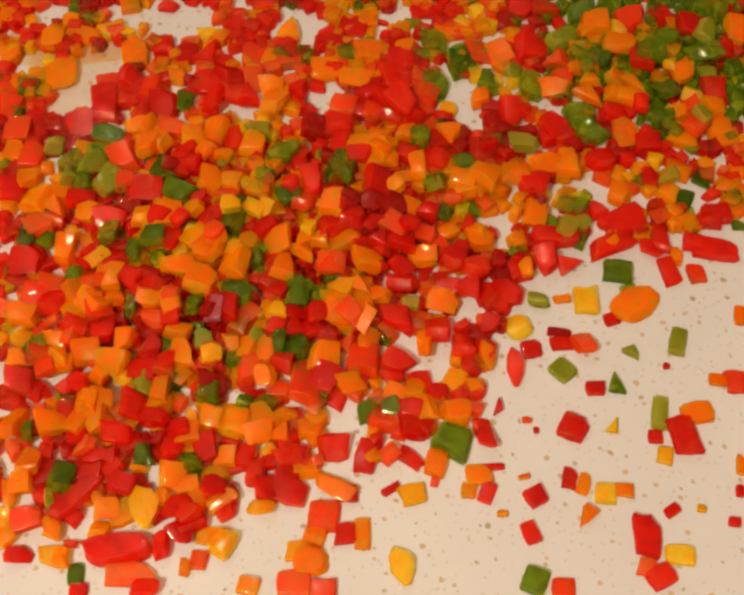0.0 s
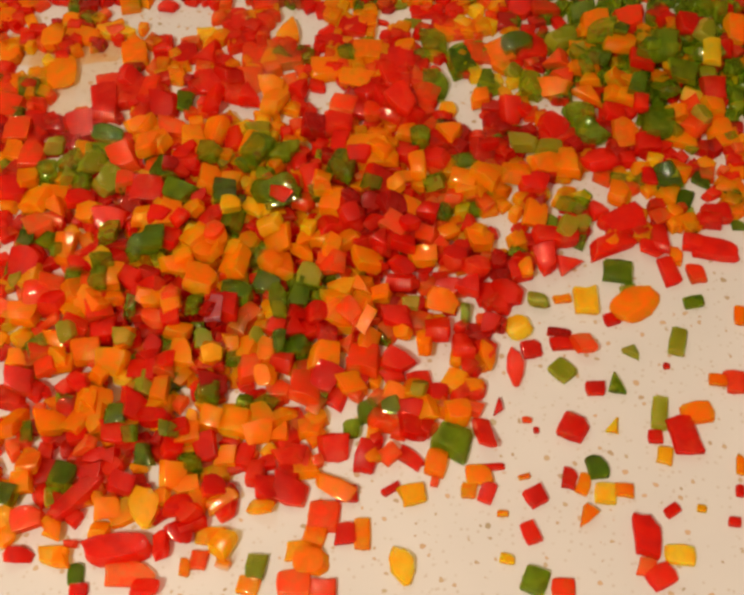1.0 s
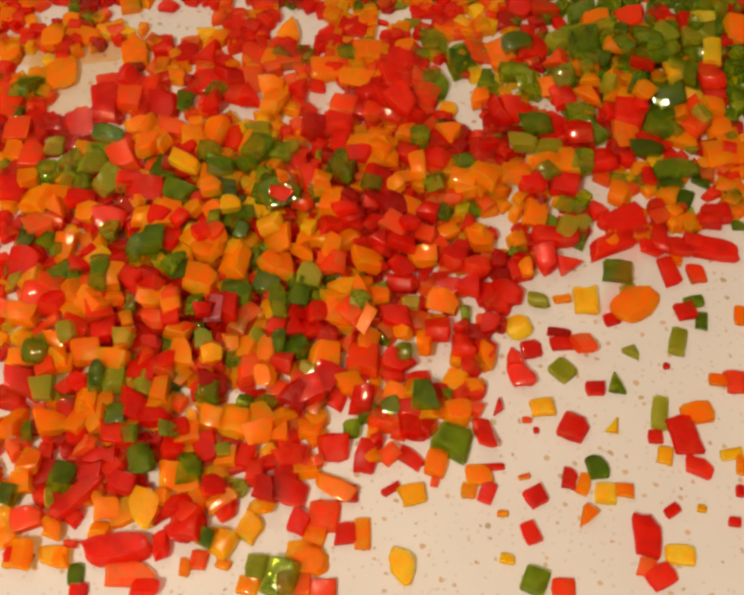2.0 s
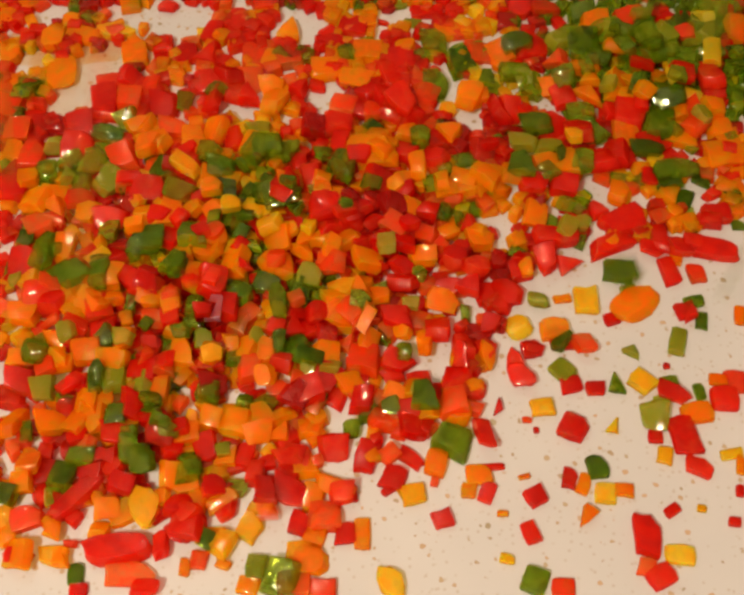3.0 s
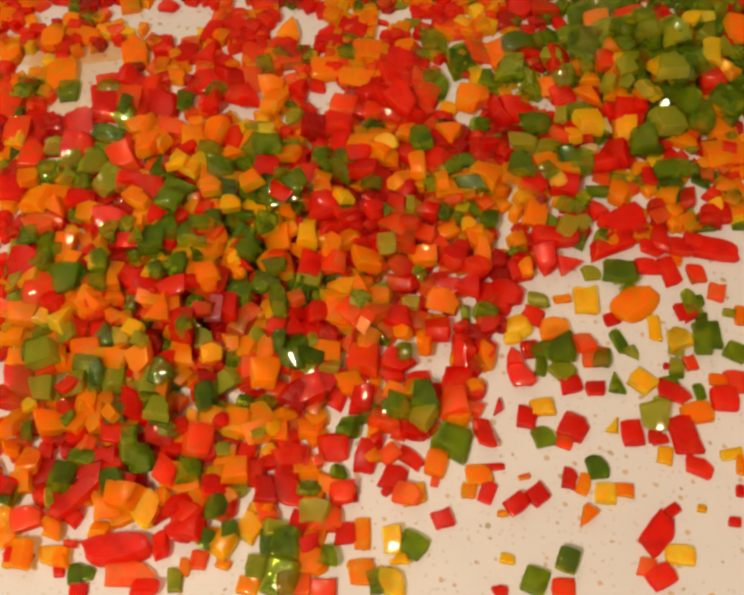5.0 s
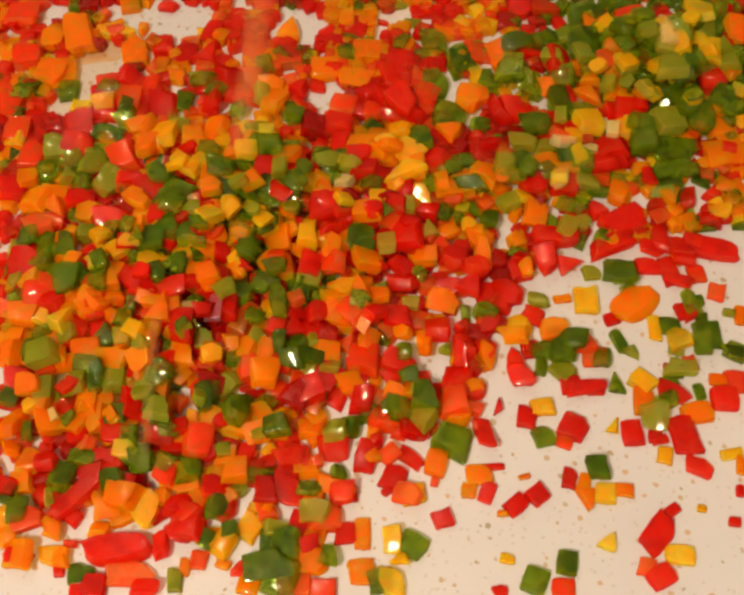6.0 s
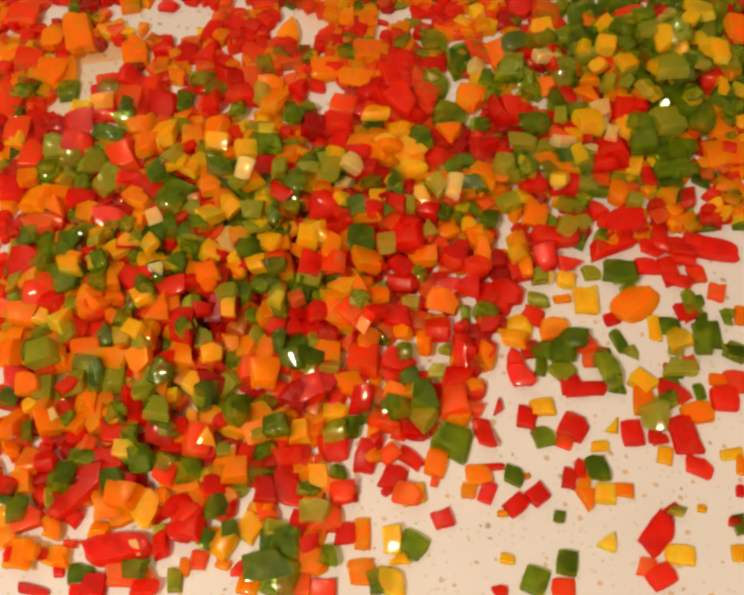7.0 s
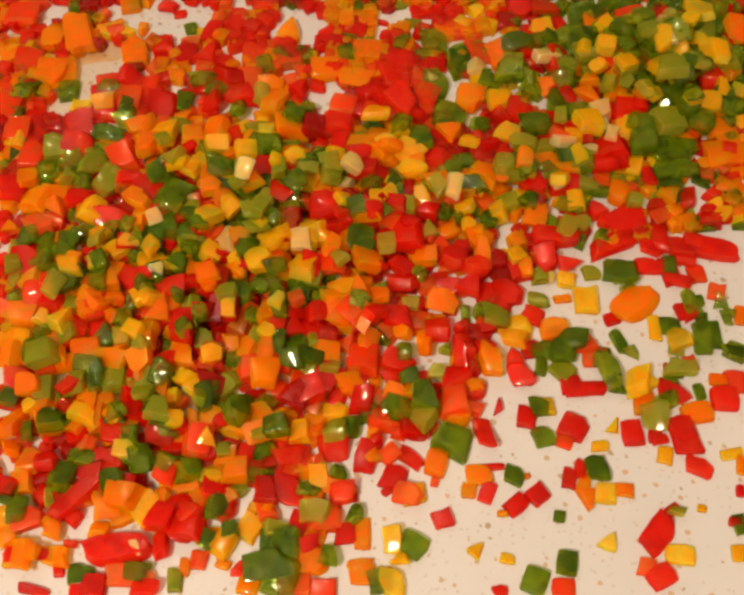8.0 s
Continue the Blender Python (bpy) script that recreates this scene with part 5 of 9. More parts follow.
piece("lime", "dice", 108.2, -53.9, 0.0, 5.8, 12.7, 2.7, -10)
piece("green", "dice", 56.2, -119.7, 0.0, 8.4, 8.4, 3.2, -20)
piece("orange", "dice", -72.5, 36.9, 10.1, 7.5, 7.7, 4.5, 42, -14, -13)
piece("lime", "dice", 154.3, 127.9, 12.8, 9.1, 7.7, 4.2, 36, 13, 10)
piece("orange", "dice", 3.5, 67.5, 11.7, 9.0, 6.0, 3.7, -44, -19, -1)
piece("red", "petal", 66.7, 98.2, 4.5, 6.6, 7.9, 4.0, 9, 2, 18)
piece("vermilion", "dice", 33.6, 45.2, 7.1, 7.4, 7.2, 3.6, -8, -20, -3)
piece("orange", "dice", 9.9, 49.3, 9.1, 8.2, 6.3, 3.8, 33, 1, -16)
piece("yellow", "dice", -26.2, 25.4, 11.1, 6.1, 6.2, 3.8, -13, -15, -7)
piece("vermilion", "petal", -91.5, -27.1, 11.3, 6.5, 6.7, 3.3, -20, 16, 2)
piece("orange", "dice", 51.5, 59.2, 7.0, 8.0, 7.2, 4.0, -10, -1, 9)
piece("red", "dice", -83.1, -28.8, 8.6, 5.9, 6.2, 3.3, -16, 8, 9)
piece("red", "dice", -109.4, -46.4, 9.1, 8.0, 5.0, 2.8, -42, -3, -15)
piece("dark", "dice", 88.7, 75.2, 5.7, 6.4, 7.2, 3.7, 29, -4, 8)
piece("red", "petal", -33.2, 45.3, 13.7, 8.1, 7.9, 4.7, -17, -15, -20)
piece("yellow", "dice", -37.3, -12.7, 7.5, 7.8, 6.5, 3.8, -7, -6, 0)
piece("yellow", "wedge", 136.1, 119.8, 11.0, 7.0, 8.7, 3.5, -23, -24, -6)
piece("dark", "dice", -63.3, -16.3, 13.4, 5.5, 6.7, 2.8, -19, -4, -38)
piece("orange", "dice", -92.9, -28.9, 13.4, 6.8, 7.4, 4.1, -4, 15, -13)
piece("red", "dice", -5.6, 64.7, 11.7, 8.5, 7.5, 4.4, 0, 21, 3)
piece("orange", "dice", -73.8, -89.4, 2.7, 6.7, 5.8, 3.4, 3, 9, -37)
piece("dark", "wedge", 71.3, 44.8, 7.1, 7.3, 5.8, 3.1, -27, 27, 8)
piece("yellow", "dice", -42.4, 39.1, 10.4, 8.3, 7.5, 4.6, -24, 32, -12)
piece("orange", "dice", -87.7, 39.8, 9.0, 6.0, 6.8, 2.9, 25, -16, -35)
piece("orange", "dice", 43.1, 27.3, 7.2, 7.4, 6.2, 3.2, -20, -17, -15)
piece("orange", "dice", -77.3, -12.6, 13.4, 6.7, 7.8, 3.8, 19, 7, -4)
piece("red", "wedge", 41.8, 33.9, 5.3, 7.9, 7.4, 3.6, 0, 0, -29)
piece("orange", "dice", -71.3, 68.3, 11.3, 7.1, 7.3, 3.9, -34, 8, -8)
piece("orange", "dice", -89.2, -9.0, 15.2, 6.2, 5.5, 2.8, -5, 31, 8)
piece("yellow", "dice", -58.1, 36.4, 13.3, 7.1, 5.8, 3.0, 3, -15, -12)
piece("red", "dice", -87.6, 30.7, 12.8, 8.4, 7.1, 3.9, -15, -1, 9)
piece("yellow", "dice", 114.8, 144.5, 10.1, 6.6, 9.6, 4.2, -9, -15, 5)
piece("lime", "wedge", 98.4, 132.5, 10.2, 9.8, 6.8, 3.8, -24, 27, 8)
piece("green", "dice", 94.7, 128.8, 10.2, 9.4, 7.0, 3.6, -18, -6, 12)
piece("green", "dice", 97.3, 122.3, 8.8, 7.3, 9.0, 3.5, 30, -3, -25)
piece("yellow", "dice", 143.2, 106.1, 4.4, 9.3, 8.2, 4.9, -23, -33, 6)
piece("red", "petal", 50.5, 71.2, 10.0, 7.9, 7.4, 3.9, 5, -30, -7)
piece("orange", "dice", -64.2, 65.3, 11.3, 7.2, 5.9, 3.0, 0, -16, 3)
piece("yellow", "dice", -110.8, 11.7, 12.7, 8.5, 5.5, 2.7, 43, 32, -7)
piece("yellow", "dice", -60.8, -32.6, 9.6, 7.4, 6.9, 4.1, 23, 37, 3)
piece("red", "petal", -72.7, 44.1, 9.8, 7.7, 5.7, 2.9, 40, 14, -9)
piece("yellow", "dice", -48.3, 38.0, 10.4, 8.7, 6.9, 3.4, -31, 0, -4)
piece("red", "dice", -82.3, 59.0, 10.9, 8.0, 7.3, 4.3, -1, 21, 24)
piece("dark", "petal", -85.4, 58.0, 13.6, 7.9, 6.6, 3.1, -11, 18, 18)
piece("vermilion", "petal", -64.2, 21.2, 13.4, 8.7, 7.9, 4.5, 41, -2, -9)
piece("orange", "dice", -55.4, 16.2, 9.6, 6.6, 7.7, 3.7, -24, 18, -25)
piece("red", "dice", -42.5, 26.1, 12.1, 8.6, 6.5, 3.9, 26, -10, -30)
piece("vermilion", "dice", -29.1, 38.7, 10.1, 7.7, 8.4, 4.5, -14, -23, 4)
piece("red", "dice", -36.8, -20.2, 7.5, 5.8, 5.9, 3.5, -16, 5, 13)
piece("yellow", "dice", -57.7, 34.6, 15.1, 7.2, 6.7, 4.0, 13, 1, 9)
piece("red", "dice", -78.8, 30.0, 12.8, 6.2, 6.9, 3.7, -36, 9, -1)
piece("vermilion", "wedge", -77.3, -10.4, 15.8, 6.9, 7.0, 3.3, 17, -22, -1)


def motions():
    """Pieces that fall on to the heap: the time of landing, then the piece."""
    nudge(2.4, -3.8, -6.5, 12, "yellow", "petal", 10.0, -113.8, 0.0, 8.1, 14.9, 3.5, 15)
    nudge(3.55, 12, -52, 80, "red", "dice", 56.0, -101.6, 0.0, 5.6, 7.6, 2.3, 22)
    nudge(4.2, 0.7, 0.6, 10, "red", "dice", 58.8, -87.8, 0.0, 7.0, 7.7, 2.9, 25)
    nudge(5.2, 0.4, 6.4, 40, "orange", "wedge", 76.3, -95.2, 0.0, 6.8, 8.7, 3.2, -200)
    nudge(3.5, 3.9, 0.7, -38, "red", "dice", 96.5, -103.5, 0.0, 9.2, 15.0, 3.9, -5)
    fall(0.10, "green", "dice", 127.7, 60.5, 3.0, 9.5, 10.7, 3.8, 4, 6, -25)
    fall(0.13, "green", "dice", -92.1, 15.9, 11.8, 11.6, 8.1, 4.9, 15, 4, 9)
    fall(0.17, "green", "dice", 68.9, 139.5, 6.1, 12.5, 9.9, 5.2, 9, 1, -16)
    fall(0.23, "green", "dice", 128.6, -2.9, 0.0, 7.7, 5.5, 2.1, 11)
    fall(0.23, "green", "dice", -62.0, 44.3, 10.3, 9.4, 12.5, 5.2, 2, 20, -1)
    fall(0.23, "orange", "dice", -22.3, 49.6, 13.6, 7.9, 6.9, 3.7, -6, -19, 23)
    fall(0.23, "green", "dice", 114.6, 139.4, 13.2, 7.3, 7.3, 3.8, -25, -3, 2)
    fall(0.27, "green", "dice", 81.8, -76.6, 0.0, 7.3, 8.2, 3.0, 6)
    fall(0.27, "green", "petal", -127.9, 16.3, 8.7, 8.4, 5.5, 3.3, 23, 23, 38)
    fall(0.30, "green", "dice", -141.0, 62.3, 2.1, 8.6, 9.4, 4.4, 14, 6, 11)
    fall(0.30, "green", "dice", -87.6, -65.8, 8.6, 7.2, 5.9, 3.5, 3, 23, -24)
    fall(0.30, "lime", "dice", -92.5, -29.6, 15.9, 6.2, 7.8, 4.1, -4, 13, -4)
    fall(0.30, "red", "dice", -37.9, 37.1, 20.5, 8.3, 6.8, 3.3, -28, 15, 1)
    fall(0.33, "green", "dice", -93.9, -60.0, 6.7, 7.6, 8.0, 5.0, 3, 16, -1)
    fall(0.33, "green", "dice", 105.3, 60.4, 3.0, 9.5, 4.9, 2.9, 7, 42, 20)
    fall(0.37, "lime", "dice", -143.3, 7.1, 3.4, 5.0, 8.8, 3.1, 8, -15, -12)
    fall(0.37, "green", "dice", -67.7, 65.0, 13.2, 8.1, 13.1, 4.4, -10, -3, -12)
    fall(0.37, "orange", "petal", 13.0, -20.1, 3.9, 8.4, 6.1, 3.3, -33, 35, -23)
    fall(0.40, "green", "dice", 106.7, 141.1, 10.8, 13.5, 14.2, 5.2, -8, -15, -26)
    fall(0.40, "yellow", "dice", -40.0, 23.6, 14.6, 8.5, 7.9, 4.3, 10, -17, -26)
    fall(0.43, "lime", "dice", -24.3, 4.3, 8.3, 8.6, 8.8, 5.0, -11, 18, 7)
    fall(0.50, "orange", "dice", -17.9, 15.8, 10.8, 6.5, 12.3, 4.0, -11, 15, 25)
    fall(0.50, "red", "dice", 54.2, 73.7, 6.9, 7.3, 6.9, 3.4, -33, -12, 5)
    fall(0.53, "green", "dice", -72.8, -65.9, 10.1, 7.5, 6.4, 3.1, -7, 14, 17)
    fall(0.53, "lime", "dice", -115.7, -23.5, 11.9, 6.2, 8.1, 3.2, 8, 23, -31)
    fall(0.53, "green", "dice", -22.1, 44.4, 10.4, 7.1, 8.0, 4.2, 6, 4, 13)
    fall(0.57, "green", "dice", -129.4, -88.2, 4.0, 7.2, 8.6, 4.0, -13, 6, -2)
    fall(0.57, "lime", "dice", 17.0, -47.4, 5.1, 7.0, 8.4, 3.9, -7, -47, -3)
    fall(0.57, "orange", "dice", -136.6, 6.9, 4.2, 6.4, 9.6, 3.6, -6, -1, -17)
    fall(0.60, "green", "dice", -7.7, -61.6, 1.2, 5.9, 6.1, 2.9, -1, 5, 0)
    fall(0.63, "green", "dice", 0.9, 48.5, 13.0, 7.7, 7.3, 4.0, -31, 18, -39)
    fall(0.67, "lime", "dice", 11.8, 174.1, 0.0, 9.7, 6.0, 2.2, 14)
    fall(0.67, "green", "dice", 140.6, 116.4, 11.0, 12.3, 11.2, 5.2, -6, 11, 9)
    fall(0.67, "lime", "dice", 75.2, 73.1, 6.8, 10.7, 7.2, 4.4, 0, 2, 10)
    fall(0.67, "orange", "dice", -75.5, 9.0, 12.9, 7.7, 5.8, 3.3, 22, -1, -12)
    fall(0.70, "green", "dice", -36.0, 42.7, 16.6, 12.1, 12.5, 5.2, 5, 36, -13)
    fall(0.70, "green", "dice", 123.8, 88.2, 5.3, 10.8, 13.2, 5.2, 13, -5, 7)
    fall(0.70, "orange", "dice", -19.5, 44.4, 13.5, 6.7, 7.9, 3.8, -2, -12, 1)
    fall(0.73, "yellow", "dice", 154.5, 124.4, 15.4, 7.0, 10.7, 3.9, -9, 13, 1)
    fall(0.77, "green", "dice", -42.2, 1.8, 7.5, 10.7, 7.8, 3.8, -9, 22, -1)
    fall(0.77, "yellow", "dice", 47.0, -111.4, 0.0, 5.2, 3.2, 2.1, -9)
    fall(0.77, "red", "dice", -9.5, 29.1, 15.9, 7.6, 7.4, 3.6, 20, 23, 2)
    fall(0.80, "green", "dice", 125.5, 124.3, 19.5, 6.4, 6.5, 3.6, 20, -22, 12)
    fall(0.83, "lime", "dice", -39.9, -114.6, 0.0, 6.7, 9.6, 3.1, -7)
    fall(0.83, "green", "dice", -49.3, 67.6, 12.4, 12.3, 12.3, 5.2, -30, 5, -5)
    fall(0.83, "green", "dice", 132.4, 125.3, 15.6, 12.5, 11.4, 5.2, 4, 1, -13)
    fall(0.87, "green", "dice", 118.4, 107.9, 9.2, 8.1, 10.1, 4.9, -13, 19, 9)
    fall(0.87, "green", "petal", -35.2, -11.6, 9.8, 8.4, 15.7, 4.7, 8, 6, -4)
    fall(0.87, "green", "dice", -107.1, -3.1, 14.4, 6.8, 8.2, 3.7, -1, -7, -7)
    fall(0.87, "green", "dice", -53.6, 60.2, 10.2, 8.0, 7.5, 4.4, 30, -1, 24)
    fall(0.90, "red", "dice", 98.7, 63.1, 7.1, 12.3, 7.8, 4.6, 9, -16, -8)
    fall(0.93, "orange", "dice", 3.0, -5.6, 7.1, 7.0, 5.8, 2.7, 13, -11, -9)
    fall(0.97, "green", "dice", 37.2, -10.5, 2.7, 4.2, 8.9, 2.3, -10, 30, -26)
    fall(0.97, "green", "dice", -44.8, 40.5, 13.3, 11.3, 11.3, 5.2, 13, -23, 8)
    fall(0.97, "green", "dice", -107.2, 7.5, 11.6, 8.3, 5.6, 3.3, 24, 3, 31)
    fall(1.00, "orange", "dice", -51.5, -113.5, 0.0, 5.4, 3.2, 2.2, -20)
    fall(1.00, "red", "dice", -119.1, 9.4, 9.5, 8.0, 6.2, 3.0, 17, 0, 13)
    fall(1.00, "orange", "dice", -40.8, 7.2, 10.6, 8.0, 7.4, 4.2, -34, -12, 15)
    fall(1.07, "lime", "dice", -53.9, -72.8, 5.5, 5.5, 6.2, 3.5, 13, -15, 7)
    fall(1.07, "lime", "dice", 147.5, 134.9, 12.8, 8.4, 9.1, 4.7, -5, 3, 3)
    fall(1.07, "green", "dice", 130.6, -11.9, 0.0, 4.5, 9.3, 1.8, -10)
    fall(1.07, "orange", "dice", 120.1, 102.5, 12.9, 8.3, 6.8, 4.1, -34, 15, 20)
    fall(1.10, "dark", "dice", -29.2, -50.6, 5.7, 9.7, 10.6, 5.2, -28, 14, 23)
    fall(1.10, "red", "dice", -22.4, -49.1, 5.7, 10.7, 10.9, 5.2, 17, 10, -6)
    fall(1.10, "red", "dice", 124.9, -7.6, 0.0, 7.7, 8.6, 3.1, 10)
    fall(1.10, "red", "dice", -1.0, 37.9, 12.1, 6.5, 6.6, 3.1, -20, 34, 13)
    fall(1.13, "lime", "dice", -49.1, -85.8, 1.8, 7.6, 5.9, 2.8, 1, -16, 10)
    fall(1.13, "vermilion", "dice", -110.3, 105.4, 2.6, 12.0, 13.4, 5.2, -4, 7, -10)
    fall(1.13, "red", "dice", 80.7, 52.7, 5.0, 11.3, 11.4, 5.2, -10, 13, -5)
    fall(1.13, "orange", "petal", -97.2, 43.4, 7.8, 9.0, 6.9, 3.6, 26, 5, -44)
    fall(1.17, "green", "dice", 158.1, 143.3, 11.1, 10.5, 9.2, 4.6, -6, 13, -17)
    fall(1.17, "green", "dice", -124.6, 8.5, 5.7, 10.5, 9.5, 5.0, -30, 22, 39)
    fall(1.17, "orange", "dice", -64.0, 36.1, 13.3, 7.4, 6.9, 3.9, 28, 24, -40)
    fall(1.20, "green", "dice", 133.7, 104.9, 8.7, 13.0, 11.1, 5.2, 10, 27, -21)
    fall(1.20, "lime", "dice", 70.4, 116.8, 6.5, 7.3, 8.8, 4.6, 13, 27, -18)
    fall(1.20, "lime", "dice", -123.6, -45.9, 5.4, 7.7, 10.6, 5.0, 11, 7, 7)
    fall(1.20, "green", "dice", 11.9, -31.8, 6.2, 5.8, 7.8, 3.7, 3, -34, 8)
    fall(1.20, "orange", "wedge", -108.6, 17.8, 10.5, 7.6, 6.4, 3.7, -9, 14, -24)
    fall(1.23, "green", "dice", -71.0, 107.6, 6.3, 7.7, 8.7, 4.7, 37, -12, 24)
    fall(1.23, "green", "dice", 27.8, -47.0, 4.6, 5.0, 3.2, 1.8, 4, 17, 16)
    fall(1.23, "green", "dice", 167.6, 129.8, 7.1, 8.3, 12.6, 5.2, 13, 8, 6)
    fall(1.23, "green", "dice", -30.2, -118.7, 1.9, 10.0, 11.1, 4.6, -20, 25, 3)
    fall(1.27, "orange", "dice", -95.5, -16.7, 8.7, 6.1, 5.8, 3.4, 22, 4, -7)
    fall(1.27, "green", "dice", 19.5, -50.7, 8.1, 10.6, 10.5, 5.2, 2, 5, -15)
    fall(1.27, "red", "dice", -4.3, -49.5, 1.9, 8.3, 11.0, 4.9, -8, 7, -8)
    fall(1.27, "green", "dice", 71.7, 84.0, 9.0, 12.2, 13.1, 5.2, 0, -16, -12)
    fall(1.27, "orange", "dice", 153.2, 76.4, 1.8, 16.1, 14.3, 4.2, 8, 2, 3)
    fall(1.30, "green", "dice", -4.4, -10.4, 12.1, 7.0, 6.9, 3.4, -1, 23, 2)
    fall(1.30, "red", "dice", 114.8, 92.9, 6.1, 12.7, 13.2, 5.2, -1, 6, 5)
    fall(1.30, "yellow", "dice", 64.1, -51.6, 0.0, 8.3, 7.6, 3.3, 6)
    fall(1.30, "yellow", "dice", 131.7, -70.8, 0.0, 8.0, 4.3, 1.8, 11)
    fall(1.33, "green", "dice", 3.9, 1.2, 4.4, 6.4, 6.3, 3.3, 8, 25, -15)
    fall(1.33, "green", "dice", -78.5, 5.1, 12.9, 8.8, 11.4, 4.3, 30, 20, 7)
    fall(1.33, "orange", "dice", -121.0, -110.4, 2.2, 9.1, 8.5, 3.4, -15, 14, -29)
    fall(1.37, "yellow", "dice", -43.2, -100.6, 0.0, 8.2, 9.8, 3.2, -30)
    fall(1.37, "green", "dice", -127.6, -33.1, 7.6, 8.5, 8.4, 4.9, 1, -21, 6)
    fall(1.37, "green", "dice", -66.9, -81.6, 6.2, 8.3, 8.0, 3.8, 13, -7, 8)
    fall(1.37, "orange", "dice", -65.5, 44.0, 14.2, 7.6, 8.2, 4.1, 2, -11, -5)
    fall(1.37, "green", "dice", 88.3, 114.0, 7.5, 8.9, 11.1, 5.2, 10, 14, -15)
    fall(1.37, "green", "dice", 124.4, 128.3, 19.5, 10.5, 13.9, 5.2, -7, -33, 6)
    fall(1.40, "red", "wedge", -83.6, -29.2, 10.8, 7.0, 7.4, 4.3, 0, -33, 7)
    fall(1.40, "green", "dice", 115.5, 127.3, 13.2, 10.2, 13.9, 5.2, 2, -20, 51)
    fall(1.40, "green", "dice", -106.3, 4.0, 11.6, 7.2, 7.8, 3.8, 5, 20, 0)
    fall(1.40, "green", "dice", 121.0, 74.5, 5.3, 12.4, 8.4, 4.3, -5, 10, 0)
    fall(1.43, "red", "dice", 56.0, 94.8, 4.6, 11.9, 12.1, 5.2, -13, -21, 47)
    fall(1.43, "red", "dice", 91.2, 80.2, 7.7, 10.8, 13.1, 5.2, 11, -26, 2)
    fall(1.43, "green", "dice", -64.0, 26.7, 16.1, 5.6, 6.1, 2.9, -2, -12, -11)
    fall(1.43, "green", "dice", -82.1, -76.3, 8.0, 7.7, 8.7, 4.5, -8, 41, -13)
    fall(1.47, "red", "dice", 155.7, 75.9, 4.9, 7.0, 5.6, 2.2, -3, -12, 8)
    fall(1.47, "green", "dice", 90.2, 63.0, 9.1, 8.8, 10.5, 5.2, -7, -2, -14)
    fall(1.50, "green", "dice", 64.3, 120.9, 5.3, 12.3, 10.2, 5.2, 1, -12, 4)
    fall(1.50, "red", "dice", 153.5, 113.0, 10.2, 10.2, 13.6, 5.2, 1, -6, -8)
    fall(1.50, "red", "dice", 87.0, 106.6, 4.4, 9.2, 10.0, 5.2, 10, 10, -8)
    fall(1.53, "red", "dice", -63.8, -101.3, 4.2, 9.3, 8.4, 4.3, -10, -5, -12)
    fall(1.53, "lime", "dice", -24.1, -37.6, 5.7, 5.7, 9.6, 2.9, -20, 34, -4)
    fall(1.53, "lime", "dice", 115.9, 128.8, 17.1, 6.3, 6.5, 3.0, 13, -3, -24)
    fall(1.53, "green", "dice", 75.2, 58.1, 8.9, 7.5, 7.2, 3.7, 27, -1, -7)
    fall(1.60, "green", "petal", 138.8, 139.1, 15.1, 9.0, 7.8, 4.0, 26, -14, 0)
    fall(1.60, "green", "petal", 166.3, 127.3, 11.0, 7.3, 8.3, 4.3, -38, -18, 9)
    fall(1.63, "lime", "dice", 131.9, 130.5, 19.5, 9.6, 7.5, 4.3, -45, 3, 14)
    fall(1.63, "green", "petal", 147.6, 138.3, 20.0, 8.2, 8.0, 4.1, -32, -10, 9)
    fall(1.63, "lime", "dice", 107.1, 110.1, 9.3, 7.3, 7.3, 4.0, -30, 17, -28)
    fall(1.67, "red", "dice", -68.6, 19.2, 16.1, 6.4, 7.6, 3.3, 31, -7, -4)
    fall(1.73, "green", "dice", -64.7, 57.6, 13.0, 11.1, 10.0, 5.2, 2, 21, 8)
    fall(1.73, "green", "petal", -43.0, 50.3, 10.8, 6.5, 6.7, 4.0, -6, 7, -10)
    fall(1.77, "red", "dice", 119.3, -76.5, 0.0, 9.9, 6.7, 2.7, -20)
    fall(1.77, "red", "dice", 125.4, 23.1, 1.6, 10.9, 10.2, 3.5, 10, -18, 11)
    fall(1.80, "lime", "dice", -96.0, -45.7, 7.8, 8.4, 11.1, 4.8, 15, -8, 0)
    fall(1.80, "green", "dice", 131.4, 62.1, 5.8, 17.0, 9.0, 3.7, 6, -3, -2)
    fall(1.80, "vermilion", "wedge", -86.3, -35.7, 10.8, 6.7, 7.0, 3.8, 22, -13, 23)
    fall(1.80, "red", "dice", -102.4, 55.3, 9.0, 8.5, 6.4, 3.1, -1, -6, -6)
    fall(1.80, "yellow", "dice", 150.6, 138.1, 23.1, 7.1, 8.2, 3.6, 33, -29, 15)
    fall(1.83, "vermilion", "wedge", -71.9, -21.7, 10.9, 7.2, 5.2, 2.8, 38, 9, 16)
    fall(1.83, "red", "dice", -64.7, -17.2, 15.1, 6.2, 6.5, 3.8, 10, 7, 13)
    fall(1.87, "green", "petal", -101.7, -46.8, 10.5, 7.0, 14.7, 4.3, 1, 3, 1)
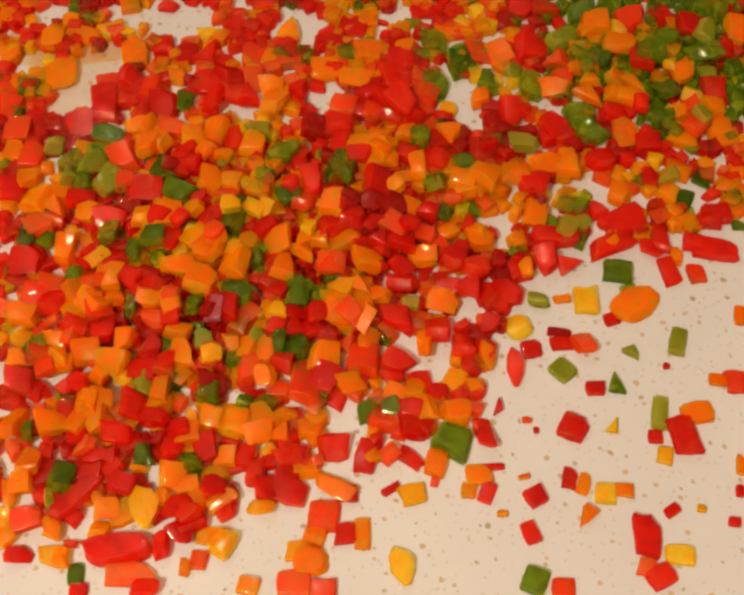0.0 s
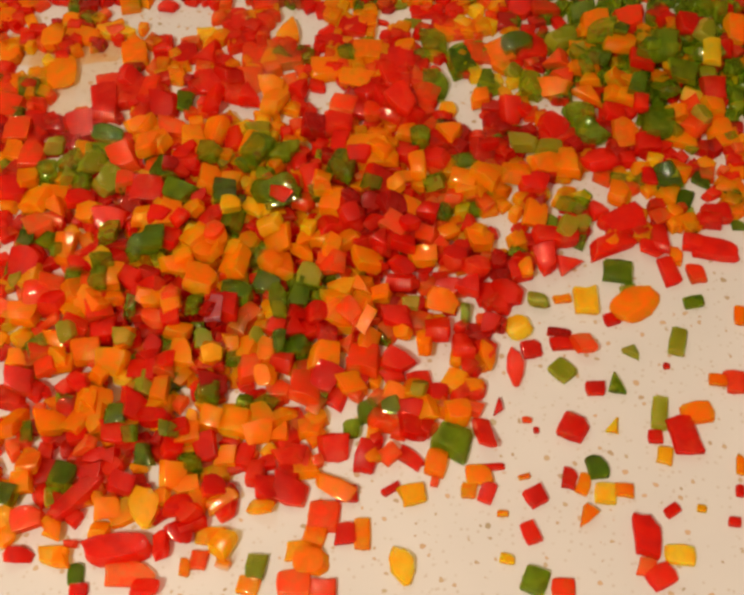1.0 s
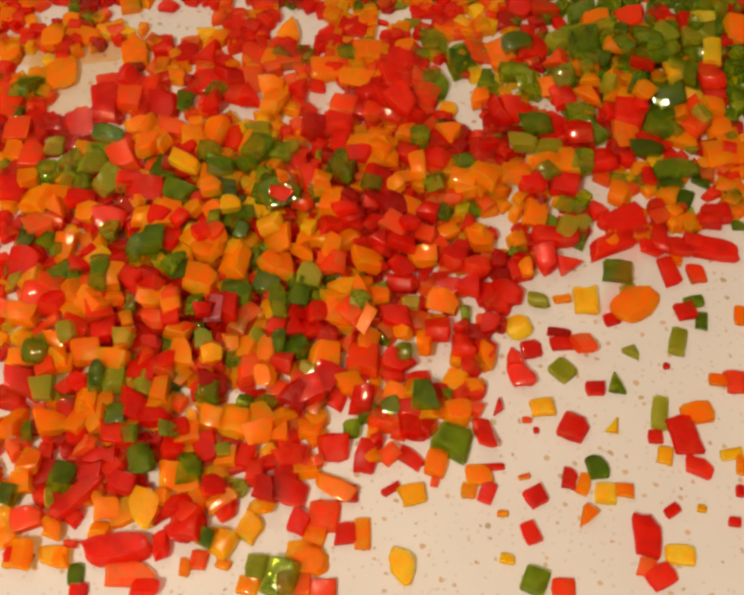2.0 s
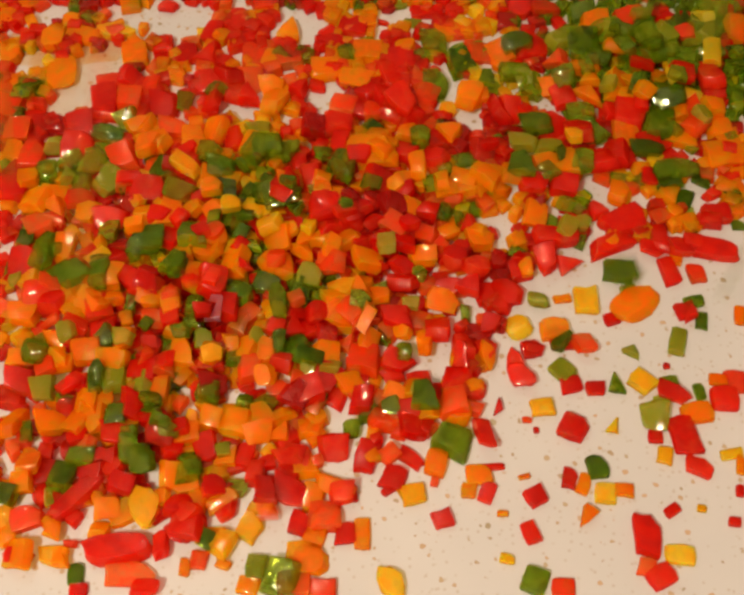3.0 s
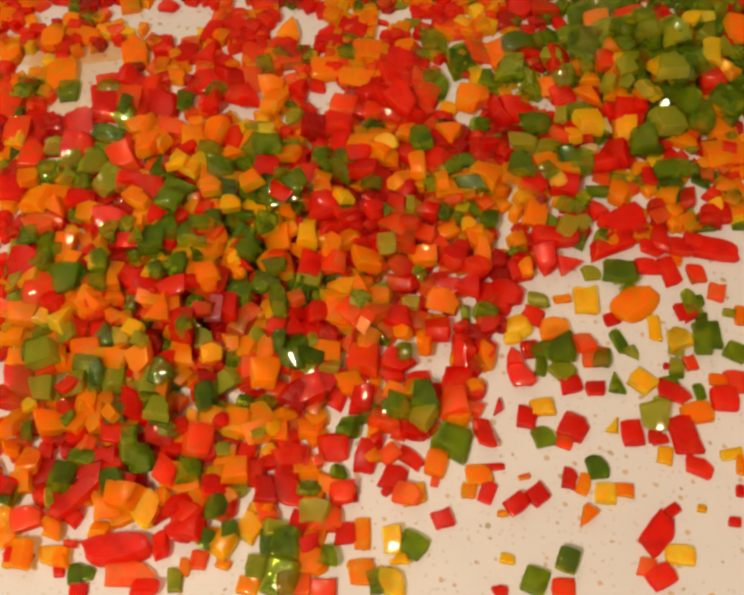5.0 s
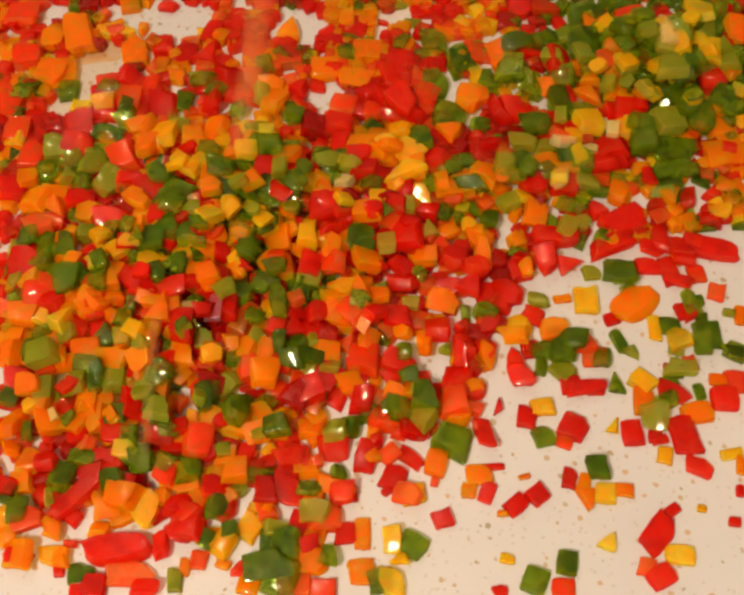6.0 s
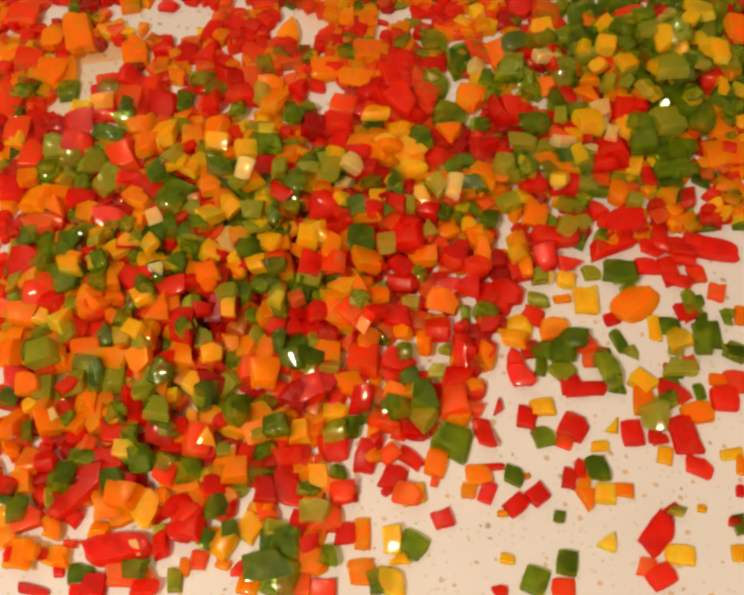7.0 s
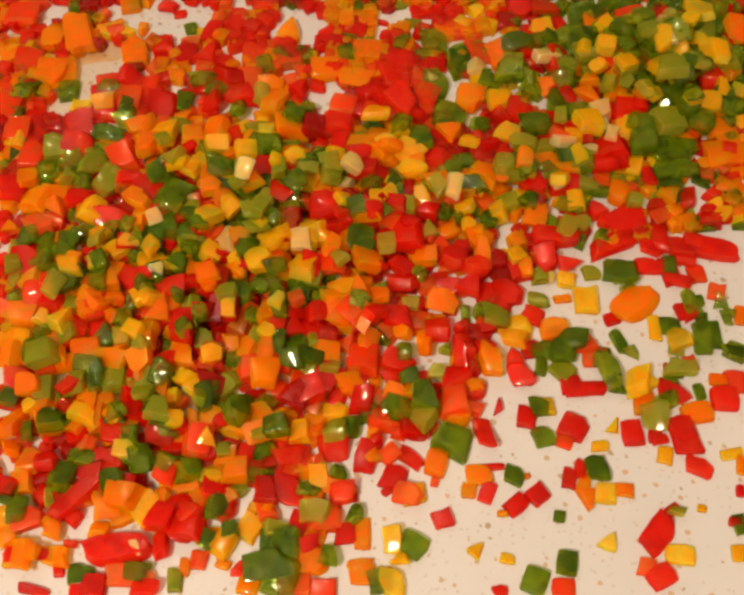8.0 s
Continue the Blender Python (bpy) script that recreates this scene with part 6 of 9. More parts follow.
    fall(1.87, "red", "petal", 56.8, -38.0, 2.6, 12.2, 8.6, 3.4, -35, 22, 1)
    fall(1.87, "orange", "wedge", -36.7, 42.3, 24.4, 6.2, 7.0, 3.6, 41, -4, 13)
    fall(1.90, "red", "dice", -25.7, -98.9, 0.0, 7.1, 8.2, 3.5, -20)
    fall(1.90, "green", "dice", -158.5, 111.4, 2.9, 11.7, 13.2, 4.5, -7, -31, -7)
    fall(1.90, "green", "dice", -58.7, -104.0, 2.2, 5.9, 6.6, 3.7, -7, 9, 21)
    fall(1.90, "green", "dice", -53.5, 26.3, 10.0, 6.9, 6.4, 3.3, -13, 18, 15)
    fall(1.93, "dark", "dice", -37.7, -87.4, 4.2, 8.8, 8.6, 4.2, -1, 4, -8)
    fall(1.97, "yellow", "dice", -79.4, 56.4, 14.9, 12.2, 7.7, 4.2, -30, -12, 8)
    fall(1.97, "green", "dice", 97.1, 135.7, 12.5, 13.4, 11.0, 5.2, 11, 44, 11)
    fall(1.97, "green", "dice", -79.0, 1.5, 16.1, 7.4, 6.4, 3.6, -22, 1, 2)
    fall(1.97, "red", "dice", -10.6, 28.6, 18.6, 8.4, 5.5, 3.3, 22, -7, 11)
    fall(1.97, "green", "dice", -51.5, 33.9, 10.3, 5.9, 8.5, 3.0, -5, -30, -7)
    fall(2.00, "yellow", "wedge", 133.2, 105.3, 18.8, 8.2, 7.8, 3.9, 39, -11, -10)
    fall(2.03, "red", "dice", 76.0, -41.4, 0.0, 8.0, 6.8, 2.4, 9)
    fall(2.03, "red", "dice", 133.4, -48.0, 0.0, 9.9, 9.2, 3.7, -1)
    fall(2.03, "red", "petal", -30.6, 30.3, 9.4, 7.3, 6.0, 3.6, 36, 15, -8)
    fall(2.03, "vermilion", "petal", -38.0, 6.3, 13.8, 7.7, 8.0, 4.3, -23, -27, -17)
    fall(2.07, "lime", "dice", 105.4, -55.2, 1.7, 9.5, 12.3, 3.9, -11, 22, -16)
    fall(2.07, "green", "dice", -108.1, 95.6, 2.1, 9.5, 9.8, 5.2, 5, 41, -11)
    fall(2.07, "green", "dice", -0.5, 87.4, 6.3, 8.2, 6.7, 3.4, -36, 13, 31)
    fall(2.07, "orange", "dice", -96.8, 25.7, 12.0, 8.2, 6.7, 3.8, 8, -4, -14)
    fall(2.07, "green", "wedge", -33.1, 38.4, 24.4, 8.1, 6.2, 3.4, -38, -31, 9)
    fall(2.10, "red", "dice", -75.8, 153.2, 0.0, 9.2, 13.0, 4.4, -15)
    fall(2.13, "vermilion", "dice", -15.7, -98.8, 2.3, 10.0, 7.7, 2.6, 1, -4, 12)
    fall(2.13, "red", "dice", 106.3, 70.4, 3.3, 11.2, 11.9, 5.2, -10, -3, -28)
    fall(2.13, "green", "dice", -80.0, -57.9, 9.2, 7.2, 5.2, 2.7, -25, -7, -30)
    fall(2.17, "orange", "dice", -33.5, 24.8, 12.1, 7.5, 6.2, 3.1, 14, 14, -26)
    fall(2.17, "green", "dice", -21.9, 67.5, 10.3, 6.9, 7.3, 4.3, 13, 25, 24)
    fall(2.17, "green", "petal", 80.4, 68.6, 9.1, 5.8, 9.0, 3.0, -13, 2, 23)
    fall(2.17, "lime", "wedge", 109.7, 137.1, 16.1, 8.5, 7.5, 4.5, 29, -12, -6)
    fall(2.17, "green", "wedge", -77.8, -61.2, 11.2, 7.3, 7.1, 3.8, 23, 1, -6)
    fall(2.17, "green", "dice", -72.2, -24.8, 13.1, 6.3, 6.2, 3.4, 4, 9, -8)
    fall(2.20, "green", "dice", 129.0, 142.1, 11.8, 10.1, 10.6, 5.2, 2, 12, -20)
    fall(2.20, "green", "wedge", 35.9, 36.0, 6.0, 6.8, 5.6, 3.0, 36, -5, -26)
    fall(2.20, "yellow", "dice", 88.1, 75.4, 11.6, 6.3, 8.7, 3.9, 1, -12, 0)
    fall(2.20, "orange", "dice", 29.4, 47.7, 11.1, 8.7, 7.4, 4.4, 31, 27, 12)
    fall(2.20, "green", "petal", 125.9, 121.7, 23.4, 8.4, 8.1, 4.3, -23, 9, -4)
    fall(2.23, "green", "dice", 63.6, 60.4, 9.8, 12.3, 11.6, 5.2, 0, -6, -21)
    fall(2.23, "vermilion", "dice", 31.7, -53.9, 4.6, 10.6, 10.8, 5.2, 5, 9, -13)
    fall(2.23, "red", "wedge", 32.3, -42.5, 2.5, 14.7, 10.0, 5.2, 40, -25, 6)
    fall(2.23, "red", "wedge", -2.4, 33.0, 14.8, 7.2, 7.4, 3.8, 34, -18, 0)
    fall(2.23, "vermilion", "dice", -29.5, -9.5, 10.2, 6.0, 6.4, 3.6, 28, -4, -10)
    fall(2.23, "green", "dice", -50.6, 44.7, 10.6, 6.5, 7.4, 3.9, -41, 11, -15)
    fall(2.27, "red", "dice", -128.0, 76.7, 5.4, 12.4, 13.0, 5.2, 1, 31, 11)
    fall(2.27, "red", "dice", -20.2, 35.9, 12.7, 12.0, 11.9, 5.2, 10, 0, -1)
    fall(2.27, "red", "dice", 14.4, 47.3, 8.7, 8.9, 6.4, 3.9, 24, 1, -14)
    fall(2.27, "green", "petal", 115.9, 132.4, 19.4, 8.1, 6.8, 3.6, -23, -16, 6)
    fall(2.30, "green", "dice", -11.7, 31.2, 18.6, 5.7, 6.4, 3.7, -8, 15, 13)
    fall(2.30, "green", "wedge", 112.4, 136.3, 19.4, 7.6, 9.1, 4.3, -13, -14, -4)
    fall(2.30, "green", "wedge", -30.4, 34.3, 12.9, 6.7, 6.3, 3.7, -40, 13, 0)
    fall(2.33, "green", "dice", -162.2, 145.6, 0.0, 9.2, 6.6, 2.3, 6)
    fall(2.33, "red", "dice", -63.9, -1.3, 12.6, 11.4, 11.8, 5.2, -4, 17, 12)
    fall(2.33, "red", "dice", 62.7, -26.6, 1.9, 7.5, 7.7, 2.7, 1, -44, 22)
    fall(2.37, "lime", "dice", 5.9, 15.9, 12.3, 7.3, 9.7, 3.8, 8, -9, -13)
    fall(2.37, "red", "dice", -54.2, 17.1, 11.9, 6.6, 6.0, 3.7, -25, 10, 32)
    fall(2.40, "red", "dice", 7.9, -80.7, 0.0, 8.9, 8.8, 3.6, -20)
    fall(2.40, "green", "petal", 32.9, 58.6, 7.6, 8.0, 7.3, 4.5, 16, -30, -5)
    fall(2.43, "red", "dice", 25.0, -96.5, 0.0, 7.1, 7.7, 2.6, 15)
    fall(2.43, "green", "dice", 124.2, 107.5, 5.2, 8.7, 6.9, 3.6, -3, 29, -2)
    fall(2.43, "green", "petal", -49.2, 17.6, 9.3, 7.6, 6.0, 3.3, -36, -10, 16)
    fall(2.50, "lime", "dice", -16.9, -39.0, 5.7, 8.1, 6.9, 3.9, -6, -38, -3)
    fall(2.50, "dark", "dice", -77.9, -65.6, 5.7, 10.4, 8.3, 5.1, -12, 37, 0)
    fall(2.50, "green", "dice", 74.2, -22.9, 1.3, 7.3, 8.4, 2.7, -30, 0, -40)
    fall(2.50, "green", "dice", -82.3, -55.2, 11.2, 7.3, 6.7, 3.4, 24, -29, 37)
    fall(2.53, "red", "dice", 34.7, -30.5, 5.7, 6.8, 11.6, 3.7, -14, 35, -19)
    fall(2.53, "green", "dice", -101.3, -25.8, 10.2, 7.3, 6.8, 4.2, -42, 19, 16)
    fall(2.57, "green", "dice", -73.1, 18.3, 13.1, 11.7, 9.4, 5.2, -3, -15, 5)
    fall(2.57, "green", "dice", 113.3, -41.5, 0.0, 7.4, 6.6, 2.8, 4)
    fall(2.57, "green", "dice", 123.0, 123.9, 26.6, 6.6, 7.6, 4.3, 18, -1, 18)
    fall(2.57, "green", "dice", 142.4, 122.1, 14.9, 9.8, 7.6, 3.9, -23, 7, 5)
    fall(2.60, "yellow", "dice", 103.3, -40.8, 0.0, 9.7, 8.4, 3.8, -45)
    fall(2.60, "red", "wedge", -50.1, 7.2, 12.2, 7.4, 7.3, 4.1, -6, 8, -23)
    fall(2.60, "green", "wedge", -68.5, -23.4, 15.6, 5.7, 6.1, 3.3, -13, -30, -2)
    fall(2.63, "green", "wedge", -46.6, 16.5, 11.8, 6.0, 5.8, 2.9, -14, 1, -1)
    fall(2.67, "red", "wedge", 126.8, -10.2, 2.3, 6.3, 8.3, 2.7, 0, -13, -25)
    fall(2.67, "orange", "dice", 71.1, -16.3, 1.1, 10.4, 8.5, 3.1, 9, 5, -7)
    fall(2.67, "green", "dice", 144.2, 145.0, 14.1, 7.8, 8.6, 4.1, 29, 6, -4)
    fall(2.73, "red", "dice", 115.2, -46.6, 2.1, 10.2, 8.5, 3.2, -30, 2, -12)
    fall(2.73, "green", "dice", -44.9, 65.6, 16.3, 12.4, 7.8, 4.8, -6, -19, -4)
    fall(2.73, "green", "dice", 124.6, -44.4, 0.0, 4.0, 7.6, 2.2, 8)
    fall(2.73, "orange", "dice", -21.0, -89.1, 0.0, 7.5, 11.1, 3.2, -8)
    fall(2.73, "red", "dice", 137.1, 110.2, 14.9, 12.2, 11.2, 5.2, -1, -14, 6)
    fall(2.73, "green", "dice", 135.2, 103.3, 21.7, 7.0, 6.1, 3.8, -26, 14, -4)
    fall(2.77, "red", "dice", -10.8, -88.6, 3.4, 9.1, 7.3, 3.1, -1, 0, -9)
    fall(2.77, "red", "dice", -62.7, -3.9, 16.5, 5.8, 7.5, 3.2, -18, 7, 7)
    fall(2.80, "red", "dice", -34.3, 42.3, 20.5, 9.0, 9.7, 5.2, 0, -23, -40)
    fall(2.80, "vermilion", "dice", 144.1, 136.7, 16.3, 7.7, 8.0, 4.9, 9, 14, -11)
    fall(2.83, "green", "dice", -87.0, -20.8, 11.5, 5.7, 5.2, 2.7, -22, -9, 8)
    fall(2.87, "green", "dice", -25.9, -34.0, 7.9, 10.9, 7.0, 3.7, -5, 5, 17)
    fall(2.87, "green", "petal", 19.4, 6.7, 4.2, 6.5, 7.0, 3.3, -38, -23, -2)
    fall(2.87, "orange", "dice", 29.2, 47.4, 14.3, 6.4, 8.6, 4.0, 12, -19, -9)
    fall(2.87, "red", "wedge", -110.6, -49.4, 14.1, 8.1, 5.2, 3.2, 39, 5, -4)
    fall(2.90, "green", "dice", -106.0, -75.3, 4.7, 10.3, 6.9, 3.6, -6, -2, 0)
    fall(2.90, "green", "dice", -89.0, -71.2, 5.4, 6.5, 10.5, 4.1, 20, 18, 10)
    fall(2.90, "orange", "dice", 43.2, 107.0, 2.5, 12.4, 13.4, 5.2, -10, -5, -5)
    fall(2.93, "green", "dice", -116.0, 1.8, 9.9, 10.4, 9.6, 5.2, 10, -6, -3)
    fall(2.93, "green", "dice", -76.3, 3.8, 16.1, 7.7, 7.8, 3.9, -26, 14, -5)
    fall(2.97, "green", "dice", -132.9, 14.6, 4.6, 8.7, 10.9, 5.2, -4, -6, -19)
    fall(3.00, "vermilion", "dice", -37.1, -94.8, 2.5, 5.9, 6.6, 2.6, 11, -16, 9)
    fall(3.00, "green", "dice", 100.9, 8.8, 2.7, 12.2, 11.1, 3.8, 12, -20, -6)
    fall(3.00, "red", "dice", -89.6, -4.5, 12.6, 11.4, 9.7, 4.8, -2, 0, 6)
    fall(3.00, "red", "petal", -69.9, -5.7, 16.5, 7.7, 6.7, 3.8, 36, -28, 16)
    fall(3.00, "lime", "petal", 124.9, 149.1, 13.2, 9.9, 8.4, 5.2, -25, -7, -9)
    fall(3.03, "lime", "dice", -147.1, 19.9, 2.9, 5.1, 9.5, 2.8, -8, 1, 31)
    fall(3.03, "green", "petal", 137.1, 90.6, 7.2, 12.1, 18.6, 4.2, -25, -8, 2)
    fall(3.03, "lime", "dice", 128.5, 85.9, 9.2, 12.6, 13.2, 5.2, 19, 15, 6)
    fall(3.03, "red", "dice", -77.4, -8.3, 17.8, 11.4, 8.4, 4.7, 6, 15, -16)
    fall(3.03, "green", "dice", 117.1, -34.9, 0.0, 5.4, 6.9, 2.2, -8)
    fall(3.03, "lime", "dice", -110.3, -48.4, 10.8, 8.4, 7.9, 4.3, 9, -16, -13)
    fall(3.03, "green", "petal", 141.3, 134.3, 20.0, 9.3, 6.8, 3.6, 7, -34, 27)
    fall(3.03, "green", "dice", 132.4, 135.6, 15.7, 7.3, 7.1, 4.1, -14, -1, -11)
    fall(3.07, "red", "dice", -107.9, -115.5, 0.0, 3.6, 4.6, 2.2, 8)
    fall(3.07, "green", "petal", 114.7, 108.7, 12.9, 7.8, 6.5, 3.4, 4, -7, 26)
    fall(3.07, "green", "wedge", 121.2, 141.9, 11.2, 8.3, 8.7, 5.1, 9, -6, -13)
    fall(3.07, "green", "dice", -44.8, 23.0, 17.8, 6.6, 7.0, 3.3, 38, 34, -1)
    fall(3.10, "red", "dice", -128.8, -86.9, 7.0, 7.3, 8.6, 4.3, -9, 4, -27)
    fall(3.10, "red", "dice", 134.3, 48.5, 1.9, 7.1, 9.8, 3.0, -2, -16, -21)
    fall(3.10, "lime", "dice", -42.3, -65.1, 5.9, 5.5, 8.4, 2.9, 6, -14, -3)
    fall(3.10, "yellow", "dice", 122.8, 97.0, 16.0, 7.8, 7.2, 4.4, 45, 25, 26)
    fall(3.10, "green", "dice", 142.2, 120.6, 17.8, 8.0, 6.5, 3.9, -7, 13, -16)
    fall(3.13, "green", "dice", 135.2, 100.5, 24.5, 9.6, 7.4, 4.3, 23, 18, -26)
    fall(3.13, "orange", "dice", -138.5, -23.8, 3.8, 7.6, 7.5, 3.5, -3, -6, -5)
    fall(3.13, "lime", "dice", -67.6, -119.5, 0.0, 5.1, 8.2, 2.3, 1)
    fall(3.13, "green", "dice", -50.4, 127.8, 2.6, 9.0, 8.7, 3.4, 14, 17, 5)
    fall(3.17, "green", "dice", 137.5, 128.2, 19.5, 7.5, 9.4, 4.3, -5, -35, 21)
    fall(3.17, "green", "dice", -64.9, 23.8, 18.3, 6.7, 6.2, 3.7, 13, -3, 10)
    fall(3.17, "orange", "dice", -3.1, -117.0, 0.0, 8.7, 7.1, 2.5, 0)
    fall(3.17, "green", "dice", -126.1, -21.0, 7.7, 8.3, 8.3, 3.9, 6, -24, -23)
    fall(3.20, "green", "dice", -48.8, -101.5, 2.4, 5.2, 6.2, 2.5, 3, -6, -4)
    fall(3.20, "red", "dice", 112.8, 14.5, 0.0, 10.8, 6.8, 2.8, -2)
    fall(3.23, "green", "dice", -98.9, 25.5, 14.9, 6.3, 6.1, 2.9, -19, 23, -7)
    fall(3.23, "vermilion", "dice", 82.2, 75.5, 10.1, 11.3, 9.8, 4.6, -10, -38, 24)
    fall(3.27, "red", "petal", -56.0, -61.4, 7.8, 5.5, 6.6, 3.1, -6, -7, 9)
    fall(3.27, "lime", "dice", 134.7, 132.1, 22.7, 8.9, 7.8, 4.5, 25, -12, 11)
    fall(3.27, "green", "dice", -52.1, 14.8, 12.2, 6.2, 6.1, 3.0, 23, -8, 9)
    fall(3.27, "green", "dice", -50.0, 40.3, 17.2, 7.8, 7.4, 4.0, -28, -7, -6)
    fall(3.30, "red", "dice", 96.9, -62.4, 0.0, 7.8, 9.2, 3.1, 6)
    fall(3.30, "green", "dice", 45.9, -10.9, 4.4, 8.4, 6.4, 3.6, -13, -3, -25)
    fall(3.30, "orange", "dice", -131.9, -71.5, 3.1, 6.4, 7.0, 3.3, -3, -38, 25)
    fall(3.30, "lime", "dice", -81.9, -45.6, 10.1, 5.7, 11.5, 3.1, -13, 7, 21)
    fall(3.30, "vermilion", "dice", -63.9, -70.6, 7.7, 9.7, 10.6, 5.2, -7, 4, 13)
    fall(3.33, "yellow", "dice", 133.6, 125.4, 22.7, 9.6, 7.1, 4.0, 27, 1, -15)
    fall(3.33, "red", "dice", -45.9, 57.3, 10.7, 12.2, 9.2, 4.5, 0, 22, 14)
    fall(3.37, "yellow", "dice", 124.1, 143.9, 15.7, 8.2, 7.5, 4.0, 3, -10, 7)
    fall(3.37, "yellow", "dice", 153.9, 42.3, 0.0, 7.1, 9.7, 2.8, 12)
    fall(3.37, "lime", "dice", -122.1, -34.3, 11.0, 9.5, 10.8, 5.2, 7, -4, -16)
    fall(3.37, "green", "dice", 133.2, -15.2, 0.0, 8.0, 5.0, 2.1, 10)
    fall(3.40, "green", "dice", 94.6, 27.9, 1.4, 6.9, 7.5, 4.1, -10, -14, 17)
    fall(3.40, "vermilion", "dice", 106.9, 120.9, 12.0, 8.7, 10.5, 4.6, 10, -2, 3)
    fall(3.40, "green", "dice", 138.8, 36.8, 0.0, 10.7, 7.7, 3.4, 5)
    fall(3.40, "orange", "dice", -65.8, 20.5, 21.1, 6.5, 6.7, 3.3, 16, 6, -13)
    fall(3.43, "green", "dice", -9.4, -63.2, 3.4, 6.8, 8.1, 4.4, -10, -22, -17)
    fall(3.43, "red", "dice", -72.2, -26.7, 15.6, 8.6, 11.4, 5.2, -6, -4, 3)
    fall(3.43, "green", "dice", -67.5, 18.8, 23.6, 7.0, 6.6, 3.4, 8, -1, 5)
    fall(3.43, "orange", "dice", -34.1, 32.7, 12.1, 7.0, 8.4, 4.2, -4, -5, 7)
    fall(3.47, "red", "dice", 106.4, -65.0, 0.0, 6.2, 3.9, 1.9, 11)
    fall(3.47, "green", "dice", -98.5, -116.4, 0.0, 6.0, 5.4, 2.1, -5)
    fall(3.47, "green", "dice", -12.6, -80.9, 3.4, 6.0, 5.7, 2.2, 2, -16, 44)
    fall(3.47, "yellow", "wedge", -26.6, 138.0, 1.6, 10.1, 6.3, 2.8, -39, 30, 17)
    fall(3.47, "lime", "wedge", 161.7, 127.9, 14.2, 8.8, 9.2, 4.3, 11, 2, -11)
    fall(3.50, "green", "dice", 84.5, 65.7, 9.1, 7.3, 7.9, 4.0, 4, 12, -16)
    fall(3.50, "green", "dice", 152.0, 60.6, 0.0, 7.6, 8.5, 3.2, -1)
    fall(3.50, "yellow", "dice", -88.8, -28.7, 18.9, 6.3, 5.3, 3.0, -31, 8, -2)
    fall(3.50, "green", "petal", 113.7, 141.2, 16.1, 9.2, 6.7, 4.0, 44, 6, -1)
    fall(3.50, "green", "dice", -141.9, -4.9, 3.5, 5.8, 7.0, 3.4, 27, -14, 2)
    fall(3.57, "green", "dice", -80.3, 23.4, 12.8, 8.8, 10.4, 5.2, 8, -9, -21)
    fall(3.57, "green", "wedge", -37.5, 41.3, 27.1, 6.9, 6.9, 3.4, 33, -16, 3)
    fall(3.60, "lime", "dice", 11.8, 35.3, 14.1, 9.0, 7.7, 4.0, 3, 15, 3)
    fall(3.60, "green", "dice", 75.1, -29.0, 3.3, 8.2, 9.9, 3.8, -20, -10, -22)
    fall(3.60, "green", "dice", -37.1, 2.8, 17.0, 7.7, 7.8, 3.8, 19, 4, -1)
    fall(3.63, "vermilion", "dice", 86.0, -29.2, 0.0, 9.5, 8.4, 2.9, 3)
    fall(3.63, "red", "dice", -4.8, 53.7, 13.0, 12.2, 10.0, 5.0, 1, -26, -12)
    fall(3.63, "green", "dice", 157.3, 95.9, 1.8, 13.4, 12.2, 5.2, -39, -26, -11)
    fall(3.63, "green", "dice", 155.3, 100.7, 9.3, 13.6, 12.8, 5.2, -22, 11, 1)
    fall(3.63, "green", "dice", 89.6, 141.3, 7.9, 9.6, 7.1, 4.3, -4, 21, 5)
    fall(3.63, "green", "dice", 136.7, 104.0, 27.8, 7.2, 7.1, 3.9, -43, 4, -15)
    fall(3.63, "lime", "petal", 114.6, 107.4, 15.4, 6.7, 8.0, 4.2, 3, 24, -48)
    fall(3.63, "green", "dice", 118.2, 160.6, 7.1, 7.2, 9.6, 4.6, -9, -26, -3)
    fall(3.67, "orange", "dice", -119.6, 8.2, 11.7, 6.8, 6.6, 3.4, -20, 7, -9)
    fall(3.67, "green", "dice", 43.0, 50.1, 9.7, 12.1, 6.9, 3.8, -6, 11, -15)
    fall(3.67, "yellow", "petal", 79.9, 52.5, 8.9, 8.3, 7.2, 3.9, -31, 4, -39)
    fall(3.67, "lime", "dice", 136.7, 139.7, 18.1, 8.0, 7.8, 4.2, -27, 11, 27)
    fall(3.67, "orange", "wedge", -59.3, 65.3, 13.2, 8.1, 8.1, 4.8, 23, 5, -10)
    fall(3.67, "green", "dice", -29.8, 37.3, 26.9, 7.8, 7.6, 3.7, 44, 18, -8)
    fall(3.67, "green", "dice", -50.8, 21.5, 12.5, 8.0, 6.1, 3.5, -18, 23, -13)
    fall(3.70, "vermilion", "dice", -74.1, -81.3, 7.0, 7.6, 9.6, 4.3, -20, 3, 9)
    fall(3.70, "yellow", "dice", 129.8, 117.6, 13.1, 10.0, 9.3, 5.2, -38, 0, 0)
    fall(3.73, "green", "dice", -62.0, -53.1, 8.7, 6.6, 10.2, 3.9, 11, 5, -8)
    fall(3.73, "green", "dice", 97.1, 51.2, 3.2, 10.9, 6.6, 3.1, -7, -26, -9)
